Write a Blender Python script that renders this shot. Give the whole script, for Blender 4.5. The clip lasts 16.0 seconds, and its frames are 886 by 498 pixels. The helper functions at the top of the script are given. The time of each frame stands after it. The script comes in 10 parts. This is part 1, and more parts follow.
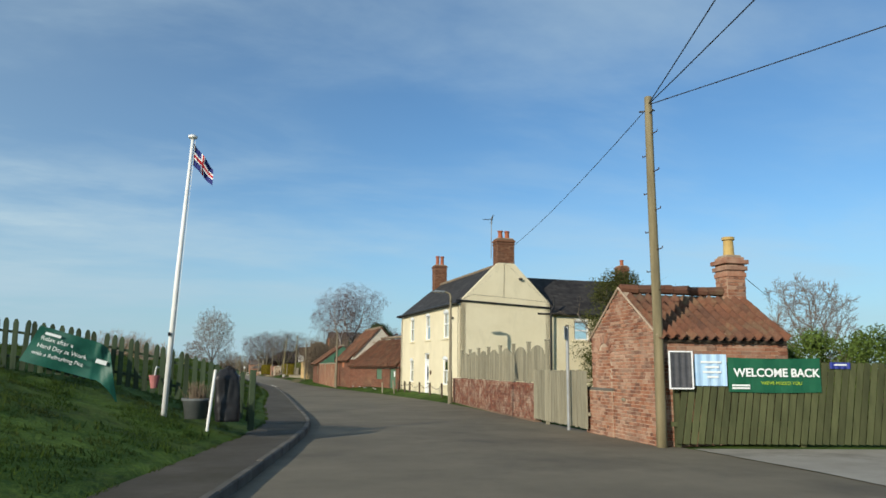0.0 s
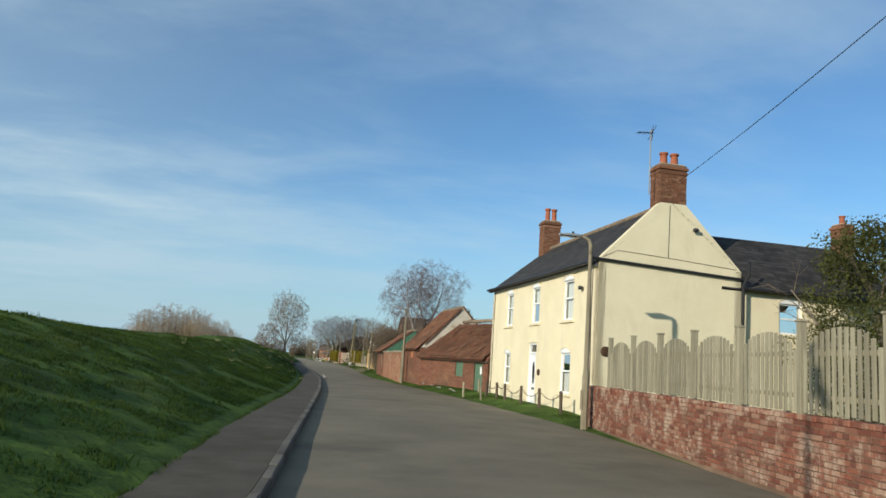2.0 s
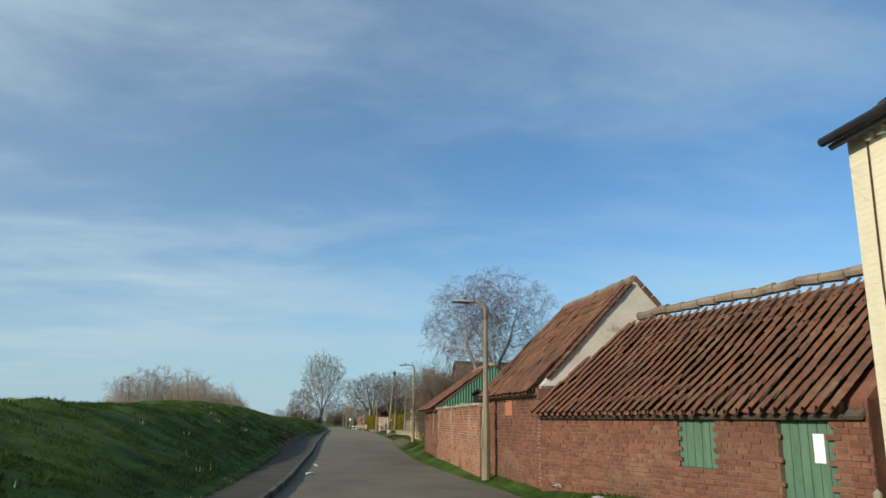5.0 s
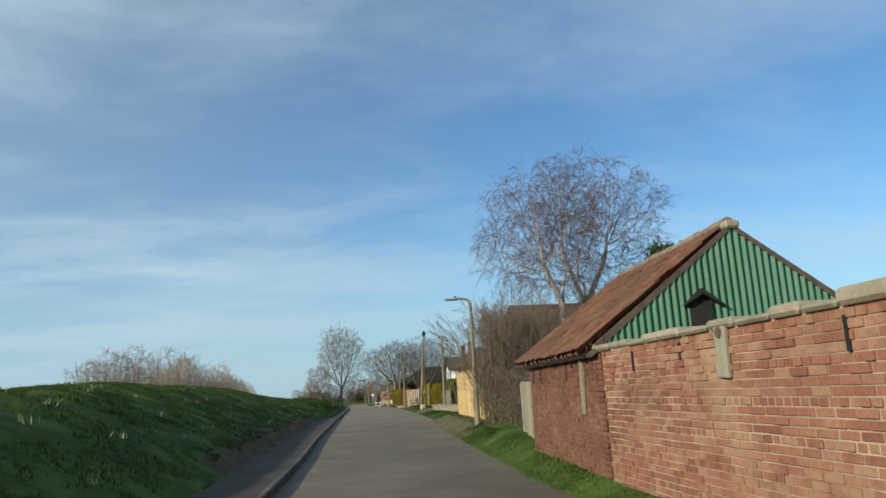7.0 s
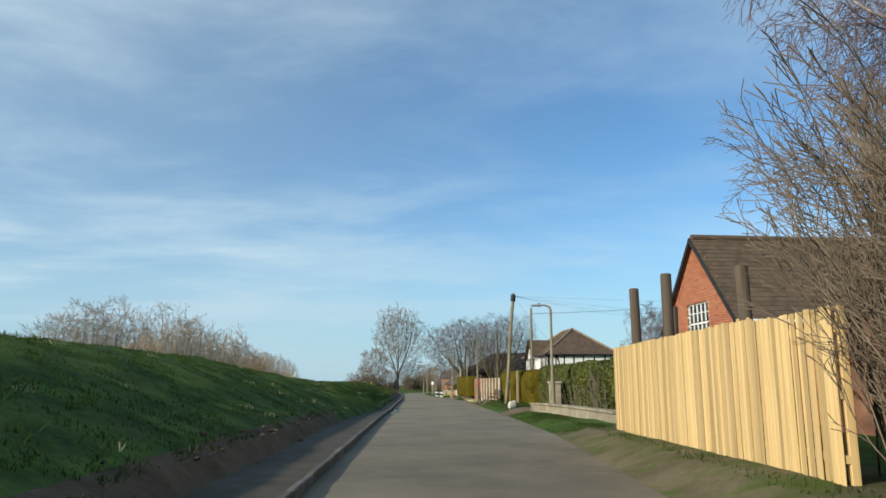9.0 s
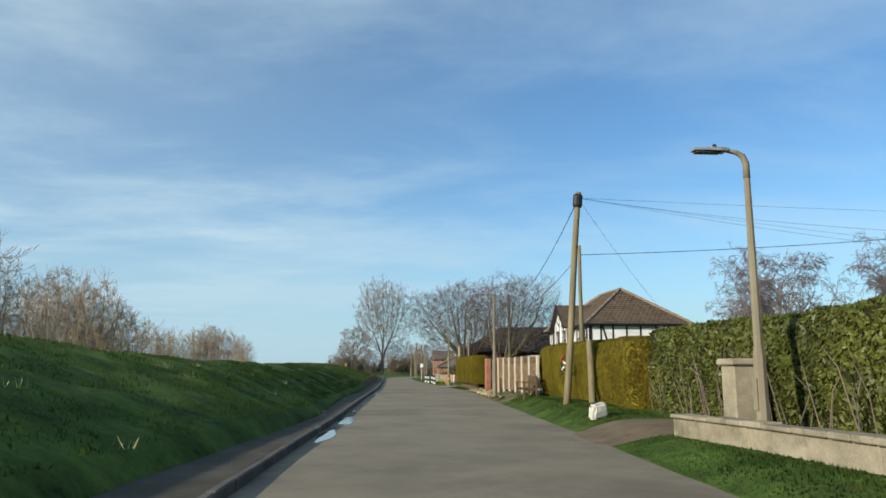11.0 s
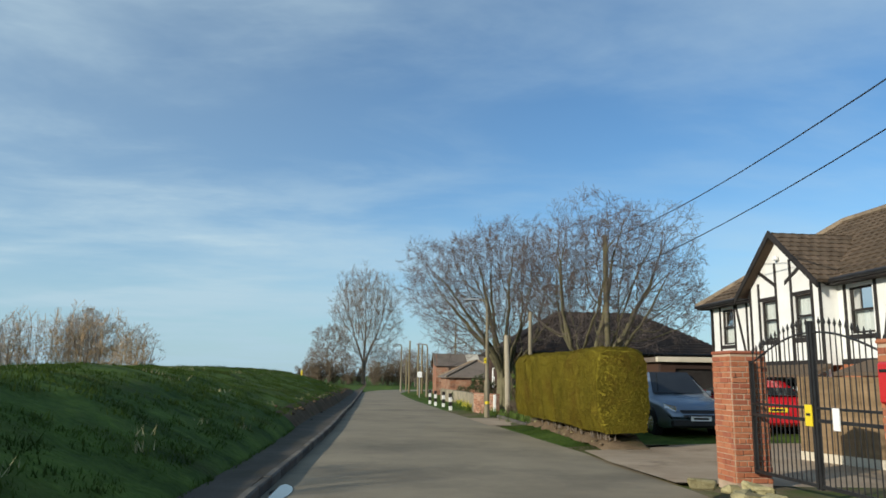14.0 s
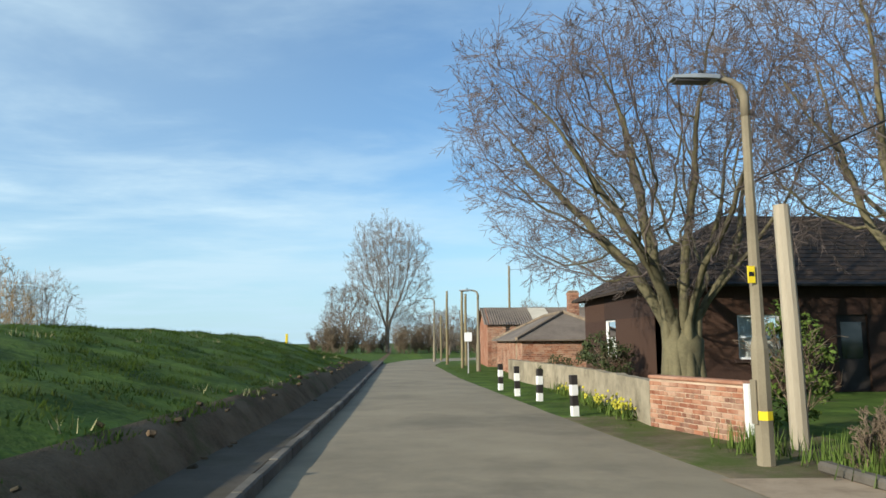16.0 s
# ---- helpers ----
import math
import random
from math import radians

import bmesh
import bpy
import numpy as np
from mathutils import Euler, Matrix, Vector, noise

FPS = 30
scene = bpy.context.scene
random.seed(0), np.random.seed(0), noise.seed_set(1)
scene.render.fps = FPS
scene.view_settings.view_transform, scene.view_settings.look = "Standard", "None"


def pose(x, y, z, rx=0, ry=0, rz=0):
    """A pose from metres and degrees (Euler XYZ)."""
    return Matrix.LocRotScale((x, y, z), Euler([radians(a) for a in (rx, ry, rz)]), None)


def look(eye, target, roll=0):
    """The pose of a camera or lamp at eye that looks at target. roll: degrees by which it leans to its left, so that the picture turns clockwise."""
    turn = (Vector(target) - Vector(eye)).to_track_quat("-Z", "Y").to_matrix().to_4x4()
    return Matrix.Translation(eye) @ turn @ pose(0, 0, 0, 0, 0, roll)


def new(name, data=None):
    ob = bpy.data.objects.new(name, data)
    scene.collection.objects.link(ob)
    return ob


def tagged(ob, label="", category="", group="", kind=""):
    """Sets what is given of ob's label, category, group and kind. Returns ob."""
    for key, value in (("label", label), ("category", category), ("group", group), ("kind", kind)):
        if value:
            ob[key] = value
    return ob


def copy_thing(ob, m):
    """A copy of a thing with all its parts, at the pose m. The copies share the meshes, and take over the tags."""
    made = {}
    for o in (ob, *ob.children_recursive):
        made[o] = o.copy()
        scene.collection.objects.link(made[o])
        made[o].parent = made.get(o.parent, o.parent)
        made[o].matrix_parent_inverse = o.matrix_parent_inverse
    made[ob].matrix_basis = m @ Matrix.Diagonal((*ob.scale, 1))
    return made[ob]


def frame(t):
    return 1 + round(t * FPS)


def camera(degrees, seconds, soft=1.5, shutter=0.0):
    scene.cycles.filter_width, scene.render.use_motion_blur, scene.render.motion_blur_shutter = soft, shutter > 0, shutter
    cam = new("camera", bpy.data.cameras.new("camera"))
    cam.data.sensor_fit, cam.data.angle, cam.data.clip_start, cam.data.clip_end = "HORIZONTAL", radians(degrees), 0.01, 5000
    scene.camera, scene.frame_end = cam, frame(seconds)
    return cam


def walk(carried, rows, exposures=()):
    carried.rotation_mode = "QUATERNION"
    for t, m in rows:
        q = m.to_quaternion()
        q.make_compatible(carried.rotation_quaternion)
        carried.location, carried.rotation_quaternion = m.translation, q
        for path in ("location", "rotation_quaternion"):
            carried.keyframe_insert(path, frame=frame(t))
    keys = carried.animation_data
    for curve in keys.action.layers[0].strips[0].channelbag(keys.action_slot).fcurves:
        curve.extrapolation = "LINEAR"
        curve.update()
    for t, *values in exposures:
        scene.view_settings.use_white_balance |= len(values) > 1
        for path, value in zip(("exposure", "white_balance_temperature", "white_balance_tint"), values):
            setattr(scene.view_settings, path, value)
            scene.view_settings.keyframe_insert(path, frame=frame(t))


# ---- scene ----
cam = camera(62.56, 16.0, soft=1.6)
# seconds, x, y, z, yaw, pitch, roll
ROWS = [
    (0.0, 0.00, 0.00, 1.451, -19.66, 9.44, 0.54),
    (0.5, 0.91, 3.19, 1.462, -18.65, 8.89, 1.77),
    (1.0, 1.89, 6.64, 1.457, -16.67, 8.73, 2.78),
    (1.5, 2.66, 10.13, 1.457, -14.73, 8.66, 3.51),
    (2.0, 3.38, 13.61, 1.444, -13.27, 8.81, 3.95),
    (2.5, 4.11, 17.35, 1.427, -12.48, 9.56, 3.89),
    (3.0, 4.73, 21.42, 1.423, -12.15, 11.04, 3.58),
    (3.5, 5.55, 25.64, 1.440, -11.26, 13.03, 3.55),
    (3.7, 5.83, 27.30, 1.448, -10.88, 13.59, 3.34),
    (5.8, 7.77, 45.24, 1.448, -10.05, 12.93, -1.82),
    (6.0, 7.89, 46.96, 1.446, -10.07, 12.59, -2.46),
    (6.5, 8.10, 51.26, 1.450, -9.79, 11.94, -3.38),
    (7.0, 8.21, 55.79, 1.439, -9.10, 11.10, -3.38),
    (7.5, 8.27, 60.64, 1.455, -7.93, 10.71, -1.92),
    (8.0, 8.39, 65.79, 1.446, -5.48, 11.62, -0.24),
    (8.5, 8.59, 70.90, 1.423, -4.00, 11.60, 0.61),
    (9.0, 8.93, 75.91, 1.418, -4.07, 10.55, -0.12),
    (9.2, 9.06, 77.96, 1.419, -4.28, 10.13, -0.20),
    (11.3, 10.30, 100.38, 1.409, -4.93, 9.24, -0.03),
    (11.5, 10.41, 102.48, 1.410, -4.97, 9.66, -0.11),
    (12.0, 10.72, 107.63, 1.425, -5.38, 10.51, -0.30),
    (12.5, 10.81, 112.82, 1.440, -6.07, 10.94, 0.02),
    (13.0, 10.80, 117.81, 1.472, -6.66, 10.74, 0.34),
    (13.5, 10.86, 123.05, 1.505, -6.62, 10.44, 0.55),
    (14.0, 10.96, 128.09, 1.493, -5.88, 9.96, 0.85),
    (14.5, 11.08, 132.88, 1.479, -4.89, 9.34, 0.99),
    (15.0, 11.10, 137.82, 1.465, -4.19, 8.80, 0.99),
    (15.5, 11.23, 142.90, 1.428, -3.89, 8.09, 0.40),
    (16.0, 11.44, 148.20, 1.385, -4.01, 7.34, -0.30),
]
walk(cam, [(t, pose(x, y, z, 0, 0, yaw) @ pose(0, 0, 0, 90 + pitch) @ pose(0, 0, 0, 0, 0, roll)) for t, x, y, z, yaw, pitch, roll in ROWS],
     [(0.0, 0.0), (2.0, 0.05), (3.0, 0.05), (3.5, -0.3), (5.0, 0.0), (6.0, 0.1), (7.0, 0.06), (7.5, 0.26), (8.0, 0.2), (8.5, 0.2), (11.5, 0.2), (13.5, 0.06), (14.5, 0.14), (15.0, 0.27), (15.5, 0.36), (16.0, 0.46)])

# ---- sky, sun ----
SUN_ROT, SUN_ELEV = 237.0, 18.5    # degrees: clockwise from +y, and up
world = bpy.data.worlds.new("world")
scene.world = world
world.use_nodes = True
_nt = world.node_tree
_nt.nodes.clear()


def _node(kind, **values):
    q = _nt.nodes.new(kind)
    for key, value in values.items():
        q.inputs[key].default_value = value
    return q


def _maths(how, a, b=None):
    q = _nt.nodes.new("ShaderNodeMath")
    q.operation = how
    for sock, val in zip(q.inputs, (a, b)):
        if isinstance(val, bpy.types.NodeSocket):
            _nt.links.new(val, sock)
        elif val is not None:
            sock.default_value = val
    return q.outputs[0]


_out, _bg = _nt.nodes.new("ShaderNodeOutputWorld"), _nt.nodes.new("ShaderNodeBackground")
_sky = _nt.nodes.new("ShaderNodeTexSky")
_sky.sky_type, _sky.sun_disc = "NISHITA", False
_sky.sun_elevation, _sky.sun_rotation = radians(SUN_ELEV), radians(SUN_ROT)
_sky.air_density, _sky.dust_density, _sky.ozone_density = 1.0, 0.3, 3.0
# high thin cloud: streaks on a flat layer far overhead
_tc = _nt.nodes.new("ShaderNodeTexCoord")
_sep = _nt.nodes.new("ShaderNodeSeparateXYZ")
_nt.links.new(_tc.outputs["Generated"], _sep.inputs[0])
_h = _maths("ADD", _maths("MAXIMUM", _sep.outputs[2], 0.0), 0.09)
_com = _nt.nodes.new("ShaderNodeCombineXYZ")
_nt.links.new(_maths("DIVIDE", _sep.outputs[0], _h), _com.inputs[0])
_nt.links.new(_maths("DIVIDE", _sep.outputs[1], _h), _com.inputs[1])


def _streaks(scale, stretch, turn, shift, detail, low, high, warp=0.6):
    mp = _nt.nodes.new("ShaderNodeMapping")
    mp.inputs["Scale"].default_value = stretch
    mp.inputs["Rotation"].default_value = (0, 0, radians(turn))
    mp.inputs["Location"].default_value = shift
    _nt.links.new(_com.outputs[0], mp.inputs["Vector"])
    n = _node("ShaderNodeTexNoise", Scale=scale, Detail=detail, Roughness=0.58, Distortion=warp)
    _nt.links.new(mp.outputs[0], n.inputs["Vector"])
    r = _nt.nodes.new("ShaderNodeMapRange")
    r.interpolation_type = "SMOOTHSTEP"
    r.inputs["From Min"].default_value, r.inputs["From Max"].default_value = low, high
    _nt.links.new(n.outputs["Fac"], r.inputs["Value"])
    return r.outputs[0]


_veil = _streaks(0.75, (0.55, 0.8, 1), -24, (0.6, 0.2, 0), 7, 0.4, 0.7, 0.25)
_wisp = _streaks(1.5, (0.6, 1.0, 1), -22, (5.3, 2.2, 0), 9, 0.42, 0.78, 0.35)
_west = _nt.nodes.new("ShaderNodeMapRange")      # thicker veil on the sun's side of the sky
_west.interpolation_type = "SMOOTHSTEP"
_west.inputs["From Min"].default_value, _west.inputs["From Max"].default_value = 0.45, -0.75
_nt.links.new(_sep.outputs[0], _west.inputs["Value"])
_amount = _maths("ADD", _maths("MULTIPLY", _veil, 0.7), _maths("MULTIPLY", _wisp, 0.42))
_amount = _maths("ADD", _maths("MULTIPLY", _amount, _maths("ADD", _maths("MULTIPLY", _west.outputs[0], 0.75), 0.48)), _maths("MULTIPLY", _west.outputs[0], 0.36))
_amount = _maths("MINIMUM", _amount, 0.85)
_tint = _nt.nodes.new("ShaderNodeMix")
_tint.data_type, _tint.blend_type = "RGBA", "MULTIPLY"
_tint.inputs[0].default_value = 1.0
_tint.inputs[7].default_value = (0.75, 1.0, 1.12, 1)
_nt.links.new(_sky.outputs[0], _tint.inputs[6])
_cl = _nt.nodes.new("ShaderNodeMix")
_cl.data_type = "RGBA"
_cl.inputs[7].default_value = (4.3, 5.6, 6.3, 1)
_nt.links.new(_amount, _cl.inputs[0])
_nt.links.new(_tint.outputs[2], _cl.inputs[6])
_bg.inputs["Strength"].default_value = 0.12
_low = _nt.nodes.new("ShaderNodeMapRange")       # pale blue haze along the horizon
_low.interpolation_type = "SMOOTHSTEP"
_low.inputs["From Min"].default_value, _low.inputs["From Max"].default_value = 0.24, -0.02
_low.inputs["To Max"].default_value = 0.75
_nt.links.new(_sep.outputs[2], _low.inputs["Value"])
_hz = _nt.nodes.new("ShaderNodeMix")
_hz.data_type = "RGBA"
_hz.inputs[7].default_value = (3.1, 4.6, 5.6, 1)
_nt.links.new(_low.outputs[0], _hz.inputs[0])
_nt.links.new(_cl.outputs[2], _hz.inputs[6])
_nt.links.new(_hz.outputs[2], _bg.inputs[0])
_nt.links.new(_bg.outputs[0], _out.inputs[0])

_sun = bpy.data.lights.new("sun", "SUN")
_sun.energy, _sun.angle, _sun.color = 4.6, radians(0.6), (1.0, 0.92, 0.77)
sun = new("sun", _sun)
_a, _e = radians(SUN_ROT), radians(SUN_ELEV)
sun.matrix_world = look((0, 0, 60), (-math.sin(_a) * math.cos(_e), -math.cos(_a) * math.cos(_e), 60 - math.sin(_e)))

# ---- mesh helpers ----
rng = np.random.default_rng(7)


class Build:
    """Collects vertices and faces of one mesh."""

    def __init__(self):
        self.v, self.f, self.m = [], [], []

    def add(self, verts, faces, m=None, mat=0):
        k = len(self.v)
        self.v += [tuple(m @ Vector(p)) for p in verts] if m is not None else [tuple(p) for p in verts]
        self.f += [tuple(i + k for i in f) for f in faces]
        self.m += [mat] * len(faces)
        return self

    def box(self, a, b, m=None, c=0.0, mat=0):
        (x0, y0, z0), (x1, y1, z1) = a, b
        if c <= 0:
            v = [(x, y, z) for x in (x0, x1) for y in (y0, y1) for z in (z0, z1)]
            f = [(0, 1, 3, 2), (4, 6, 7, 5), (0, 4, 5, 1), (2, 3, 7, 6), (0, 2, 6, 4), (1, 5, 7, 3)]
            return self.add(v, f, m, mat)
        c = min(c, 0.45 * min(abs(x1 - x0), abs(y1 - y0), abs(z1 - z0)))
        v, key = [], {}
        for i, sx in enumerate((0, 1)):
            for j, sy in enumerate((0, 1)):
                for k, sz in enumerate((0, 1)):
                    for ax in range(3):
                        p = [x1 if sx else x0, y1 if sy else y0, z1 if sz else z0]
                        for o in range(3):
                            if o != ax:
                                p[o] += -c if (sx, sy, sz)[o] else c
                        key[(sx, sy, sz, ax)] = len(v)
                        v.append(tuple(p))
        f = []
        for ax in range(3):
            o1, o2 = [o for o in range(3) if o != ax]
            for s in (0, 1):
                q = []
                for a1, a2 in ((0, 0), (1, 0), (1, 1), (0, 1)):
                    t = [0, 0, 0]
                    t[ax], t[o1], t[o2] = s, a1, a2
                    q.append(key[(*t, ax)])
                f.append(tuple(q))
            for a1 in (0, 1):
                for a2 in (0, 1):
                    t0, t1 = [0, 0, 0], [0, 0, 0]
                    t0[o1] = t1[o1] = a1
                    t0[o2] = t1[o2] = a2
                    t1[ax] = 1
                    f.append((key[(*t0, o1)], key[(*t1, o1)], key[(*t1, o2)], key[(*t0, o2)]))
        for s in [(i, j, k) for i in (0, 1) for j in (0, 1) for k in (0, 1)]:
            f.append(tuple(key[(*s, ax)] for ax in range(3)))
        return self.add(v, f, m, mat)

    def prism(self, poly, d, m=None, mat=0):
        """A polygon of points in space, pushed along d."""
        n, d = len(poly), Vector(d)
        v = [Vector(p) for p in poly] + [Vector(p) + d for p in poly]
        f = [tuple(range(n)), tuple(range(2 * n - 1, n - 1, -1))] + [(i, (i + 1) % n, n + (i + 1) % n, n + i) for i in range(n)]
        return self.add(v, f, m, mat)

    def tube(self, pts, radii, sides=8, m=None, mat=0, caps=True):
        pts = [Vector(p) for p in pts]
        if not hasattr(radii, "__len__"):
            radii = [radii] * len(pts)
        v, f, n = [], [], sides
        side = None
        for i, p in enumerate(pts):
            d = (pts[min(i + 1, len(pts) - 1)] - pts[max(i - 1, 0)]).normalized()
            if side is None:
                side = d.orthogonal().normalized()
            side = (side - d * side.dot(d)).normalized()
            up = d.cross(side)
            for k in range(n):
                a = 2 * math.pi * k / n
                v.append(p + (side * math.cos(a) + up * math.sin(a)) * radii[i])
        for i in range(len(pts) - 1):
            for k in range(n):
                f.append((i * n + k, i * n + (k + 1) % n, (i + 1) * n + (k + 1) % n, (i + 1) * n + k))
        if caps:
            f += [tuple(range(n - 1, -1, -1)), tuple(range((len(pts) - 1) * n, len(pts) * n))]
        return self.add(v, f, m, mat)

    def lathe(self, profile, sides=12, m=None, mat=0):
        """Radius and height pairs, turned about z."""
        v = [(r * math.cos(2 * math.pi * k / sides), r * math.sin(2 * math.pi * k / sides), z) for r, z in profile for k in range(sides)]
        f = [(i * sides + k, i * sides + (k + 1) % sides, (i + 1) * sides + (k + 1) % sides, (i + 1) * sides + k) for i in range(len(profile) - 1) for k in range(sides)]
        f += [tuple(range(sides - 1, -1, -1)), tuple(range((len(profile) - 1) * sides, len(profile) * sides))]
        return self.add(v, f, m, mat)

    def mesh(self, name, mats, smooth=False):
        me = bpy.data.meshes.new(name)
        me.from_pydata(self.v, [], self.f)
        for q in mats if isinstance(mats, (list, tuple)) else [mats]:
            me.materials.append(q)
        if len(me.materials) > 1:
            me.polygons.foreach_set("material_index", self.m)
        bm = bmesh.new()
        bm.from_mesh(me)
        bmesh.ops.recalc_face_normals(bm, faces=bm.faces)
        bm.to_mesh(me)
        bm.free()
        if smooth:
            me.polygons.foreach_set("use_smooth", [True] * len(me.polygons))
        me.update()
        return me


def raw_mesh(name, verts, faces, mat, smooth=False):
    me = bpy.data.meshes.new(name)
    me.from_pydata(verts, [], faces)
    me.materials.append(mat)
    if smooth:
        me.polygons.foreach_set("use_smooth", [True] * len(me.polygons))
    me.update()
    return me


def thing(name, label, category, at=(0, 0, 0), rz=0.0, group="", kind=""):
    ob = new(name)
    ob.matrix_world = pose(*at, 0, 0, rz)
    ob.empty_display_size = 0.2
    return tagged(ob, label, category, group, kind)


def part(name, build, material, parent, label="", smooth=False, m=None):
    """Links what was built as one mesh under a thing or a part, in the parent's own frame."""
    me = build if isinstance(build, bpy.types.Mesh) else build.mesh(name, material, smooth)
    ob = new(name, me)
    ob.parent = parent
    if m is not None:
        ob.matrix_local = m
    return tagged(ob, label)


def solo(name, build, material, label, category, group="", kind="", smooth=False, m=None):
    me = build if isinstance(build, bpy.types.Mesh) else build.mesh(name, material, smooth)
    ob = new(name, me)
    if m is not None:
        ob.matrix_world = m
    return tagged(ob, label, category, group, kind)


def frame_of(origin, ahead, up=(0, 0, 1)):
    """A matrix whose x runs along ahead (level), z up, y to the left of it."""
    x = Vector(ahead).normalized()
    z = Vector(up)
    y = z.cross(x).normalized()
    z = x.cross(y)
    m = Matrix((x, y, z)).transposed().to_4x4()
    m.translation = origin
    return m


# ---- materials ----
def nodes_of(name):
    m = bpy.data.materials.new(name)
    m.use_nodes = True
    nt = m.node_tree
    return m, nt, nt.nodes["Principled BSDF"]


def link(nt, a, b):
    nt.links.new(a, b)


def noise_node(nt, scale, detail=4.0, rough=0.6, stretch=(1, 1, 1), off=None):
    geo = nt.nodes.new("ShaderNodeNewGeometry")
    mp = nt.nodes.new("ShaderNodeMapping")
    mp.inputs["Scale"].default_value = stretch
    link(nt, geo.outputs["Position"], mp.inputs["Vector"])
    if off is not None:
        link(nt, off, mp.inputs["Location"])
    n = nt.nodes.new("ShaderNodeTexNoise")
    n.inputs["Scale"].default_value = scale
    n.inputs["Detail"].default_value = detail
    n.inputs["Roughness"].default_value = rough
    link(nt, mp.outputs[0], n.inputs["Vector"])
    return n.outputs["Fac"]


def ramp(nt, fac, stops):
    r = nt.nodes.new("ShaderNodeValToRGB")
    e = r.color_ramp.elements
    while len(e) < len(stops):
        e.new(0.5)
    for k, (p, c) in enumerate(stops):
        e[k].position = p
        e[k].color = (*c, 1) if hasattr(c, "__len__") else (c, c, c, 1)
    link(nt, fac, r.inputs[0])
    return r.outputs[0]


def mix(nt, fac, a, b, how="MIX"):
    q = nt.nodes.new("ShaderNodeMix")
    q.data_type, q.blend_type = "RGBA", how
    for sock, val in ((q.inputs[0], fac), (q.inputs[6], a), (q.inputs[7], b)):
        if isinstance(val, bpy.types.NodeSocket):
            link(nt, val, sock)
        else:
            sock.default_value = val if not hasattr(val, "__len__") else (*val, 1)
    return q.outputs[2]


def random_of(nt):
    a = nt.nodes.new("ShaderNodeObjectInfo").outputs["Random"]
    b = nt.nodes.new("ShaderNodeNewGeometry").outputs["Random Per Island"]
    s = nt.nodes.new("ShaderNodeMath")
    s.operation = "ADD"
    link(nt, a, s.inputs[0])
    link(nt, b, s.inputs[1])
    f = nt.nodes.new("ShaderNodeMath")
    f.operation = "FRACT"
    link(nt, s.outputs[0], f.inputs[0])
    return f.outputs[0]


def bump(nt, bsdf, height, strength, dist=0.02):
    b = nt.nodes.new("ShaderNodeBump")
    b.inputs["Strength"].default_value = strength
    b.inputs["Distance"].default_value = dist
    link(nt, height, b.inputs["Height"])
    link(nt, b.outputs[0], bsdf.inputs["Normal"])


def surface(name, dark, light, scale=2.0, fine=40.0, rough=0.85, relief=0.4, dist=0.01, metal=0.0, stretch=(1, 1, 1), pieces=0.0, stain=None, stain_scale=0.6, stain_at=(0.55, 0.75), spec=0.3):
    """Two colours mixed by coarse and fine noise, with fine relief; pieces: how much single pieces differ in brightness; stain: a third colour in patches."""
    m, nt, b = nodes_of(name)
    a = noise_node(nt, scale, 5, 0.65, stretch)
    g = noise_node(nt, fine, 3, 0.6, stretch)
    s = nt.nodes.new("ShaderNodeMath")
    s.operation = "MULTIPLY_ADD"
    s.inputs[1].default_value = 0.35
    link(nt, g, s.inputs[0])
    link(nt, a, s.inputs[2])
    col = ramp(nt, s.outputs[0], [(0.42, dark), (0.92, light)])
    if stain is not None:
        col = mix(nt, ramp(nt, noise_node(nt, stain_scale, 6, 0.7), [(stain_at[0], 0), (stain_at[1], 1)]), col, stain)
    if pieces > 0:
        r = ramp(nt, random_of(nt), [(0, 1 - pieces), (1, 1 + pieces)])
        col = mix(nt, 1.0, col, r, "MULTIPLY")
    link(nt, col, b.inputs["Base Color"])
    b.inputs["Roughness"].default_value = rough
    b.inputs["Metallic"].default_value = metal
    b.inputs["Specular IOR Level"].default_value = spec
    if relief > 0:
        bump(nt, b, s.outputs[0], relief, dist)
    return m


def brick_material(name, tones, pale=(0.55, 0.48, 0.4), pale_at=(0.56, 0.74), dirt=(0.06, 0.04, 0.03), dirt_at=(0.6, 0.85), pale_scale=0.9):
    """Fired clay: each piece takes its own tone; lime bloom and soot in large patches."""
    m, nt, b = nodes_of(name)
    n = len(tones)
    col = ramp(nt, random_of(nt), [((k + 0.5) / n, c) for k, c in enumerate(tones)])
    col = mix(nt, 0.45, col, ramp(nt, noise_node(nt, 25, 4), [(0.3, 0.35), (0.75, 1.0)]), "MULTIPLY")
    col = mix(nt, ramp(nt, noise_node(nt, pale_scale, 7, 0.72), [(pale_at[0], 0), (pale_at[1], 0.75)]), col, pale)
    col = mix(nt, ramp(nt, noise_node(nt, 0.7, 6, 0.7, (1, 1, 1.7)), [(dirt_at[0], 0), (dirt_at[1], 0.8)]), col, dirt)
    link(nt, col, b.inputs["Base Color"])
    b.inputs["Roughness"].default_value = 0.9
    b.inputs["Specular IOR Level"].default_value = 0.2
    bump(nt, b, noise_node(nt, 45, 5), 0.5, 0.012)
    return m


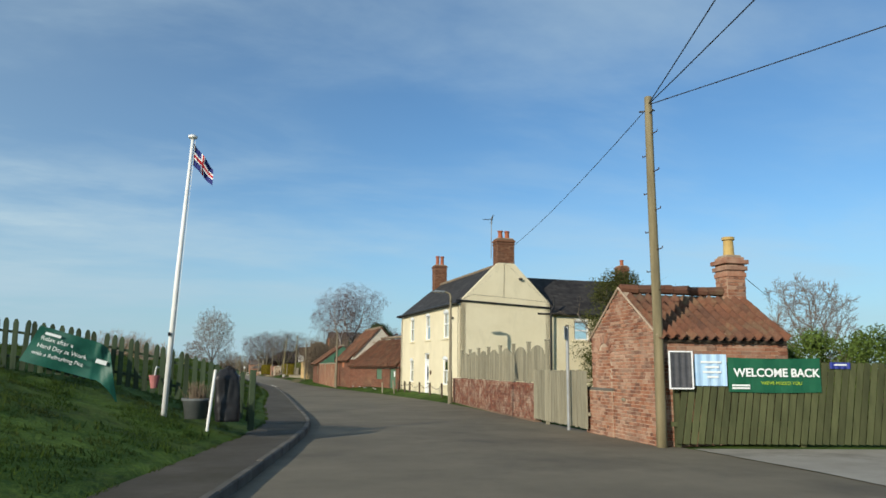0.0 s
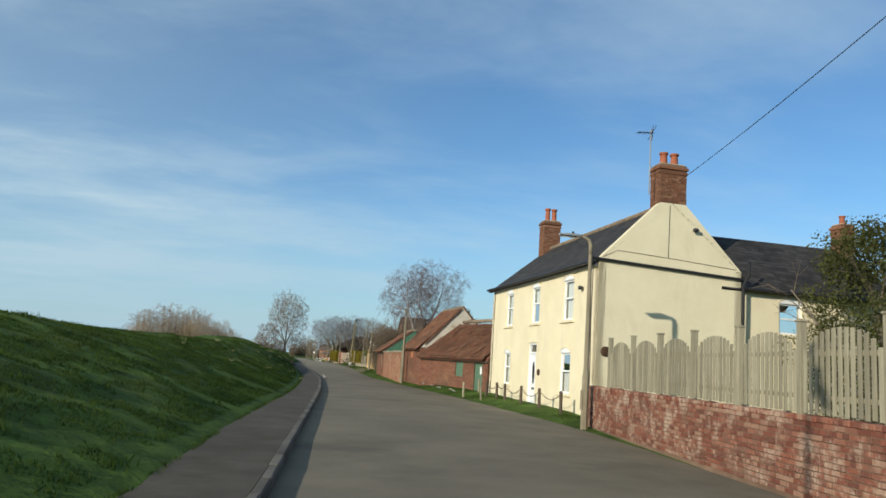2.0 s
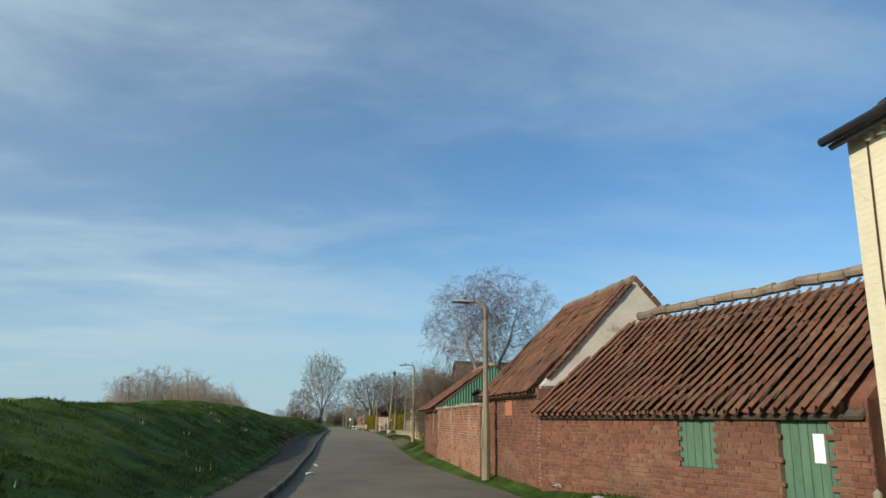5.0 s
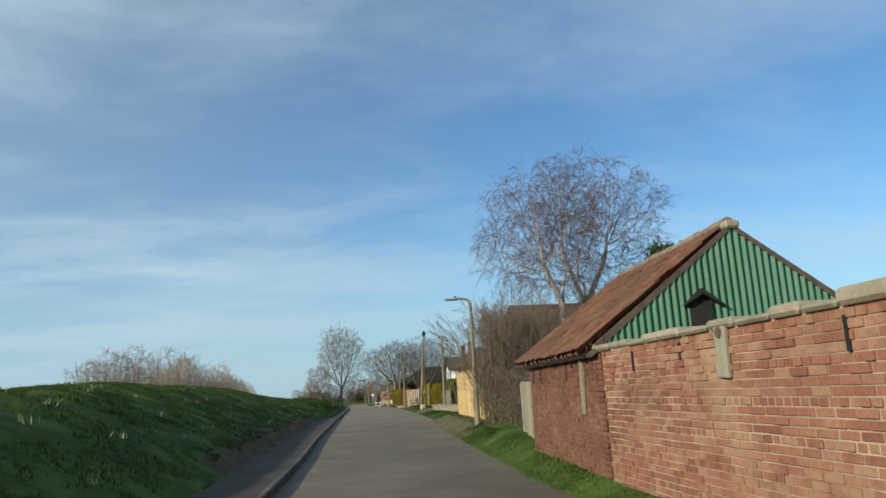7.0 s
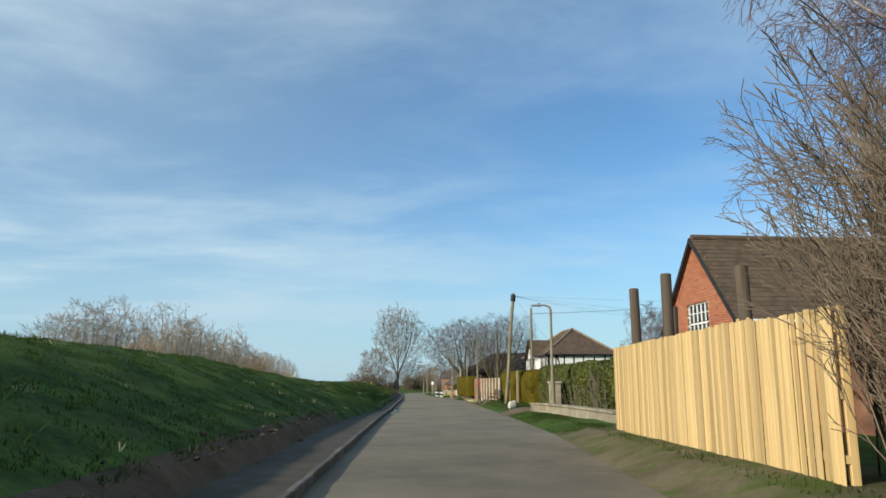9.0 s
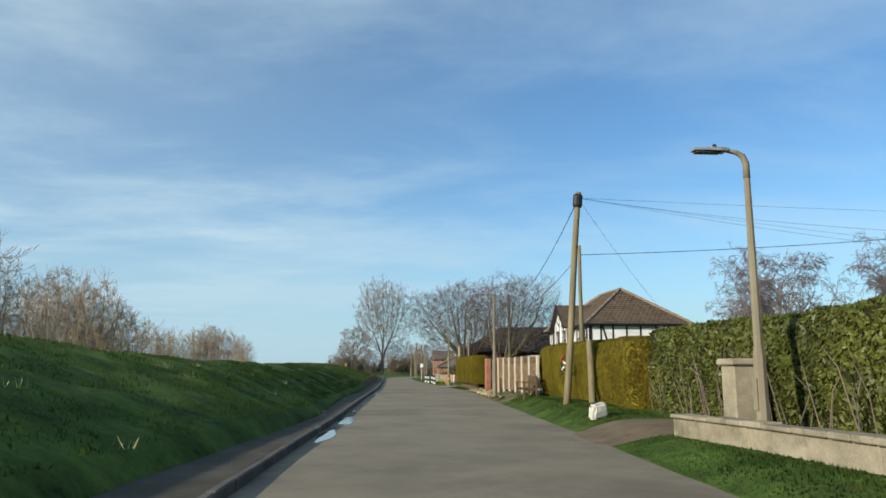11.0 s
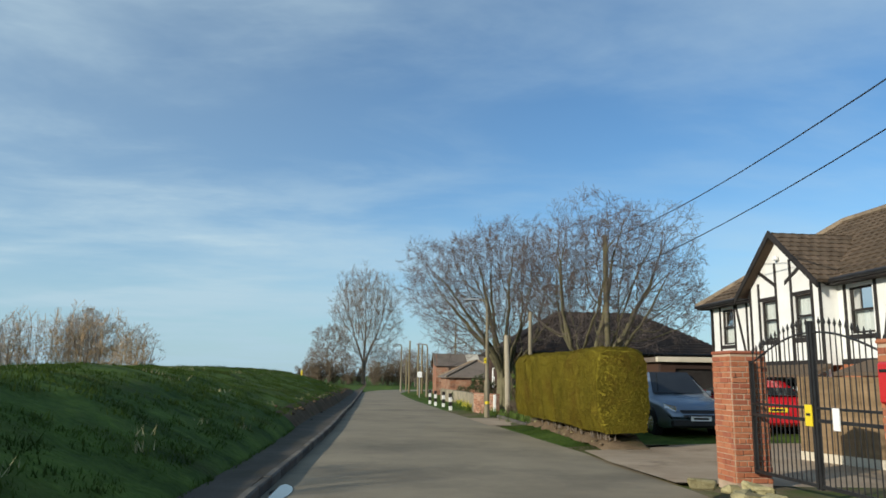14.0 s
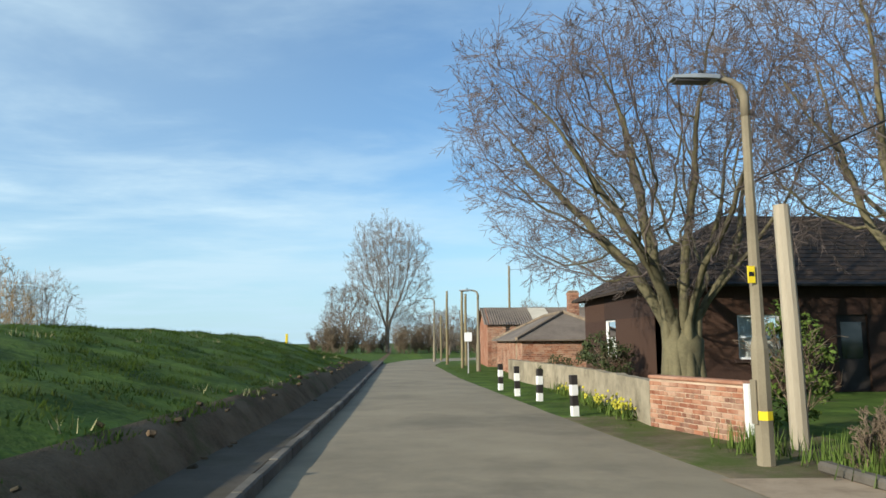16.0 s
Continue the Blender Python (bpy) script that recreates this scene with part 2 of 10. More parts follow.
def glass_material(name, tint=(0.8, 0.84, 0.84)):
    """Clear pane: see-through, with a mirror gloss that grows to the rim."""
    m, nt, b = nodes_of(name)
    t = nt.nodes.new("ShaderNodeBsdfTransparent")
    t.inputs[0].default_value = (*tint, 1)
    g = nt.nodes.new("ShaderNodeBsdfGlossy")
    g.inputs["Roughness"].default_value = 0.03
    fr = nt.nodes.new("ShaderNodeFresnel")
    fr.inputs[0].default_value = 1.6
    ms = nt.nodes.new("ShaderNodeMixShader")
    link(nt, fr.outputs[0], ms.inputs[0])
    link(nt, t.outputs[0], ms.inputs[1])
    link(nt, g.outputs[0], ms.inputs[2])
    link(nt, ms.outputs[0], nt.nodes["Material Output"].inputs["Surface"])
    return m


def painted_brick(name, dark, light):
    """Masonry paint over brickwork: the courses show as faint relief."""
    m, nt, b = nodes_of(name)
    geo = nt.nodes.new("ShaderNodeNewGeometry")
    sep = nt.nodes.new("ShaderNodeSeparateXYZ")
    link(nt, geo.outputs["Position"], sep.inputs[0])
    add = nt.nodes.new("ShaderNodeMath")
    link(nt, sep.outputs[0], add.inputs[0])
    link(nt, sep.outputs[1], add.inputs[1])
    com = nt.nodes.new("ShaderNodeCombineXYZ")
    link(nt, add.outputs[0], com.inputs[0])
    link(nt, sep.outputs[2], com.inputs[1])
    br = nt.nodes.new("ShaderNodeTexBrick")
    link(nt, com.outputs[0], br.inputs["Vector"])
    br.inputs["Scale"].default_value = 1.0
    br.inputs["Brick Width"].default_value = 0.23
    br.inputs["Row Height"].default_value = 0.076
    br.inputs["Mortar Size"].default_value = 0.006
    br.inputs["Mortar Smooth"].default_value = 0.8
    a = noise_node(nt, 0.8, 6, 0.65)
    col = ramp(nt, a, [(0.3, dark), (0.7, light)])
    col = mix(nt, ramp(nt, noise_node(nt, 1.1, 6, 0.7, (1, 1, 0.35)), [(0.54, 0), (0.85, 0.6)]), col, [c * 0.66 for c in dark])
    link(nt, col, b.inputs["Base Color"])
    b.inputs["Roughness"].default_value = 0.75
    inv = nt.nodes.new("ShaderNodeMath")
    inv.operation = "MULTIPLY_ADD"
    inv.inputs[1].default_value = -1.0
    link(nt, br.outputs["Fac"], inv.inputs[0])
    link(nt, noise_node(nt, 20, 4), inv.inputs[2])
    bump(nt, b, inv.outputs[0], 0.6, 0.007)
    return m


ASPHALT = surface("asphalt", (0.132, 0.111, 0.077), (0.222, 0.188, 0.13), 0.5, 90, 0.9, 0.35, 0.006, stain=(0.1, 0.085, 0.061), stain_scale=0.22, stain_at=(0.5, 0.72))
_an = ASPHALT.node_tree        # road colour grows paler along y, between 78 and 118 metres
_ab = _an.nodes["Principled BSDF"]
_road_xyz = _an.nodes.new("ShaderNodeSeparateXYZ")
link(_an, _an.nodes.new("ShaderNodeNewGeometry").outputs["Position"], _road_xyz.inputs[0])
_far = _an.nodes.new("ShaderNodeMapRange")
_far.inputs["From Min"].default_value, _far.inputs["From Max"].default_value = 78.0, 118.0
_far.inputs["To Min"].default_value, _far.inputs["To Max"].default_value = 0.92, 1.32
link(_an, _road_xyz.outputs[1], _far.inputs["Value"])
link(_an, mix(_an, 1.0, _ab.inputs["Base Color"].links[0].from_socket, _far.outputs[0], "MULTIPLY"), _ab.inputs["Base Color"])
PATH_TAR = surface("path_tarmac", (0.05, 0.041, 0.03), (0.105, 0.088, 0.066), 0.9, 80, 0.92, 0.5, 0.008, stain=(0.055, 0.046, 0.028), stain_scale=0.8, stain_at=(0.45, 0.65))
KERBSTONE = surface("kerb_concrete", (0.065, 0.058, 0.048), (0.165, 0.148, 0.122), 1.3, 50, 0.9, 0.5, 0.008, pieces=0.25, stain=(0.07, 0.066, 0.045), stain_scale=1.2)
GRASS = surface("turf", (0.014, 0.034, 0.006), (0.11, 0.175, 0.031), 0.9, 9, 0.95, 1.0, 0.12, stain=(0.07, 0.08, 0.026), stain_scale=0.5, stain_at=(0.52, 0.8), spec=0.1)
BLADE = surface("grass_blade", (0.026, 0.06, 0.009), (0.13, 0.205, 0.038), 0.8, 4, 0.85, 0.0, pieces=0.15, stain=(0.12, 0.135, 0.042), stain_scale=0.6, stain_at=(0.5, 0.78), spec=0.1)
_bn = BLADE.node_tree          # even, sward-like light put into the blades by bending their shading normals up
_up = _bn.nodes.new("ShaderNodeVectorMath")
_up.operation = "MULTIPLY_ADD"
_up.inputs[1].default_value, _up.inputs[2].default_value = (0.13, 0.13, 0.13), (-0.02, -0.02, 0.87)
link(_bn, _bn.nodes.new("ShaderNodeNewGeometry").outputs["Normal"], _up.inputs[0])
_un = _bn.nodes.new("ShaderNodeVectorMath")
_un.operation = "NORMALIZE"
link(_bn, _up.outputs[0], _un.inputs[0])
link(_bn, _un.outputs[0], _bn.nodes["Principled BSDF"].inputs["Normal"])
_gn = GRASS.node_tree          # extra light put into the sloping turf by bending its shading normals up
_gb = _gn.nodes["Principled BSDF"]
_gu = _gn.nodes.new("ShaderNodeVectorMath")
_gu.operation = "MULTIPLY_ADD"
_gu.inputs[1].default_value, _gu.inputs[2].default_value = (0.62, 0.62, 0.62), (0.0, 0.0, 0.38)
link(_gn, _gb.inputs["Normal"].links[0].from_socket, _gu.inputs[0])
_gm = _gn.nodes.new("ShaderNodeVectorMath")
_gm.operation = "NORMALIZE"
link(_gn, _gu.outputs[0], _gm.inputs[0])
link(_gn, _gm.outputs[0], _gb.inputs["Normal"])
SOIL = surface("bare_soil", (0.07, 0.048, 0.028), (0.19, 0.138, 0.088), 1.5, 30, 1.0, 1.0, 0.05, stain=(0.06, 0.07, 0.022), stain_scale=0.9, spec=0.1)
WORN_VERGE = surface("trodden_verge", (0.075, 0.062, 0.036), (0.2, 0.165, 0.105), 0.9, 35, 0.97, 0.8, 0.03, stain=(0.075, 0.1, 0.026), stain_scale=0.8, stain_at=(0.44, 0.6), spec=0.1)
STRAW = surface("dry_straw_blade", (0.26, 0.25, 0.12), (0.5, 0.47, 0.27), 1.5, 8, 0.9, 0.0, pieces=0.25, spec=0.1)
SOIL_DARK = surface("dark_garden_soil", (0.035, 0.028, 0.018), (0.11, 0.088, 0.06), 3, 30, 1.0, 1.0, 0.05, stain=(0.05, 0.06, 0.02), stain_scale=1.5, spec=0.1)
EARTH = surface("damp_worn_earth", (0.09, 0.064, 0.038), (0.21, 0.16, 0.1), 0.9, 30, 0.85, 0.7, 0.02, stain=(0.045, 0.036, 0.026), stain_scale=0.6, spec=0.25)
CREAM = painted_brick("cream_masonry_paint", (0.68, 0.6, 0.41), (0.76, 0.68, 0.48))
WHITE_PAINT = surface("white_paint", (0.7, 0.7, 0.67), (0.82, 0.82, 0.8), 2, 30, 0.5, 0.1, 0.003)
UPVC = surface("white_upvc", (0.76, 0.77, 0.77), (0.82, 0.83, 0.83), 3, 20, 0.35, 0.05, 0.002, spec=0.5)
SLATE = surface("dark_slate", (0.022, 0.02, 0.02), (0.055, 0.05, 0.046), 1.2, 25, 0.75, 0.3, 0.004, pieces=0.35)
LEAD = surface("lead_flashing", (0.25, 0.26, 0.28), (0.4, 0.41, 0.43), 3, 30, 0.5, 0.2, 0.004, metal=0.5)
BLACK_PLASTIC = surface("black_plastic", (0.012, 0.012, 0.013), (0.03, 0.03, 0.032), 4, 40, 0.45, 0.1, 0.003)
BLACK_PAINT = surface("black_timber_paint", (0.014, 0.012, 0.011), (0.035, 0.03, 0.028), 3, 40, 0.7, 0.2, 0.004)
MORTAR = surface("lime_mortar", (0.3, 0.215, 0.15), (0.54, 0.42, 0.31), 1.6, 45, 0.95, 0.6, 0.012)
MORTAR_DARK = surface("old_mortar", (0.1, 0.062, 0.042), (0.25, 0.165, 0.11), 1.0, 45, 0.95, 0.8, 0.015)
MORTAR_PALE = surface("pale_lime_pointing", (0.2, 0.13, 0.085), (0.55, 0.44, 0.32), 0.7, 40, 0.95, 0.8, 0.015)
BRICK_HUT = brick_material("weathered_orange_brick", [(0.25, 0.1, 0.06), (0.36, 0.15, 0.085), (0.43, 0.22, 0.135), (0.3, 0.12, 0.07), (0.17, 0.085, 0.06), (0.46, 0.28, 0.19)], pale=(0.47, 0.31, 0.22), pale_at=(0.44, 0.7), pale_scale=1.4)
BRICK_WALL = brick_material("spalled_red_brick", [(0.18, 0.066, 0.045), (0.25, 0.092, 0.058), (0.3, 0.135, 0.088), (0.16, 0.066, 0.047), (0.33, 0.19, 0.13)], pale_at=(0.5, 0.64), pale=(0.46, 0.36, 0.27), pale_scale=2.4, dirt_at=(0.55, 0.85))
BRICK_BARN = brick_material("old_farm_brick", [(0.17, 0.072, 0.047), (0.2, 0.084, 0.052), (0.24, 0.1, 0.06), (0.185, 0.08, 0.052), (0.26, 0.122, 0.074), (0.21, 0.092, 0.058)], pale=(0.33, 0.2, 0.115), pale_at=(0.52, 0.76), pale_scale=0.7, dirt_at=(0.46, 0.76))
BRICK_BOUNDARY = brick_material("patched_buff_and_red_brick", [(0.25, 0.1, 0.06), (0.31, 0.13, 0.078), (0.35, 0.165, 0.1), (0.28, 0.115, 0.07), (0.36, 0.2, 0.12)], pale=(0.41, 0.265, 0.15), pale_at=(0.48, 0.68), pale_scale=0.6, dirt_at=(0.5, 0.8))
BRICK_CHIMNEY = brick_material("chimney_brick", [(0.17, 0.08, 0.048), (0.25, 0.115, 0.065), (0.2, 0.09, 0.052), (0.29, 0.15, 0.09)], pale=(0.3, 0.2, 0.12), pale_at=(0.6, 0.85), dirt_at=(0.5, 0.8))
BRICK_NEW = brick_material("orange_gate_brick", [(0.4, 0.14, 0.07), (0.48, 0.19, 0.1), (0.44, 0.16, 0.08), (0.36, 0.12, 0.07)], pale_at=(0.7, 0.95), dirt_at=(0.75, 0.95))
PANTILE = brick_material("old_clay_pantile", [(0.155, 0.07, 0.044), (0.185, 0.082, 0.05), (0.21, 0.094, 0.055), (0.165, 0.076, 0.048), (0.19, 0.092, 0.058), (0.14, 0.068, 0.046)], pale=(0.2, 0.16, 0.095), pale_at=(0.5, 0.74), dirt_at=(0.44, 0.74), pale_scale=2.2)
BROWN_TILE = brick_material("brown_concrete_tile", [(0.13, 0.095, 0.065), (0.16, 0.115, 0.08), (0.11, 0.08, 0.055)], pale=(0.2, 0.16, 0.06), pale_at=(0.62, 0.85), dirt_at=(0.7, 0.95))
RIDGE_TILE = surface("weathered_ridge_tile", (0.12, 0.085, 0.06), (0.3, 0.24, 0.17), 3, 30, 0.95, 0.5, 0.01)
RENDER_GREY = surface("flaking_lime_render", (0.42, 0.38, 0.3), (0.62, 0.58, 0.49), 1.2, 25, 0.95, 0.6, 0.015, stain=(0.25, 0.19, 0.13), stain_scale=1.0, stain_at=(0.58, 0.7))
STONE_CAP = surface("lichened_coping", (0.16, 0.135, 0.09), (0.38, 0.33, 0.24), 2, 30, 0.95, 0.6, 0.015, pieces=0.15, stain=(0.1, 0.09, 0.06), stain_scale=1.6)
GREEN_TIN = surface("green_corrugated_sheet", (0.035, 0.12, 0.065), (0.075, 0.19, 0.115), 1.5, 20, 0.55, 0.1, 0.003, stain=(0.1, 0.12, 0.06), stain_scale=1.5, stain_at=(0.62, 0.85))
GREEN_DOOR = surface("faded_green_paint", (0.05, 0.11, 0.07), (0.12, 0.2, 0.13), 2, 30, 0.8, 0.3, 0.005, stretch=(4, 4, 0.6))
WOOD_GREY = surface("silvered_timber", (0.165, 0.148, 0.1), (0.34, 0.31, 0.22), 2.0, 22, 0.9, 0.5, 0.006, stretch=(6, 6, 0.5), pieces=0.22)
WOOD_GREEN = surface("green_stained_timber", (0.02, 0.035, 0.018), (0.06, 0.085, 0.045), 2.0, 22, 0.85, 0.4, 0.005, stretch=(5, 5, 0.5), pieces=0.3)
WOOD_OLIVE = surface("olive_green_fence_boards", (0.042, 0.048, 0.02), (0.092, 0.1, 0.044), 1.5, 22, 0.9, 0.5, 0.006, stretch=(4, 4, 0.8), pieces=0.22)
WOOD_YELLOW = surface("fresh_pale_timber", (0.4, 0.265, 0.105), (0.62, 0.45, 0.215), 1.6, 25, 0.8, 0.45, 0.006, stretch=(14, 14, 0.4), pieces=0.3, stain=(0.3, 0.18, 0.07), stain_scale=2.5, stain_at=(0.66, 0.8))
WOOD_BROWN = surface("brown_stained_timber", (0.06, 0.038, 0.022), (0.15, 0.1, 0.06), 2, 25, 0.85, 0.4, 0.005, stretch=(2, 2, 3), pieces=0.22)
WOOD_PANEL = surface("tan_fence_panel", (0.13, 0.085, 0.045), (0.25, 0.17, 0.095), 2, 25, 0.9, 0.4, 0.005, stretch=(0.7, 0.7, 5), pieces=0.25)
POLE_WOOD = surface("weathered_pole", (0.12, 0.1, 0.055), (0.27, 0.225, 0.13), 1.2, 25, 0.9, 0.5, 0.006, stretch=(7, 7, 0.4))
POLE_DARK = surface("dark_pole", (0.05, 0.038, 0.028), (0.13, 0.1, 0.07), 1.2, 25, 0.9, 0.5, 0.006, stretch=(7, 7, 0.4))
CONCRETE = surface("aggregate_concrete", (0.16, 0.135, 0.09), (0.27, 0.235, 0.165), 1.0, 60, 0.9, 0.4, 0.004)
CONCRETE_PALE = surface("pale_concrete_post", (0.45, 0.4, 0.31), (0.62, 0.56, 0.45), 1.5, 50, 0.9, 0.3, 0.004)
METAL_GREY = surface("galvanised_steel", (0.3, 0.31, 0.31), (0.48, 0.49, 0.49), 4, 40, 0.5, 0.1, 0.002, metal=0.6)
METAL_BLACK = surface("black_wrought_iron", (0.01, 0.01, 0.011), (0.028, 0.027, 0.027), 5, 40, 0.5, 0.1, 0.002)
RUST = surface("rusty_iron", (0.04, 0.025, 0.016), (0.11, 0.06, 0.035), 5, 40, 0.8, 0.3, 0.003, metal=0.3)
LENS = surface("lamp_lens", (0.05, 0.05, 0.055), (0.1, 0.1, 0.11), 5, 30, 0.2, 0.0)
GLASS = glass_material("window_glass")
CURTAIN = surface("net_curtain", (0.5, 0.52, 0.5), (0.72, 0.74, 0.72), 6, 40, 0.95, 0.3, 0.01, stretch=(5, 5, 0.2))
TERRACOTTA = surface("terracotta_pot", (0.24, 0.07, 0.035), (0.38, 0.13, 0.065), 4, 30, 0.8, 0.2, 0.004)
BUFF_POT = surface("buff_clay_pot", (0.38, 0.25, 0.08), (0.52, 0.38, 0.15), 4, 30, 0.8, 0.2, 0.004)
BARK_BIRCH = surface("birch_bark", (0.14, 0.1, 0.085), (0.5, 0.46, 0.42), 1.5, 12, 0.9, 0.4, 0.01, stretch=(1, 1, 3))
BARK_GREEN = surface("algae_green_bark", (0.065, 0.058, 0.034), (0.175, 0.155, 0.088), 1.0, 15, 0.95, 0.6, 0.02)
BARK_GREY = surface("grey_brown_bark", (0.1, 0.08, 0.062), (0.23, 0.19, 0.15), 1.0, 15, 0.95, 0.4, 0.01)
TWIG_PURPLE = surface("birch_twigs", (0.1, 0.072, 0.07), (0.2, 0.15, 0.145), 1.0, 10, 0.95, 0.0)
TWIG_BROWN = surface("brown_twigs", (0.11, 0.083, 0.056), (0.225, 0.172, 0.12), 1.0, 10, 0.95, 0.0)
TWIG_GREY = surface("pale_grey_twigs", (0.145, 0.115, 0.092), (0.27, 0.216, 0.175), 1.0, 10, 0.95, 0.0)
TWIG_BEECH = surface("purple_brown_twigs", (0.09, 0.071, 0.064), (0.19, 0.152, 0.136), 0.8, 10, 0.95, 0.0)
TWIG_FAR = surface("far_grey_twigs", (0.17, 0.145, 0.12), (0.31, 0.265, 0.225), 0.2, 5, 0.95, 0.0)
TWIG_PALE = surface("pale_willow_twigs", (0.23, 0.195, 0.16), (0.39, 0.335, 0.275), 0.3, 5, 0.95, 0.0)
TWIG_ORANGE = surface("willow_stems", (0.33, 0.225, 0.125), (0.5, 0.365, 0.225), 0.3, 5, 0.95, 0.0, pieces=0.3)
LEAF_GOLD = surface("golden_conifer_leaf", (0.115, 0.1, 0.014), (0.235, 0.185, 0.026), 0.9, 20, 0.9, 0.0, pieces=0.3, stain=(0.15, 0.095, 0.02), stain_scale=1.1, stain_at=(0.5, 0.72), spec=0.1)
# near-black laurel core: the shade between leaves is put into its colour
HEDGE_DARK = surface("painted_gap_shade", (0.012, 0.014, 0.006), (0.04, 0.04, 0.016), 4, 30, 1.0, 0.9, 0.04, spec=0.05)
HEDGE_CORE = surface("hedge_inside", (0.125, 0.105, 0.013), (0.245, 0.2, 0.026), 3, 40, 1.0, 0.7, 0.03, spec=0.05)
LEAF_GREEN = surface("laurel_leaf", (0.045, 0.06, 0.011), (0.19, 0.205, 0.036), 0.9, 10, 0.5, 0.0, pieces=0.35, spec=0.5)
LEAF_DARK = surface("dark_evergreen_leaf", (0.022, 0.035, 0.012), (0.06, 0.08, 0.025), 1.2, 10, 0.6, 0.0, pieces=0.4)
LEAF_OLIVE = surface("olive_leaf", (0.045, 0.055, 0.014), (0.12, 0.125, 0.035), 0.9, 10, 0.75, 0.0, pieces=0.25)
POST_GREY = surface("weathered_pale_post", (0.26, 0.225, 0.165), (0.4, 0.35, 0.265), 1.5, 40, 0.95, 0.3, 0.004, stretch=(3, 3, 0.3))
LEAF_CONIFER = surface("bright_conifer_leaf", (0.04, 0.07, 0.01), (0.1, 0.15, 0.024), 0.9, 10, 0.8, 0.0, pieces=0.4)
LEAF_YELLOW = surface("yellow_shrub_leaf", (0.28, 0.26, 0.02), (0.5, 0.45, 0.05), 2, 10, 0.7, 0.0, pieces=0.3)
CABLE = surface("black_cable", (0.01, 0.01, 0.012), (0.02, 0.02, 0.022), 5, 20, 0.6, 0.0)
BANNER_GREEN = surface("green_banner_vinyl", (0.005, 0.075, 0.035), (0.01, 0.11, 0.05), 1.5, 12, 0.45, 0.15, 0.01, spec=0.5)
BANNER_BLUE = surface("pale_blue_poster", (0.3, 0.5, 0.72), (0.5, 0.66, 0.82), 1.5, 8, 0.5, 0.05)
BANNER_DARK = surface("bottle_green_banner", (0.008, 0.07, 0.05), (0.015, 0.11, 0.075), 1.5, 12, 0.5, 0.2, 0.01)
INK_WHITE = surface("white_print", (0.72, 0.74, 0.72), (0.8, 0.82, 0.8), 4, 20, 0.5, 0.0)
INK_LIME = surface("lime_print", (0.35, 0.5, 0.03), (0.42, 0.56, 0.05), 4, 20, 0.5, 0.0)
INK_BLUE = surface("blue_sign_plate", (0.02, 0.03, 0.2), (0.03, 0.05, 0.28), 4, 20, 0.4, 0.0)
INK_BLACK = surface("black_print", (0.01, 0.01, 0.01), (0.02, 0.02, 0.02), 4, 20, 0.6, 0.0)
YELLOW_PLATE = surface("yellow_plate", (0.65, 0.5, 0.02), (0.75, 0.58, 0.03), 4, 20, 0.5, 0.0)
RED_PAINT = surface("red_enamel", (0.42, 0.012, 0.015), (0.52, 0.02, 0.02), 2, 20, 0.3, 0.0, spec=0.6)
FLAG_BLUE = surface("blue_flag_cloth", (0.02, 0.025, 0.12), (0.03, 0.04, 0.18), 3, 40, 0.9, 0.1)
FLAG_RED = surface("red_flag_cloth", (0.4, 0.02, 0.03), (0.5, 0.03, 0.04), 3, 40, 0.9, 0.1)
ROCK_WHITE = surface("whitewashed_stone", (0.36, 0.34, 0.3), (0.62, 0.6, 0.54), 3, 25, 0.9, 0.6, 0.02)
ROCK_MOSSY = surface("mossy_stone", (0.16, 0.135, 0.06), (0.44, 0.39, 0.22), 5, 25, 0.95, 1.0, 0.04, pieces=0.35, stain=(0.12, 0.12, 0.03), stain_scale=6)
WATER = surface("puddle_water", (0.03, 0.03, 0.028), (0.05, 0.05, 0.047), 2, 8, 0.05, 0.05, 0.003, spec=0.7)
YARD = surface("pale_concrete_yard", (0.24, 0.215, 0.175), (0.36, 0.33, 0.275), 0.8, 60, 0.95, 0.5, 0.008, stain=(0.16, 0.14, 0.11), stain_scale=0.5)
GRAVEL = surface("drive_gravel", (0.24, 0.18, 0.12), (0.42, 0.33, 0.235), 0.8, 60, 0.95, 0.7, 0.01, stain=(0.17, 0.12, 0.075), stain_scale=0.7)
FIBRE_CEMENT = surface("fibre_cement_roof", (0.1, 0.08, 0.065), (0.22, 0.18, 0.145), 0.8, 15, 0.95, 0.3, 0.006)
CAR_BLUE = surface("silver_blue_car_paint", (0.2, 0.25, 0.31), (0.23, 0.285, 0.35), 1, 10, 0.25, 0.0, metal=0.5, spec=0.6)
CAR_RED = surface("red_car_paint", (0.42, 0.008, 0.015), (0.47, 0.012, 0.02), 1, 10, 0.25, 0.0, spec=0.6)
CAR_GLASS = surface("dark_car_glass", (0.012, 0.014, 0.016), (0.02, 0.023, 0.026), 1, 5, 0.05, 0.0, spec=0.7)
TYRE = surface("tyre_rubber", (0.012, 0.012, 0.012), (0.025, 0.025, 0.025), 5, 40, 0.85, 0.2)
CHROME = surface("bright_metal", (0.45, 0.46, 0.48), (0.6, 0.61, 0.63), 5, 40, 0.25, 0.0, metal=0.9)


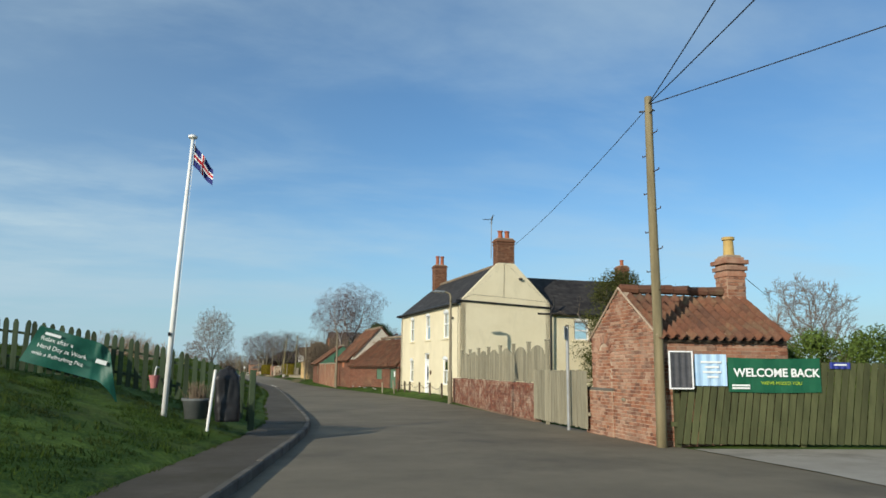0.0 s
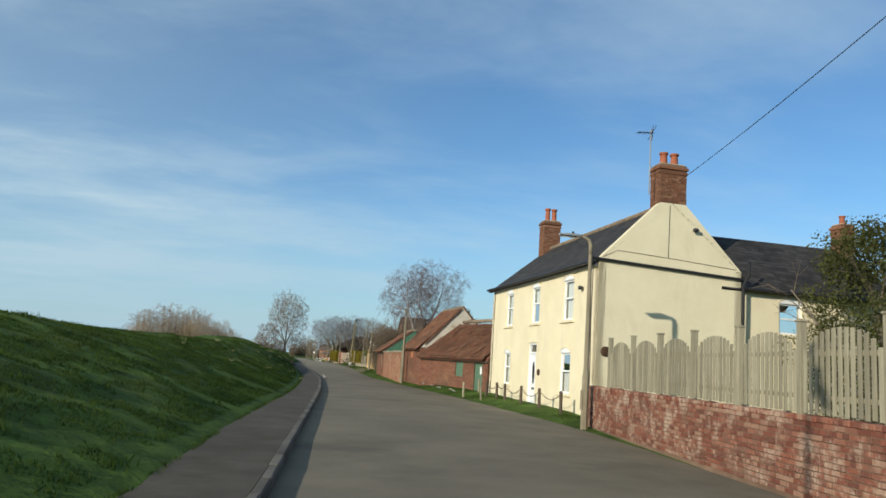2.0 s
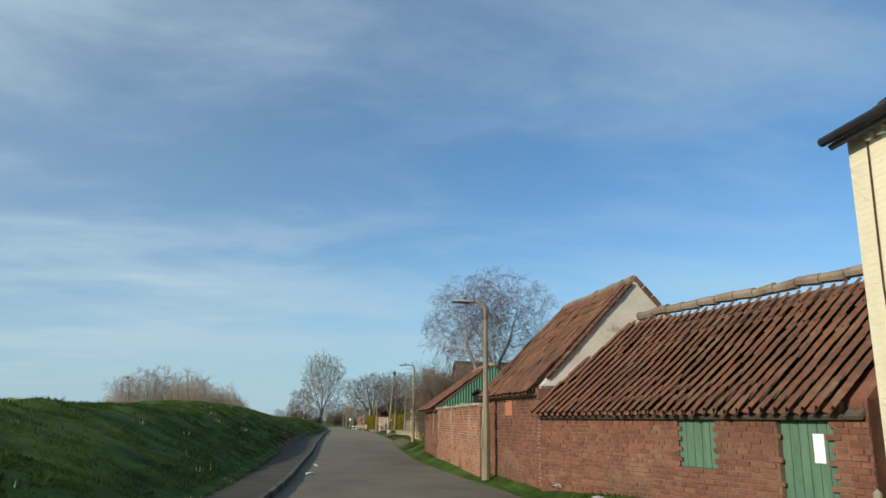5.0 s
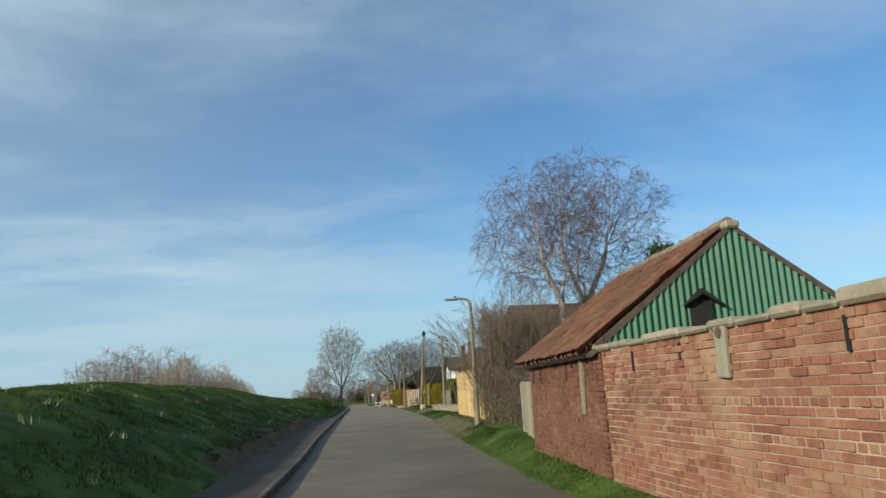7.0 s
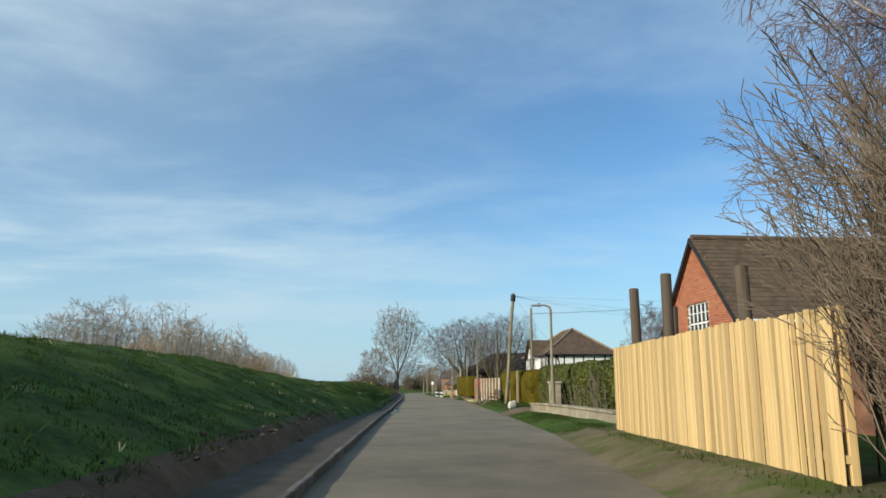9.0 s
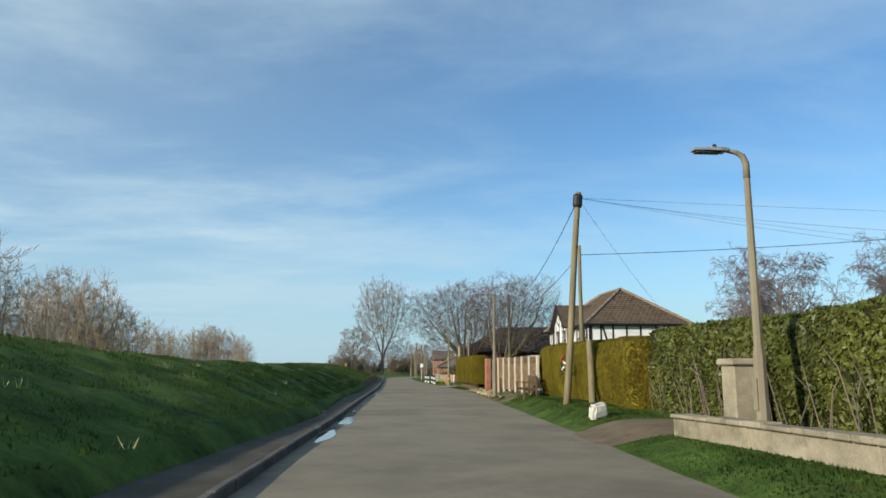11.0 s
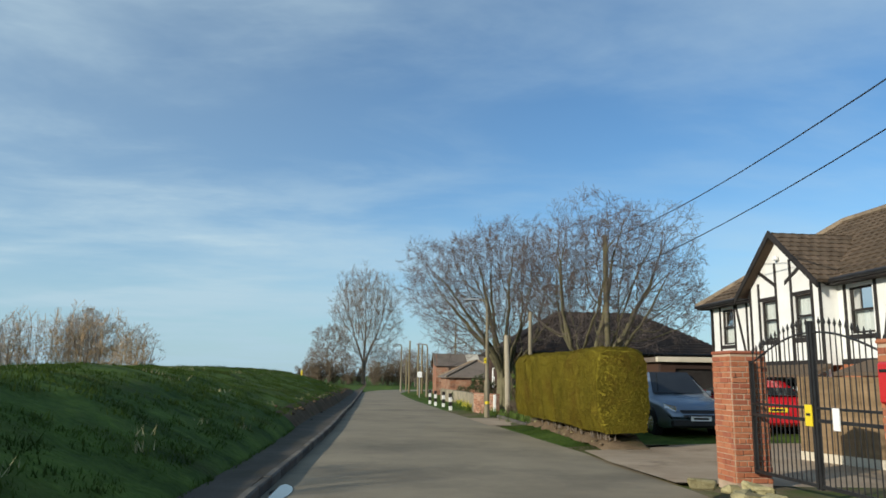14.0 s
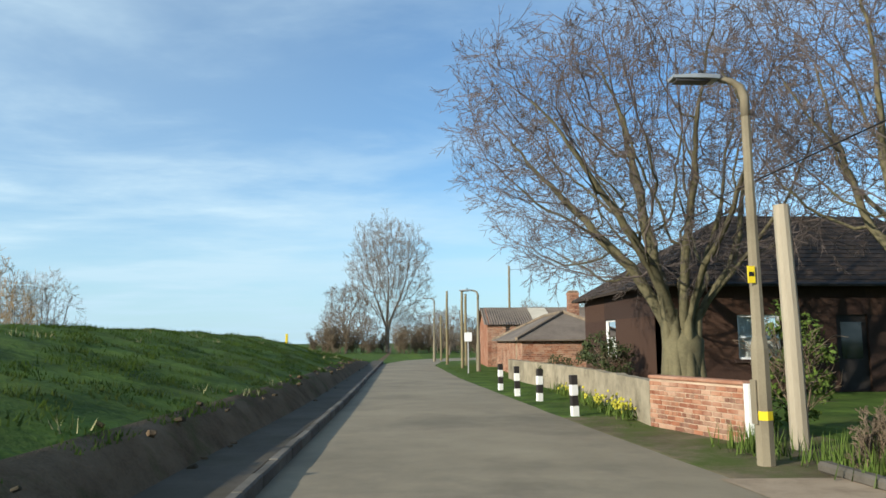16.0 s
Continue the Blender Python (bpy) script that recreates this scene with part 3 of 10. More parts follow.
def let_through(mat, share):
    """Thin leaves and blades pass some of the sun's light on to their other side."""
    nt = mat.node_tree
    b = nt.nodes["Principled BSDF"]
    t = nt.nodes.new("ShaderNodeBsdfTranslucent")
    link(nt, b.inputs["Base Color"].links[0].from_socket, t.inputs["Color"])
    m = nt.nodes.new("ShaderNodeMixShader")
    m.inputs[0].default_value = share
    link(nt, b.outputs[0], m.inputs[1])
    link(nt, t.outputs[0], m.inputs[2])
    out = [n for n in nt.nodes if n.bl_idname == "ShaderNodeOutputMaterial"][0]
    link(nt, m.outputs[0], out.inputs["Surface"])


for m in (BLADE, LEAF_GOLD, LEAF_GREEN, LEAF_OLIVE):
    let_through(m, 0.42)

# ---- the lie of the land ----
def curve(pairs):
    """A smooth function through pairs of (y, value)."""
    ys = np.arange(-90.0, 260.0, 0.5)
    v = np.interp(ys, [p[0] for p in pairs], [p[1] for p in pairs])
    k = np.exp(-0.5 * (np.arange(-12, 13) / 4.5) ** 2)
    v = np.convolve(np.pad(v, 12, mode="reflect", reflect_type="odd"), k / k.sum(), "valid")
    return lambda y: np.interp(y, ys, v)


kerb_x = curve([(-90, -26), (-40, -13), (-4, -3.2), (9.8, 0.9), (13.8, 2.0), (18.2, 3.25), (21, 3.6), (24.7, 3.9), (29.6, 4.45), (38, 5.3), (41.3, 5.66), (50, 6.38), (57, 6.85), (64, 7.08), (74, 7.5), (81, 7.62), (88, 7.85), (109, 8.6), (117, 9.02), (125, 9.25), (137, 9.7), (143, 9.92), (150, 10.15), (156, 10.2), (166, 10.42), (187, 10.65), (260, 11.6)])
edge_x = curve([(-90, -15), (-40, -3), (-4, 6.6), (8, 9.0), (16, 9.55), (22, 10.15), (31, 11.4), (44, 11.6), (58, 11.2), (66, 11.1), (75, 11.7), (86, 12.4), (97, 13.6), (114, 14.4), (128, 14.9), (140, 15.5), (150, 15.1), (159, 14.6), (177, 14.0), (187, 14.0), (260, 14.6)])
path_w = curve([(-90, 1.4), (8, 1.3), (15, 1.05), (26, 1.15), (32, 1.1), (38, 0.9), (56, 0.98), (75, 1.2), (84, 1.2), (104, 1.25), (112, 0.7), (118, 0.45), (123, 0.6), (130, 0.88), (138, 0.66), (143, 0.7), (150, 0.92), (156, 0.85), (162, 0.68), (200, 0.7), (260, 0.7)])
crest_d = curve([(-90, 8), (14, 8.3), (24, 7.3), (45, 6.3), (56, 5.4), (63, 4.7), (72, 4.8), (80, 6.4), (90, 7.0), (110, 7.0), (118, 4.9), (124, 3.9), (140, 3.8), (147, 4.4), (153, 5.6), (165, 5.9), (188, 5.2), (260, 4.2)])
crest_z = curve([(-90, 1.8), (14, 1.97), (24, 1.92), (32, 1.8), (50, 1.75), (56, 1.76), (64, 1.8), (72, 1.92), (80, 2.32), (90, 2.46), (106, 2.46), (113, 2.0), (119, 1.62), (126, 1.54), (140, 1.52), (147, 1.56), (153, 1.64), (162, 1.74), (170, 1.8), (182, 1.7), (196, 0.7), (206, 0.0), (260, 0.0)])
soil_h = curve([(-90, 0.05), (15, 0.06), (60, 0.06), (76, 0.28), (112, 0.3), (122, 0.15), (140, 0.15), (152, 0.36), (185, 0.36), (198, 0.05), (260, 0.0)])
verge_z = curve([(-90, 0.0), (12, 0.0), (17, 0.1), (20, 0.13), (30, 0.07), (45, 0.22), (55, 0.36), (70, 0.4), (90, 0.3), (96, 0.25), (98.5, 0.22), (109.5, 0.2), (112, 0.14), (115, 0.42), (118, 0.44), (125, 0.34), (131, 0.4), (135.5, 0.28), (137.5, -0.02), (144, -0.05), (145.2, 0.12), (146.5, 0.2), (149.5, 0.19), (151.3, 0.0), (152, -0.02), (156, 0.0), (200, 0.03), (205, 0.0), (260, 0.0)])


def bank_z(y, d):
    """Height of the grass bank at d metres to the left of the kerb."""
    pw, dc, zc, sh = path_w(y), crest_d(y), crest_z(y), soil_h(y)
    low = 0.15 * np.clip((206 - y) / 10, 0, 1) + sh
    u = np.clip((d - pw - 0.35) / (dc - pw - 0.35), 0, 1)
    up = low + (np.maximum(zc, low) - low) * (1 - (1 - u) ** 1.2)
    down = np.clip((d - dc - 2.5) / 8.0, 0, 1)
    return np.where(d < pw + 0.02, 0.1, up) * (1 - down * down * (3 - 2 * down)) - 0.15 * down


def lump(x, y, s=1.0):
    return 0.085 * noise.noise((x * 0.8 * s, y * 0.7 * s, 0.3)) + 0.1 * noise.noise((x * 0.28 * s, y * 0.28 * s, 4.0)) + 0.05 * noise.noise((x * 2.1 * s, y * 1.7 * s, 8.0))


def ground_sheet():
    rows = [-3000, -600, -200] + list(np.arange(-80, 0, 1.6)) + list(np.arange(0, 196, 0.35)) + list(np.arange(196, 215, 0.8)) + [220, 230, 250, 300, 500, 1200, 4000]
    left = [3000, 600, 150, 60, 30, 18, 15, 13, 11, 9.5, 8.6, 7.9, 7.3, 6.8, 6.3, 5.9, 5.5, 5.1, 4.7, 4.3, 3.95, 3.6, 3.3, 3.0, 2.7, 2.45, 2.2, 1.95, 1.7]
    right = [0.0, 0.2, 0.5, 0.9, 1.4, 2.0, 3.0, 6.0, 12, 25, 60, 200, 700, 3000]
    v, f, mi = [], [], []
    for y in rows:
        yc = min(max(y, -88), 258)
        k, e, pw, vz = float(kerb_x(yc)), float(edge_x(yc)), float(path_w(yc)), float(verge_z(yc))
        for d in left:
            d2 = pw + 0.35 + (d - 1.7) * 1.0
            z = float(bank_z(yc, d2)) if -85 < y < 212 else 0.0
            z += lump(k - d2, y) * min(1, max(0, (d2 - pw - 0.4) / 1.5)) * (1 if d < 20 else 0)
            v.append((k - d2, y, z - (0.1 if d > 40 else 0)))
        v.append((k - pw - 0.18, y, 0.15 + 0.5 * float(soil_h(yc)) if -85 < y < 205 else -0.03))
        v.append((k - pw, y, 0.09 if -85 < y < 205 else -0.03))
        v.append((k - 0.2, y, -0.06))
        v.append((e + 0.02, y, -0.06))
        for d in right:
            u = min(1, d / 1.2)
            z = -0.02 + (vz + 0.02) * u * u * (3 - 2 * u)
            z += (0.35 if vz > 0.1 else 0.05) * lump(e + d, y) * min(1, d / 0.8) * (1 if d < 8 else 0)
            v.append((e + 0.06 + d, y, z if d < 100 else -0.1))
    n = len(left) + 4 + len(right)
    nl = len(left)
    for r in range(len(rows) - 1):
        for c in range(n - 1):
            f.append((r * n + c, r * n + c + 1, (r + 1) * n + c + 1, (r + 1) * n + c))
            bare = 70 < rows[r] < 103 or 148 < rows[r] < 196
            worn = 79 < rows[r] < 98 or 126.5 < rows[r] < 144.3 or 151 < rows[r] < 162
            mi.append(1 if (nl - 2 if bare else nl + 1) <= c <= nl + 1 else 2 if worn and nl + 3 <= c < nl + 10 else 0)
    me = raw_mesh("ground", v, f, GRASS, True)
    me.materials.append(SOIL)
    me.materials.append(WORN_VERGE)
    me.polygons.foreach_set("material_index", mi)
    return tagged(new("ground", me), "rough green grass bank, verges and flat fields", "ground", kind="structure")


ground_sheet()

# road, with the far bend to the right
LEFT_BEND = [(10.8, 196), (11.4, 201.5), (12.5, 207.5), (14.8, 213), (19.5, 217.5), (28, 221), (60, 226)]
RIGHT_BEND = [(14.1, 194), (14.6, 198.5), (15.7, 203), (18, 207.5), (22.5, 211.5), (30, 215), (60, 219)]


def strip(name, a, b, za, zb, mat, label, category, cols=8, crown=0.0):
    v, f = [], []
    for p, q in zip(a, b):
        for k in range(cols + 1):
            u = k / cols
            v.append((p[0] + (q[0] - p[0]) * u, p[1] + (q[1] - p[1]) * u, za + (zb - za) * u + crown * 4 * u * (1 - u)))
    n = cols + 1
    for r in range(len(a) - 1):
        for c in range(cols):
            f.append((r * n + c, r * n + c + 1, (r + 1) * n + c + 1, (r + 1) * n + c))
    return tagged(new(name, raw_mesh(name, v, f, mat, True)), label, category, kind="structure")


_ys = np.arange(-80, 190, 1.0)
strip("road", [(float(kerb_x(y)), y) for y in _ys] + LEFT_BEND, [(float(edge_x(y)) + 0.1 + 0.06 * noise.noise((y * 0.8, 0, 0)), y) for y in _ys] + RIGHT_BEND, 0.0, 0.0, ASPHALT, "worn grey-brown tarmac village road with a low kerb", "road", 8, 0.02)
_ys = np.arange(-80, 203, 1.0)
strip("pavement", [(float(kerb_x(y) - path_w(y)) - 0.06 + 0.08 * noise.noise((y * 0.7, 9, 0)), y) for y in _ys], [(float(kerb_x(y)) - 0.12, y) for y in _ys], 0.135, 0.13, PATH_TAR, "dark patchy tarmac footpath beside the kerb", "pavement", 3)

# kerb of single stones
kerb = thing("kerb", "long concrete kerb of worn grey stones", "kerb", kind="structure")
_stone = Build().box((-0.445, -0.125, -0.15), (0.445, 0.0, 0.14), c=0.02).mesh("kerb_stone", KERBSTONE)
_y = -20.0
while _y < 200:
    a = Vector((float(kerb_x(_y)), _y, 0))
    dy = 0.9 * math.cos(math.atan2(float(kerb_x(_y + 0.9)) - a.x, 0.9))
    b = Vector((float(kerb_x(_y + dy)), _y + dy, 0))
    m = frame_of((a + b) / 2, b - a)
    m = m @ pose(0, 0.125, random.uniform(-0.008, 0.006), random.uniform(-1, 1), 0, random.uniform(-0.6, 0.6))
    part("kerb_stone", _stone, None, kerb, m=m)
    _y += dy


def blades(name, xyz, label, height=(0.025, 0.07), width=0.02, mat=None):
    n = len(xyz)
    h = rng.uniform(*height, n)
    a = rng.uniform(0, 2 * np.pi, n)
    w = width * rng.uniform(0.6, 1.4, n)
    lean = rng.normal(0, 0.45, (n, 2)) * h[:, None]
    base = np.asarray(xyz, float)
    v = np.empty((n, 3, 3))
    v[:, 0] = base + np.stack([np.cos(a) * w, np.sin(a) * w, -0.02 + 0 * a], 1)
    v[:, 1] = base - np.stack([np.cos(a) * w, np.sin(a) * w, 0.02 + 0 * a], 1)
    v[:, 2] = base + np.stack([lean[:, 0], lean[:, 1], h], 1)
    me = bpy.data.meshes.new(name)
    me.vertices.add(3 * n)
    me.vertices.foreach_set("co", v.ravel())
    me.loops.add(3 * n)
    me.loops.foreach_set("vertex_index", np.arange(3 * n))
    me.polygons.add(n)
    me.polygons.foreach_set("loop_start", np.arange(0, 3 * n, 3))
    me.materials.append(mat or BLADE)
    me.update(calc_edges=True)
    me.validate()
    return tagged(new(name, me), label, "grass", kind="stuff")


def bank_points(n, y0, y1, d1=1.0):
    y = rng.uniform(y0, y1, n)
    pw, dc = path_w(y), crest_d(y)
    bare = ((y > 70) & (y < 103)) | (y > 148)
    d = pw + np.where(bare, 0.3, 0.0) + (dc + 1.5 - pw) * rng.uniform(0, 1, n) ** d1
    x = kerb_x(y) - d
    z = np.where(d < pw + 0.35, 0.13, bank_z(y, d))
    z = z + np.array([lump(p, q) for p, q in zip(x, y)]) * np.clip((d - pw - 0.4) / 1.5, 0, 1)
    return np.stack([x, y, z], 1)


def clumped(p, size, cut):
    """Keeps the points that fall in uneven clumps."""
    k = np.array([noise.noise((x * size, y * size, 2.0)) + 0.5 * noise.noise((x * size * 2.7, y * size * 2.7, 6.0)) for x, y, _ in p])
    return p[k > cut]


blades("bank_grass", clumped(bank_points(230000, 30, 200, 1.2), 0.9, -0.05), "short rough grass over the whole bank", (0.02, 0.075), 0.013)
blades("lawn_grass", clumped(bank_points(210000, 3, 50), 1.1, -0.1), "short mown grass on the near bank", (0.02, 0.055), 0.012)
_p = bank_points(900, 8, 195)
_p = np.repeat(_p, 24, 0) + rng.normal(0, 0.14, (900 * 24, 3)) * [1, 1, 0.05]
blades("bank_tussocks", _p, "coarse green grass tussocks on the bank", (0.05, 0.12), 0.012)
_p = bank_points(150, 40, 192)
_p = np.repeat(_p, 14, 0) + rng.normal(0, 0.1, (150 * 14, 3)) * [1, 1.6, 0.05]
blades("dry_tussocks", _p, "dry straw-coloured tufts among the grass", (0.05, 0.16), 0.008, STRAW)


def verge_points(n, y0, y1, w0, w1):
    y = rng.uniform(y0, y1, n)
    d = rng.uniform(w0, w1, n)
    u = np.clip(d / 1.2, 0, 1)
    z = -0.02 + (verge_z(y) + 0.02) * u * u * (3 - 2 * u)
    return np.stack([edge_x(y) + 0.06 + d, y, z], 1)


_p = np.concatenate([verge_points(5000, 31, 43, 0.05, 1.4), verge_points(9000, 43, 58, 0.1, 1.2), verge_points(9000, 58, 82, 0.1, 1.0), verge_points(1500, 80, 97, 0.9, 1.7), verge_points(7000, 97, 110.6, 0.1, 1.8), verge_points(9000, 113.5, 127, 0.4, 2.2), verge_points(1200, 127, 136, 0.9, 2.0), verge_points(7500, 143.6, 151.3, 0.15, 1.3), verge_points(6000, 160, 190, 0.4, 2.4)])
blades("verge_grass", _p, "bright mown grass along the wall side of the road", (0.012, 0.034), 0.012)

# puddles lying against the kerb, shallow films of water
for y, l, w in ((113.0, 2.6, 0.36), (117.4, 3.0, 0.42), (126.6, 1.3, 0.3), (121.5, 0.9, 0.2), (138.0, 1.2, 0.3)):
    b = Build()
    n = 18
    pts = []
    for k in range(n):
        a = 2 * math.pi * k / n
        r = 1 + 0.35 * noise.noise((math.cos(a) * 1.7, math.sin(a) * 1.7, y))
        pts.append((0.5 * w * math.cos(a) * r + 0.5 * w, 0.5 * l * math.sin(a) * r, 0.0))
    b.add(pts, [tuple(range(n))])
    solo("puddle", b, WATER, "shallow rain puddle lying against the kerb", "puddle", "puddles by the kerb", m=pose(float(kerb_x(y)) + 0.05, y, 0.0125, 0, 0, -2))
# ---- masonry and roof coverings ----
def brick_wall(owner, m, length, height, mats, course=0.075, brick=0.225, depth=0.012, holes=(), top=None, near=None, stretcher=True, joined="brickwork", jitter=0.004, piece=None):
    """Bricks on the face of a wall that runs along the x of m, its outside towards -y. holes: (x0, x1, z0, z1). top: height at x.
    near: the stretch (x0, x1, z0, z1) whose bricks are single pieces, 300 at most; the others are joined."""
    mat = mats
    rest = Build()
    singles = 0
    base = {}
    for w in (0, 1):
        hw = (brick if w == 0 else brick * 0.48) / 2 - 0.007
        hh = course / 2 - 0.0065
        base[w] = Build().box((-hw, -depth, -hh), (hw, 0.01, hh), c=0.006).mesh("brick", mat) if near else None
    rows = int(height / course)
    for r in range(rows):
        z = (r + 0.5) * course
        headers = (r % 4 == 3) if stretcher else (r % 2 == 1)
        step = brick * 0.5 if headers else brick
        x = -step * (0.5 if r % 2 else 0.0)
        while x < length:
            x0, x1 = max(x, 0.0), min(x + step, length)
            x += step
            if x1 - x0 < 0.04:
                continue
            mid = (x0 + x1) / 2
            if top is not None and z + course * 0.4 > top(mid):
                continue
            if any(h[0] < mid < h[1] and h[2] < z < h[3] for h in holes):
                continue
            hw, hh = (x1 - x0) / 2 - 0.007, course / 2 - 0.0065
            full = abs((x1 - x0) - step) < 1e-6
            j = max(-0.012, min(0.006, random.gauss(0, jitter)))
            if near and full and singles < 300 and near[0] < mid < near[1] and near[2] < z < near[3]:
                part("brick", base[1 if headers else 0], None, owner, m=m @ pose(mid, j, z, 0, 0, random.gauss(0, 0.4)))
                singles += 1
            else:
                d = depth - j
                rest.add([(mid + sx * hw, y, z + sz * hh) for y in (-d, 0.004) for sx, sz in ((-1, -1), (1, -1), (1, 1), (-1, 1))],
                         [(0, 1, 2, 3), (0, 4, 5, 1), (1, 5, 6, 2), (2, 6, 7, 3), (3, 7, 4, 0)])
    if rest.f:
        ob = part(joined, rest, mat, owner, m=m)
        tagged(ob, kind="stuff")


def pantile_profile(w, n=7):
    """One tile's cross-section: a shallow trough and a roll."""
    out = []
    for k in range(n + 1):
        u = k / n
        out.append((u * w * 0.972, -0.03 * math.sin(math.pi * u / 0.58) if u < 0.58 else 0.085 * math.sin(math.pi * 0.8 * (u - 0.58) / 0.42)))
    return out


def pantiles(owner, m, width, slope, mat, singles=0, tile_w=0.215, gauge=0.3, sag=0.0, joined="roof_tiles", skip=0.0):
    """Tiles on a slope: x of m runs along the eave, y up the slope, z out of it."""
    prof = pantile_profile(tile_w)
    n = len(prof)
    lt = gauge + 0.07

    def tile():
        v = [(x - tile_w / 2, y, z + (0.0 if y > 0.1 else 0.008) + dz) for y in (0.0, lt) for dz in (0.0, -0.014) for x, z in prof]
        f = []
        for k in range(n - 1):
            f += [(k, k + 1, 2 * n + k + 1, 2 * n + k), (k, n + k, n + k + 1, k + 1)]
        return v, f

    v0, f0 = tile()
    shared = Build().add(v0, f0).mesh("tile", mat, True)
    rest = Build()
    count = 0
    for r in range(int(slope / gauge)):
        for c in range(int(width / tile_w)):
            if random.random() < skip:
                continue
            x, y = (c + 0.5) * tile_w, r * gauge
            z = -sag * math.sin(math.pi * min(1, x / width)) * math.sin(math.pi * min(1, (y + 0.2) / slope)) + random.gauss(0, 0.006)
            t = m @ pose(x + random.gauss(0, 0.004), y - 0.06 + random.gauss(0, 0.012), z, random.gauss(0, 0.8), random.gauss(0, 0.8), random.gauss(0, 1.0))
            if count < singles:
                part("tile", shared, None, owner, m=t)
                count += 1
            else:
                rest.add(v0, f0, t)
    if rest.f:
        tagged(part(joined, rest, mat, owner, smooth=True), kind="stuff")


def flat_tiles(owner, m, width, slope, mat, clip=None, tile_w=0.3, gauge=0.3, thick=0.02, joined="roof_tiles", wave=0.0):
    """Overlapping flat tiles in courses; clip(x, y) says where the roof plane lies."""
    rest = Build()
    for r in range(int(math.ceil(slope / gauge))):
        off = (r % 2) * tile_w / 2
        for c in range(-1, int(width / tile_w) + 1):
            x0, x1, y0 = c * tile_w + off, (c + 1) * tile_w + off - 0.006, r * gauge
            y1 = min(y0 + gauge + 0.03, slope)
            if clip is not None:
                lo, hi = clip(y0 + gauge * 0.5)
                x0, x1 = max(x0, lo), min(x1, hi)
            else:
                x0, x1 = max(x0, 0), min(x1, width)
            if x1 - x0 < 0.03:
                continue
            j = random.gauss(0, 0.002)
            if wave > 0:
                xs = [x0, x0 + (x1 - x0) * 0.3, x0 + (x1 - x0) * 0.6, x1]
                zs = [0, wave, 0, wave * 0.4]
                v = [(x, y0, thick + z + 0.012 + j) for x, z in zip(xs, zs)] + [(x, y1, z + 0.004) for x, z in zip(xs, zs)] + [(x, y0, 0) for x in xs]
                rest.add(v, [(k, k + 1, k + 5, k + 4) for k in range(3)] + [(8 + k, 9 + k, k + 1, k) for k in range(3)], m)
            else:
                rest.add([(x0, y0, thick + j), (x1, y0, thick + j), (x1, y1, 0.004), (x0, y1, 0.004), (x0, y0, 0), (x1, y0, 0)], [(0, 1, 2, 3), (4, 5, 1, 0)], m)
    tagged(part(joined, rest, mat, owner), kind="stuff")


def slope_frame(a, b, up_to):
    """A frame on a roof slope: x from eave corner a to b, y up towards the point up_to, z outwards."""
    a, b, c = Vector(a), Vector(b), Vector(up_to)
    x = (b - a).normalized()
    y = (c - a) - x * (c - a).dot(x)
    y.normalize()
    z = x.cross(y)
    m = Matrix((x, y, z)).transposed().to_4x4()
    m.translation = a
    return m
# ---- cream house ----
def wall_mesh(length, height, thick, holes=(), gable=None, z0=-0.15):
    """A wall along x, outside towards -y, with openings through it. gable: extra corner points (x, z) above the top."""
    b = Build()
    xs = sorted({0.0, length, *[h[0] for h in holes], *[h[1] for h in holes]})
    zs = sorted({z0, height, *[h[2] for h in holes], *[h[3] for h in holes]})
    for i in range(len(xs) - 1):
        for k in range(len(zs) - 1):
            mx, mz = (xs[i] + xs[i + 1]) / 2, (zs[k] + zs[k + 1]) / 2
            if any(h[0] < mx < h[1] and h[2] < mz < h[3] for h in holes):
                continue
            for y in (0.0, thick):
                b.add([(xs[i], y, zs[k]), (xs[i + 1], y, zs[k]), (xs[i + 1], y, zs[k + 1]), (xs[i], y, zs[k + 1])], [(0, 1, 2, 3)])
    for h in holes:
        x0, x1, a, c = h
        for p, q in (((x0, a), (x1, a)), ((x1, a), (x1, c)), ((x1, c), (x0, c)), ((x0, c), (x0, a))):
            b.add([(p[0], 0, p[1]), (q[0], 0, q[1]), (q[0], thick, q[1]), (p[0], thick, p[1])], [(0, 1, 2, 3)])
    for p, q in (((0, z0), (0, height)), ((length, z0), (length, height)), ((0, height), (length, height))):
        b.add([(p[0], 0, p[1]), (q[0], 0, q[1]), (q[0], thick, q[1]), (p[0], thick, p[1])], [(0, 1, 2, 3)])
    if gable:
        b.prism([(x, 0, z) for x, z in gable], (0, thick, 0))
    return b


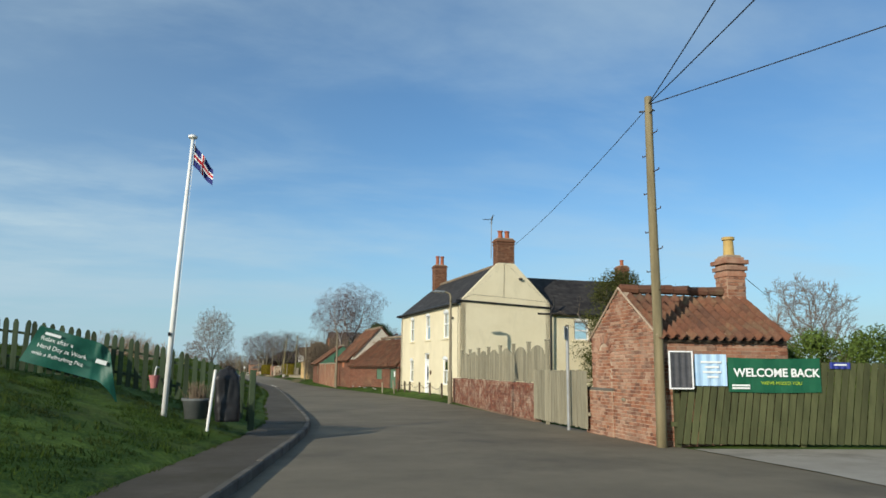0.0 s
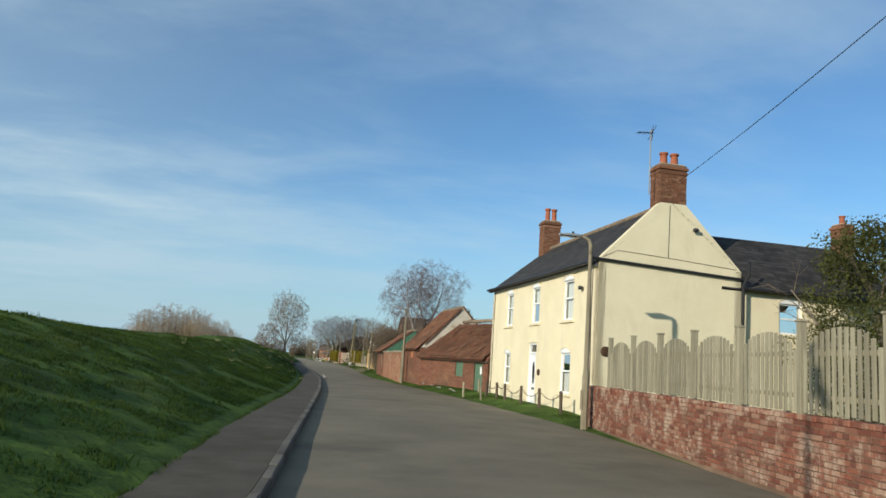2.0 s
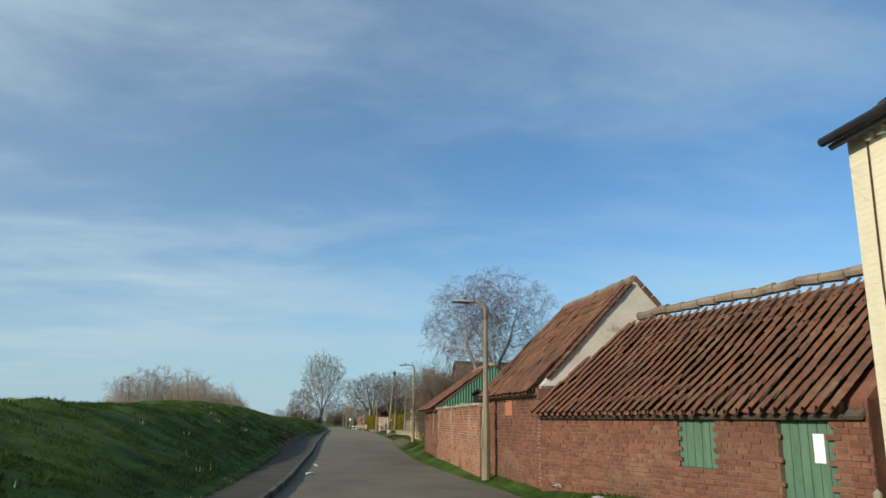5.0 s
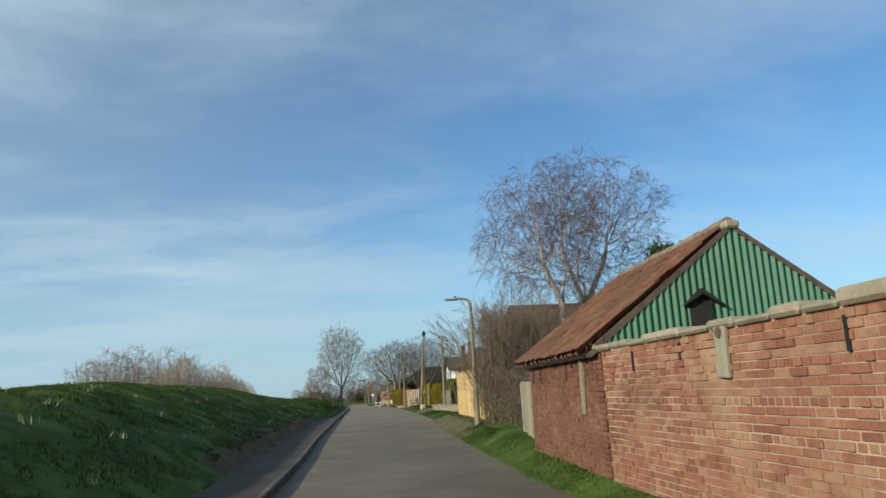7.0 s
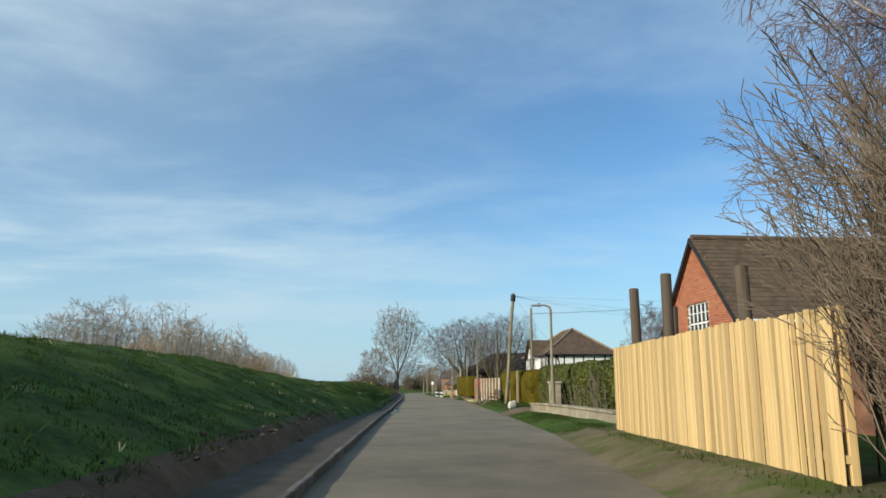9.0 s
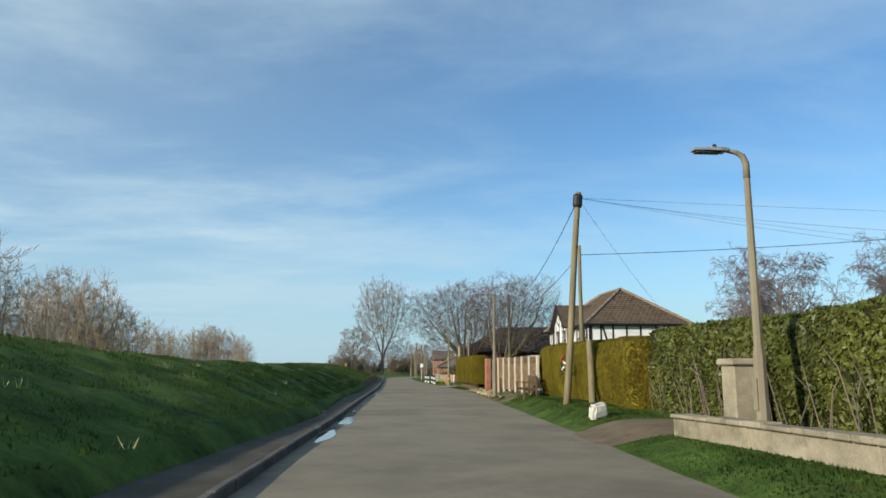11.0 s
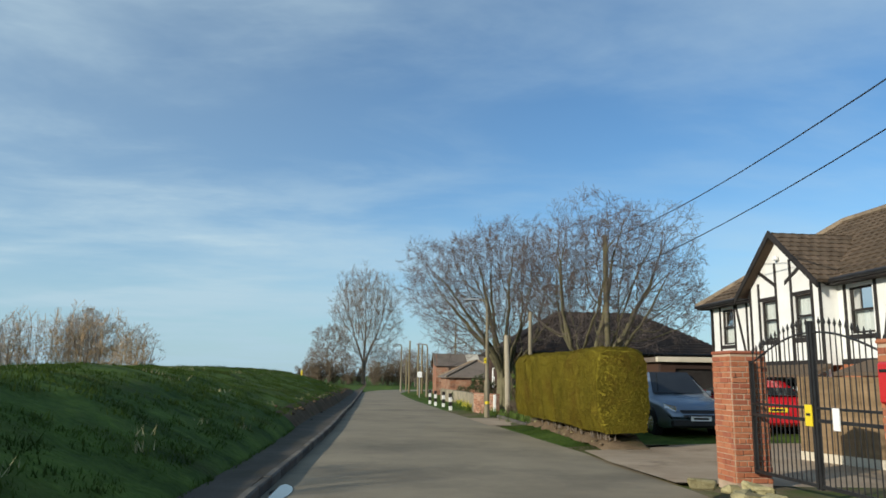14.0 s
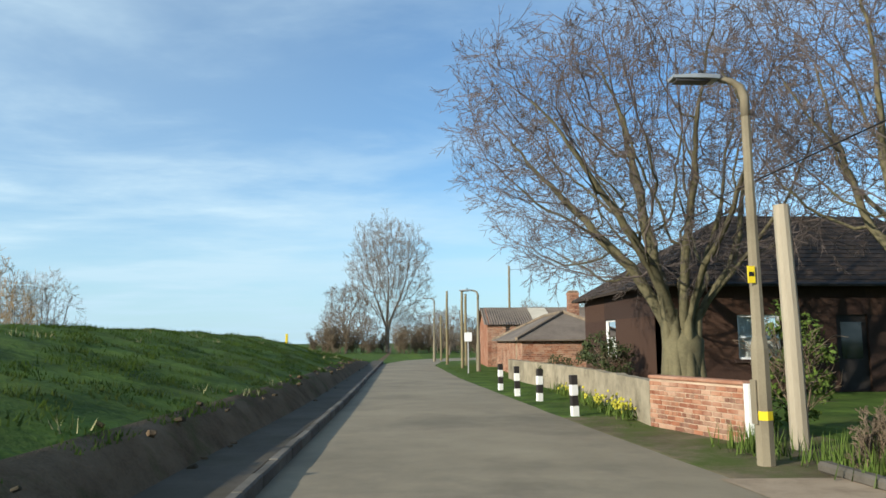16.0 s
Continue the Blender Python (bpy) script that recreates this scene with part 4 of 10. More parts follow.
def sash_window(owner, m, w, h, arch=True, curtain=0.6, frame_mat=None, bars=(0.55,), name="window", sill=True, sill_mat=None):
    """A window in its opening: x across, z up from the bottom left corner of the opening, outside towards -y."""
    frame_mat = frame_mat or UPVC
    win = part(name, Build().box((0, 0.05, 0), (0.055, 0.11, h)).box((w - 0.055, 0.05, 0), (w, 0.11, h)).box((0.055, 0.052, 0), (w - 0.055, 0.108, 0.06)).box((0.055, 0.052, h - 0.055), (w - 0.055, 0.108, h)), frame_mat, owner, "window in its reveal", m=m)
    zs = [0.06] + [h * k for k in bars] + [h - 0.055]
    for k in bars:
        part("sash_bar", Build().box((0.055, 0.045, h * k - 0.03), (w - 0.055, 0.1, h * k + 0.03), c=0.006), frame_mat, win)
    for a, c in zip(zs, zs[1:]):
        pane = part("pane", Build().add([(0.055, 0.085, a), (w - 0.055, 0.085, a), (w - 0.055, 0.085, c), (0.055, 0.085, c)], [(0, 1, 2, 3)]), GLASS, win, "reflecting glass pane")
        pane.visible_shadow = False
    if curtain > 0:
        for x0, x1, z0, z1 in ((0.05, 0.05 + (w - 0.1) * 0.7, h * 0.5, h - 0.04), (0.05, w - 0.05, 0.05, h * 0.5)):
            b = Build()
            n = 22
            v = [(x0 + (x1 - x0) * k / n, 0.17 + 0.018 * math.sin(k * 1.9 + x0 * 7), z) for z in (z0, z1) for k in range(n + 1)]
            b.add(v, [(k, k + 1, n + 2 + k, n + 1 + k) for k in range(n)])
            part("curtain", b, CURTAIN, win, "pale net curtain", smooth=True)
    if arch:
        n = 8
        low = [(w * k / n, -0.012, h - 0.002) for k in range(n + 1)]
        high = [(w * k / n, -0.012, h + 0.03 + 0.13 * math.sin(math.pi * k / n)) for k in range(n + 1)]
        part("arch_infill", Build().prism(low + high[::-1], (0, 0.05, 0)), frame_mat, win, "white segmental head panel")
        b = Build()
        for k in range(n):
            u0, u1 = k / n, (k + 1) / n
            b.prism([(w * u0 * 1.06 - w * 0.03, -0.03, h + 0.035 + 0.13 * math.sin(math.pi * u0)), (w * u1 * 1.06 - w * 0.03, -0.03, h + 0.035 + 0.13 * math.sin(math.pi * u1)), (w * u1 * 1.06 - w * 0.03, -0.03, h + 0.1 + 0.13 * math.sin(math.pi * u1)), (w * u0 * 1.06 - w * 0.03, -0.03, h + 0.1 + 0.13 * math.sin(math.pi * u0))], (0, 0.035, 0))
        part("drip_mould", b, sill_mat or CREAM, win, "cream painted arch")
    if sill:
        part("sill", Build().box((-0.14, -0.07, -0.1), (w + 0.14, 0.06, -0.004), c=0.012), sill_mat or CREAM, win, "projecting cream sill")
    return win


def chimney(owner, name, at, sx, sy, z0, z1, mat, pots, corbel=2, mortar=None):
    """A stack from z0 to z1 with brick faces, projecting top courses and pots."""
    ch = part(name, Build().box((0, 0, z0), (sx, sy, z1)), mortar or MORTAR_DARK, owner, "brick chimney stack", m=pose(*at))
    h = z1 - z0
    for m, l in ((pose(0, 0, z0), sx), (pose(sx, sy, z0, 0, 0, 180), sx), (pose(0, sy, z0, 0, 0, -90), sy), (pose(sx, 0, z0, 0, 0, 90), sy)):
        brick_wall(ch, m, l, h, mat, joined="brickwork", stretcher=False)
    for k in range(corbel):
        o = 0.03 + 0.025 * k
        part("corbel", Build().box((-o, -o, z1 - 0.15 * (corbel - k) - 0.02), (sx + o, sy + o, z1 - 0.15 * (corbel - k) + 0.075), c=0.008), mat, ch)
    part("flaunching", Build().box((0.03, 0.03, z1), (sx - 0.03, sy - 0.03, z1 + 0.05), c=0.03), MORTAR, ch)
    for px, py, r, ph, pm in pots:
        part("chimney_pot", Build().lathe([(r, 0), (r * 0.92, ph * 0.4), (r * 0.86, ph * 0.82), (r * 1.12, ph * 0.86), (r * 1.12, ph), (r * 0.8, ph), (r * 0.75, ph * 0.6)], 14), pm, ch, "clay chimney pot", smooth=False, m=pose(px, py, z1 + 0.03))
    return ch


def cream_house():
    h = thing("house", "two-storey cream painted brick house with slate roof", "house", (13.22, 34.2, 0.0), -1.5)
    L, W, E, R = 11.55, 4.92, 4.96, 6.98
    # front faces the road: wall frame starts at the far end and runs back towards the near corner
    mf = pose(0, L, 0, 0, 0, -90)
    wins = [(1.95, 3.14, 0.92, 1.36), (5.25, 3.16, 0.9, 1.36), (8.5, 3.16, 0.92, 1.36), (2.03, 0.7, 0.92, 1.34), (8.55, 0.74, 0.86, 1.28)]
    holes = [(L - s - w, L - s, z, z + hh) for s, z, w, hh in wins]
    door = (L - 6.25, L - 5.37, 0.12, 2.4)
    part("wall", wall_mesh(L, E, 0.25, holes + [door]), CREAM, h, "cream painted front wall", m=mf)
    for s, z, w, hh in wins:
        sash_window(h, mf @ pose(L - s - w, 0, z), w, hh)
    gm = pose(0, 0, 0)
    part("wall", wall_mesh(W, E, 0.25, (), [(0, E), (W, E), (W / 2 + 0.45, R - 0.02), (W / 2 - 0.45, R - 0.02)]), CREAM, h, "plain cream gable wall", m=gm)
    part("wall", wall_mesh(W, E, 0.25, (), [(0, E), (W, E), (W / 2, R)]), CREAM, h, m=pose(W, L, 0, 0, 0, 180))
    part("wall", wall_mesh(L, E, 0.25), CREAM, h, m=pose(W, 0, 0, 0, 0, 90))
    # roof slopes
    up = math.hypot(W / 2, R - E)
    for a, b, c in (((-0.22, L + 0.06, E - 0.18), (-0.22, 0.0, E - 0.18), (W / 2, L, R)), ((W + 0.22, 0.0, E - 0.18), (W + 0.22, L + 0.06, E - 0.18), (W / 2, 0, R))):
        m = slope_frame(a, b, c)
        part("roof", Build().box((0, 0, -0.06), (L + 0.06, up + 0.26, 0.0)), SLATE, h, "dark slate roof slope", m=m)
        flat_tiles(h, m, L + 0.06, up + 0.27, SLATE, None, 0.26, 0.2, 0.012, "slate_covering")
    part("ridge", Build().tube([(W / 2, 0.7, R + 0.03), (W / 2, L - 0.6, R + 0.03)], 0.09, 8), RIDGE_TILE, h, "grey ridge tiles")
    # white dentil course below the gutter, and the gutter
    b = Build()
    for k in range(56):
        b.box((-0.07, 0.1 + k * 0.2, E - 0.25), (0.0, 0.19 + k * 0.2, E - 0.16))
    tagged(part("dentil_course", b, UPVC, h, "row of small white eaves brackets"), kind="stuff")
    part("gutter", Build().tube([(-0.27, -0.1, E - 0.13), (-0.27, L + 0.1, E - 0.11)], 0.06, 8), BLACK_PLASTIC, h, "black plastic gutter")
    part("cable", Build().tube([(0.1, -0.015, E + 0.05), (0.6, -0.015, E + 0.3), (2.6, -0.015, E + 0.2), (W - 0.2, -0.015, E + 0.06)], 0.006, 5), RUST, h)
    part("cable", Build().tube([(2.35, -0.015, R - 0.1), (2.32, -0.015, E + 0.25)], 0.006, 5), RUST, h)
    part("gable_pipe", Build().tube([(-0.3, -0.07, E - 0.02), (W * 0.5, -0.07, E - 0.14), (W + 0.1, -0.07, E - 0.25)], 0.045, 8), BLACK_PLASTIC, h, "black pipe across the gable")
    part("downpipe", Build().tube([(W + 0.2, -0.13, E + 0.35), (W + 0.2, -0.13, E - 0.1), (W + 0.02, -0.1, E - 0.4), (W - 0.02, -0.08, 0.2)], 0.05, 8), BLACK_PLASTIC, h, "black downpipe with a bent top")
    for y, z in ((0.4, 4.7), (11.2, 4.8)):
        part("cable", Build().tube([(-0.02, y, z), (-0.025, y + 0.03, 3.0), (-0.02, y - 0.02, 1.5), (-0.02, y, 0.1)], 0.012, 5), RUST, h, "thin cable down the wall")
    # front door
    d = part("door", Build().box((0, 0, 0), (0.82, 0.05, 1.85), c=0.008), UPVC, h, "white front door with an oval glass", m=mf @ pose(door[0] + 0.03, 0.08, 0.16))
    n = 20
    ov = [(0.41 + 0.12 * math.cos(2 * math.pi * k / n), -0.012, 1.12 + 0.42 * math.sin(2 * math.pi * k / n)) for k in range(n)]
    part("oval_glass", Build().prism(ov, (0, 0.011, 0)), BLACK_PLASTIC, d, "dark oval glass")
    part("handle", Build().box((0.72, -0.05, 0.92), (0.76, -0.005, 1.08), c=0.008), CHROME, d, "bright door handle")
    part("letterbox", Build().box((0.28, -0.012, 0.5), (0.54, -0.001, 0.58), c=0.004), METAL_BLACK, d, "black letterbox")
    part("door_frame", Build().box((0, 0.03, 0), (0.05, 0.13, 2.28)).box((0.83, 0.03, 0), (0.88, 0.13, 2.28)).box((0.05, 0.03, 1.88), (0.83, 0.13, 1.95)).box((0.05, 0.03, 2.22), (0.83, 0.13, 2.28)), UPVC, h, "white door frame with a fanlight", m=mf @ pose(door[0], 0, 0.12))
    fan = part("fanlight", Build().add([(0.05, 0.09, 1.95), (0.83, 0.09, 1.95), (0.83, 0.09, 2.22), (0.05, 0.09, 2.22)], [(0, 1, 2, 3)]), GLASS, h, m=mf @ pose(door[0], 0, 0.12))
    fan.visible_shadow = False
    part("lintel", Build().box((-0.15, -0.03, 2.29), (1.03, 0.02, 2.36), c=0.01), CREAM, h, m=mf @ pose(door[0], 0, 0.12))
    part("doorstep", Build().box((-0.1, -0.35, -0.1), (0.98, -0.01, 0.05), c=0.02), KERBSTONE, h, "worn doorstep", m=mf @ pose(door[0], 0, 0.05))
    part("wall_plaque", Build().lathe([(0.12, 0), (0.12, 0.03), (0.09, 0.05)], 14), RUST, h, "small round wall plaque", m=mf @ pose(L - 5.0, 0, 1.32, 90))
    part("wall_plaque", Build().lathe([(0.16, 0), (0.16, 0.03), (0.1, 0.05)], 14), RUST, h, m=gm @ pose(0.3, 0, 2.1, 90))
    part("security_light", Build().box((-0.09, -0.16, -0.06), (0.09, -0.06, 0.06), c=0.02).tube([(0, -0.06, 0), (0, 0.0, 0.02)], 0.02, 6), METAL_BLACK, h, "black security light", m=mf @ pose(L - 1.15, 0, 4.12))
    part("security_light", Build().box((-0.09, -0.16, -0.06), (0.09, -0.06, 0.06), c=0.02).tube([(0, -0.06, 0), (0, 0.0, 0.02)], 0.02, 6), METAL_BLACK, h, m=gm @ pose(W - 1.7, 0, 6.15))
    # chimneys, aerial
    pot = lambda x, y: (x, y, 0.13, 0.42, TERRACOTTA)
    c1 = chimney(h, "chimney", (W / 2 - 0.47, 0.02, 0), 0.94, 0.6, R - 0.45, 8.25, BRICK_CHIMNEY, [pot(0.28, 0.3), pot(0.66, 0.3)])
    chimney(h, "chimney", (W / 2 - 0.4, L - 0.65, 0), 0.8, 0.6, R - 0.45, 8.3, BRICK_CHIMNEY, [(0.25, 0.3, 0.12, 0.6, TERRACOTTA), (0.57, 0.3, 0.12, 0.6, TERRACOTTA)])
    b = Build().tube([(0, 0, 7.2), (0.02, 0, 9.35)], 0.022, 6)
    part("aerial_mast", b, METAL_GREY, h, "grey aerial mast", m=pose(W / 2 - 0.8, 0.1, 0))
    b = Build().tube([(-0.45, 0, 9.2), (0.12, 0, 9.25)], 0.012, 5)
    for k in range(9):
        b.tube([(-0.44 + k * 0.055, -0.13, 9.2 + 0.004 * k), (-0.44 + k * 0.055, 0.13, 9.2 + 0.004 * k)], 0.006, 4)
    b.tube([(0.05, 0, 9.0), (0.1, 0, 9.5)], 0.012, 5).tube([(0.0, -0.15, 9.05), (0.12, 0.15, 9.45)], 0.01, 4).tube([(0.0, 0.15, 9.05), (0.12, -0.15, 9.45)], 0.01, 4)
    part("aerial", b, METAL_BLACK, h, "dark television aerial", m=pose(W / 2 - 0.8, 0.1, 0))
    # rear wing
    wx0, wx1, wy0, wy1, WE, WR = W, W + 6.2, 0.15, 4.9, 4.55, 6.6
    mw = pose(wx0, wy0, 0)
    ww = wx1 - wx0
    part("wing_wall", wall_mesh(ww, WE, 0.25, [(1.5, 2.35, 3.1, 4.1)]), CREAM, h, "cream wing wall", m=mw)
    sash_window(h, mw @ pose(1.5, 0, 3.1), 0.85, 1.0, True, 0, bars=(0.5,))
    part("wing_wall", wall_mesh(wy1 - wy0, WE, 0.25, (), [(0, WE), (wy1 - wy0, WE), ((wy1 - wy0) / 2, WR)]), CREAM, h, m=pose(wx1, wy0, 0, 0, 0, 90))
    up = math.hypot((wy1 - wy0) / 2, WR - WE)
    ym = (wy0 + wy1) / 2
    for a, b2, c in (((wx0 - 1.6, wy0 - 0.2, WE - 0.15), (wx1 + 0.1, wy0 - 0.2, WE - 0.15), (wx0, ym, WR)), ((wx1 + 0.1, wy1 + 0.2, WE - 0.15), (wx0 - 1.6, wy1 + 0.2, WE - 0.15), (wx1, ym, WR))):
        m = slope_frame(a, b2, c)
        part("wing_roof", Build().box((0.9, 0, -0.06), (ww + 1.7, up + 0.25, 0)), SLATE, h, "dark slate wing roof", m=m)
        flat_tiles(h, m @ pose(0.9, 0, 0), ww + 0.8, up + 0.25, SLATE, None, 0.26, 0.2, 0.012, "slate_covering")
    part("wing_gutter", Build().tube([(wx0, wy0 - 0.26, WE - 0.12), (wx1, wy0 - 0.26, WE - 0.14)], 0.055, 8), BLACK_PLASTIC, h, "black gutter")
    chimney(h, "chimney", (wx1 - 0.5, ym - 0.3, 0), 0.55, 0.55, WR - 0.4, 7.55, BRICK_CHIMNEY, [(0.27, 0.27, 0.11, 0.35, TERRACOTTA)])
    return h


cream_house()

# chained posts along the house front
_post = Build().lathe([(0.055, -0.25), (0.055, 0.62), (0.06, 0.64), (0.045, 0.69), (0.0, 0.71)], 8).mesh("chain_post", POLE_DARK)
_px = [(12.62, y) for y in (35.3, 37.15, 38.95, 40.75, 41.75, 43.2)]
posts = thing("chain_fence", "row of dark timber posts linked by drooping chains", "fence")
for x, y in _px:
    part("post", _post, None, posts, m=pose(x, y, 0.1, random.uniform(-2, 2), random.uniform(-2, 2), 0))
for (x0, y0), (x1, y1) in zip(_px, _px[1:]):
    b = Build()
    for k in range(15):
        u = (k + 0.5) / 15
        z = 0.62 + 0.1 - 0.24 * 4 * u * (1 - u) * min(1, (y1 - y0) / 1.7)
        b.tube([(x0, y0 + (y1 - y0) * (u - 0.04), z + 0.012), (x0 + (0.02 if k % 2 else -0.02), y0 + (y1 - y0) * u, z), (x0, y0 + (y1 - y0) * (u + 0.04), z + 0.012)], 0.011, 5)
    part("chain", b, RUST, posts, "sagging rusty chain")
for x, y, hgt in ((11.95, 44.3, 0.55), (12.1, 42.2, 0.5), (12.9, 45.2, 0.7)):
    solo("stake", Build().lathe([(0.045, -0.2), (0.042, hgt), (0.0, hgt + 0.04)], 7), WOOD_GREY, "short weathered timber stake on the verge", "stake", "stakes on the verge", m=pose(x, y, 0.1, 4, -3, 0))
# ---- by the start of the lane ----
def lettering(text, size, mat, parent, m, name="lettering", bold=0.0, shear=0.0):
    cu = bpy.data.curves.new(name, "FONT")
    cu.body, cu.size, cu.extrude, cu.offset, cu.shear = text, size, 0.001, bold, shear
    tmp = new(name, cu)
    bpy.context.view_layer.update()
    me = bpy.data.meshes.new_from_object(tmp)
    bpy.data.objects.remove(tmp)
    me.materials.clear()
    me.materials.append(mat)
    return part(name, me, None, parent, m=m)


def brick_hut():
    h = thing("brick_outbuilding", "small orange brick outbuilding with mossy pantile roof", "outbuilding", (9.05, 12.52, 0.1), -8.0)
    G, D, E, A = 3.2, 3.0, 2.15, 3.16
    top = lambda x: E + (A - E) * (1 - abs(x - G / 2) / (G / 2))
    mg = pose(0, G, 0, 0, 0, -90)
    part("gable_wall", Build().prism([(0, 0, -0.2), (G, 0, -0.2), (G, 0, E), (G / 2, 0, A), (0, 0, E)], (0, 0.22, 0)), MORTAR, h, "weathered brick gable with a bricked-up arch", m=mg)
    brick_wall(h, mg @ pose(0, 0, -0.15), G, A + 0.15, BRICK_HUT, top=lambda x: top(x) + 0.15, near=(0.0, 2.2, 0.15, 2.6), holes=[(0.35, 1.05, 1.1, 2.15)])
    # bricked-up arch: its infill, its ring of voussoirs and its stone sill
    brick_wall(h, mg @ pose(0.35, 0.004, 0.95), 0.7, 1.05, BRICK_HUT, top=lambda x: 0.7 + math.sqrt(max(0, 0.35 ** 2 - (x - 0.35) ** 2)), joined="arch_infill")
    b = Build()
    for k in range(11):
        a = math.pi * (k + 0.5) / 11
        b.box((-0.045, -0.022, 0.36), (0.045, 0.01, 0.56), m=pose(0.7, 0, 1.65) @ Matrix.Rotation(a - math.pi / 2, 4, "Y"), c=0.006)
    tagged(part("arch_ring", b, BRICK_HUT, h, "ring of arch bricks", m=mg), kind="stuff")
    part("sill", Build().box((0.28, -0.05, 0.88), (1.12, 0.02, 0.945), c=0.015), KERBSTONE, h, "grey stone sill", m=mg)
    part("vent", Build().box((1.62, -0.04, 0.72), (1.78, 0.0, 0.79), c=0.01), STONE_CAP, h, "small vent stone", m=mg)
    # thicker foot of the gable, built out at the far corner
    part("plinth", Build().box((-0.3, -0.05, -0.2), (1.2, 0.1, 0.93)), MORTAR, h, "built-out brick foot", m=mg)
    brick_wall(h, mg @ pose(-0.3, -0.05, -0.15), 1.5, 1.08, BRICK_HUT, joined="plinth_bricks", jitter=0.008)
    brick_wall(h, mg @ pose(1.2, -0.05, -0.15, 0, 0, 90), 0.1, 1.08, BRICK_HUT, joined="plinth_bricks")
    part("plinth_cap", Build().prism([(-0.3, -0.06, 0.93), (1.2, -0.06, 0.93), (1.2, 0.0, 0.99), (-0.3, 0.0, 0.99)], (0, 0.02, -0.02)), KERBSTONE, h, "sloped mortar ledge", m=mg)
    ms = pose(0, 0, 0)
    part("side_wall", Build().box((0, 0, -0.2), (D, 0.22, E)), MORTAR, h, "brick side wall", m=ms)
    brick_wall(h, ms @ pose(0, 0, -0.15), D, E + 0.15, BRICK_HUT)
    part("side_wall", Build().box((0, 0, -0.2), (D, 0.22, E)), BRICK_HUT, h, m=pose(D, G, 0, 0, 0, 180))
    part("end_wall", Build().prism([(0, 0, -0.2), (G, 0, -0.2), (G, 0, E), (G / 2, 0, A), (0, 0, E)], (0, 0.22, 0)), BRICK_HUT, h, m=pose(D, 0, 0, 0, 0, 90))
    up = math.hypot(G / 2, A - E)
    for a, bb, c in (((-0.04, -0.16, E - 0.1), (D + 0.04, -0.16, E - 0.1), (0, G / 2, A)), ((D + 0.04, G + 0.16, E - 0.1), (-0.04, G + 0.16, E - 0.1), (D, G / 2, A))):
        m = slope_frame(a, bb, c)
        part("roof_deck", Build().box((0.14, 0.02, -0.12), (D - 0.05, up + 0.16, -0.07)), POLE_DARK, h, "roof boarding", m=m)
        pantiles(h, m @ pose(0, 0, 0.02), D + 0.08, up + 0.2, PANTILE, 150 if a[0] < 0 else 0, sag=0.05)
    for k in range(int(D / 0.43)):
        part("ridge_tile", Build().tube([(0.02 + k * 0.43, G / 2, A + 0.05 + random.gauss(0, 0.01)), (0.43 + k * 0.43, G / 2, A + 0.045 + random.gauss(0, 0.01))], [0.1, 0.115], 8), PANTILE, h)
    # pale mortar fillets on the raking edges
    for s in (-1, 1):
        part("verge_fillet", Build().tube([(-0.03, G / 2 + s * (G / 2 + 0.14), E - 0.06), (-0.03, G / 2, A + 0.06)], 0.022, 6), MORTAR, h, "crumbling mortar verge")
    chimney(h, "chimney", (D - 0.42, G / 2 - 0.23, 0), 0.46, 0.46, A - 0.5, 4.02, BRICK_HUT, [(0.23, 0.23, 0.13, 0.46, BUFF_POT)], 3, MORTAR)
    return h


brick_hut()

# olive boarded fence with its boards and banners
fence = thing("boarded_fence", "tall olive green fence of slanting boards", "fence", (9.2, 12.3, 0.05), -17.2)
_b = Build().box((-0.063, -0.02, 0), (0.063, 0.0, 1.62), c=0.004).mesh("board", WOOD_OLIVE)
for k in range(88):
    part("board", _b, None, fence, m=pose(0.12 + k * 0.147, random.gauss(0, 0.004), 0.02, 0, 9, 0))
for z in (0.35, 1.35):
    part("rail", Build().box((0, 0.005, z), (13.2, 0.06, z + 0.09)), WOOD_OLIVE, fence)
for k in range(6):
    part("post", Build().box((0.1 + k * 2.5, 0.06, -0.3), (0.2 + k * 2.5, 0.16, 1.6)), WOOD_OLIVE, fence)
mfen = pose(9.2, 12.3, 0.03, 0, 0, -17.2) @ Matrix.Scale(0.97, 4)


def panel_sign(name, x0, x1, z0, z1, mat, label, border=None, y=-0.06, sag=0.0):
    t = thing(name, label, "sign")
    n = 16
    v = [(x0 + (x1 - x0) * k / n, y - 0.012 * math.sin(k * 1.3), z + sag * math.sin(math.pi * k / n)) for z in (z0, z1) for k in range(n + 1)]
    v += [(x, yy + 0.012, z) for x, yy, z in v]
    f = [(k, k + 1, n + 2 + k, n + 1 + k) for k in range(n)] + [(2 * n + 2 + k, 2 * n + 3 + k, 3 * n + 4 + k, 3 * n + 3 + k) for k in range(n)]
    part("panel", Build().add(v, f), mat, t, m=mfen)
    if border:
        b = Build()
        for a, c in (((x0 - 0.03, y - 0.03, z0 - 0.03), (x1 + 0.03, y + 0.01, z0)), ((x0 - 0.03, y - 0.03, z1), (x1 + 0.03, y + 0.01, z1 + 0.03)), ((x0 - 0.03, y - 0.03, z0), (x0, y + 0.01, z1)), ((x1, y - 0.03, z0), (x1 + 0.03, y + 0.01, z1))):
            b.box(a, c, c=0.004)
        part("frame", b, border, t, "white frame", m=mfen)
    return t


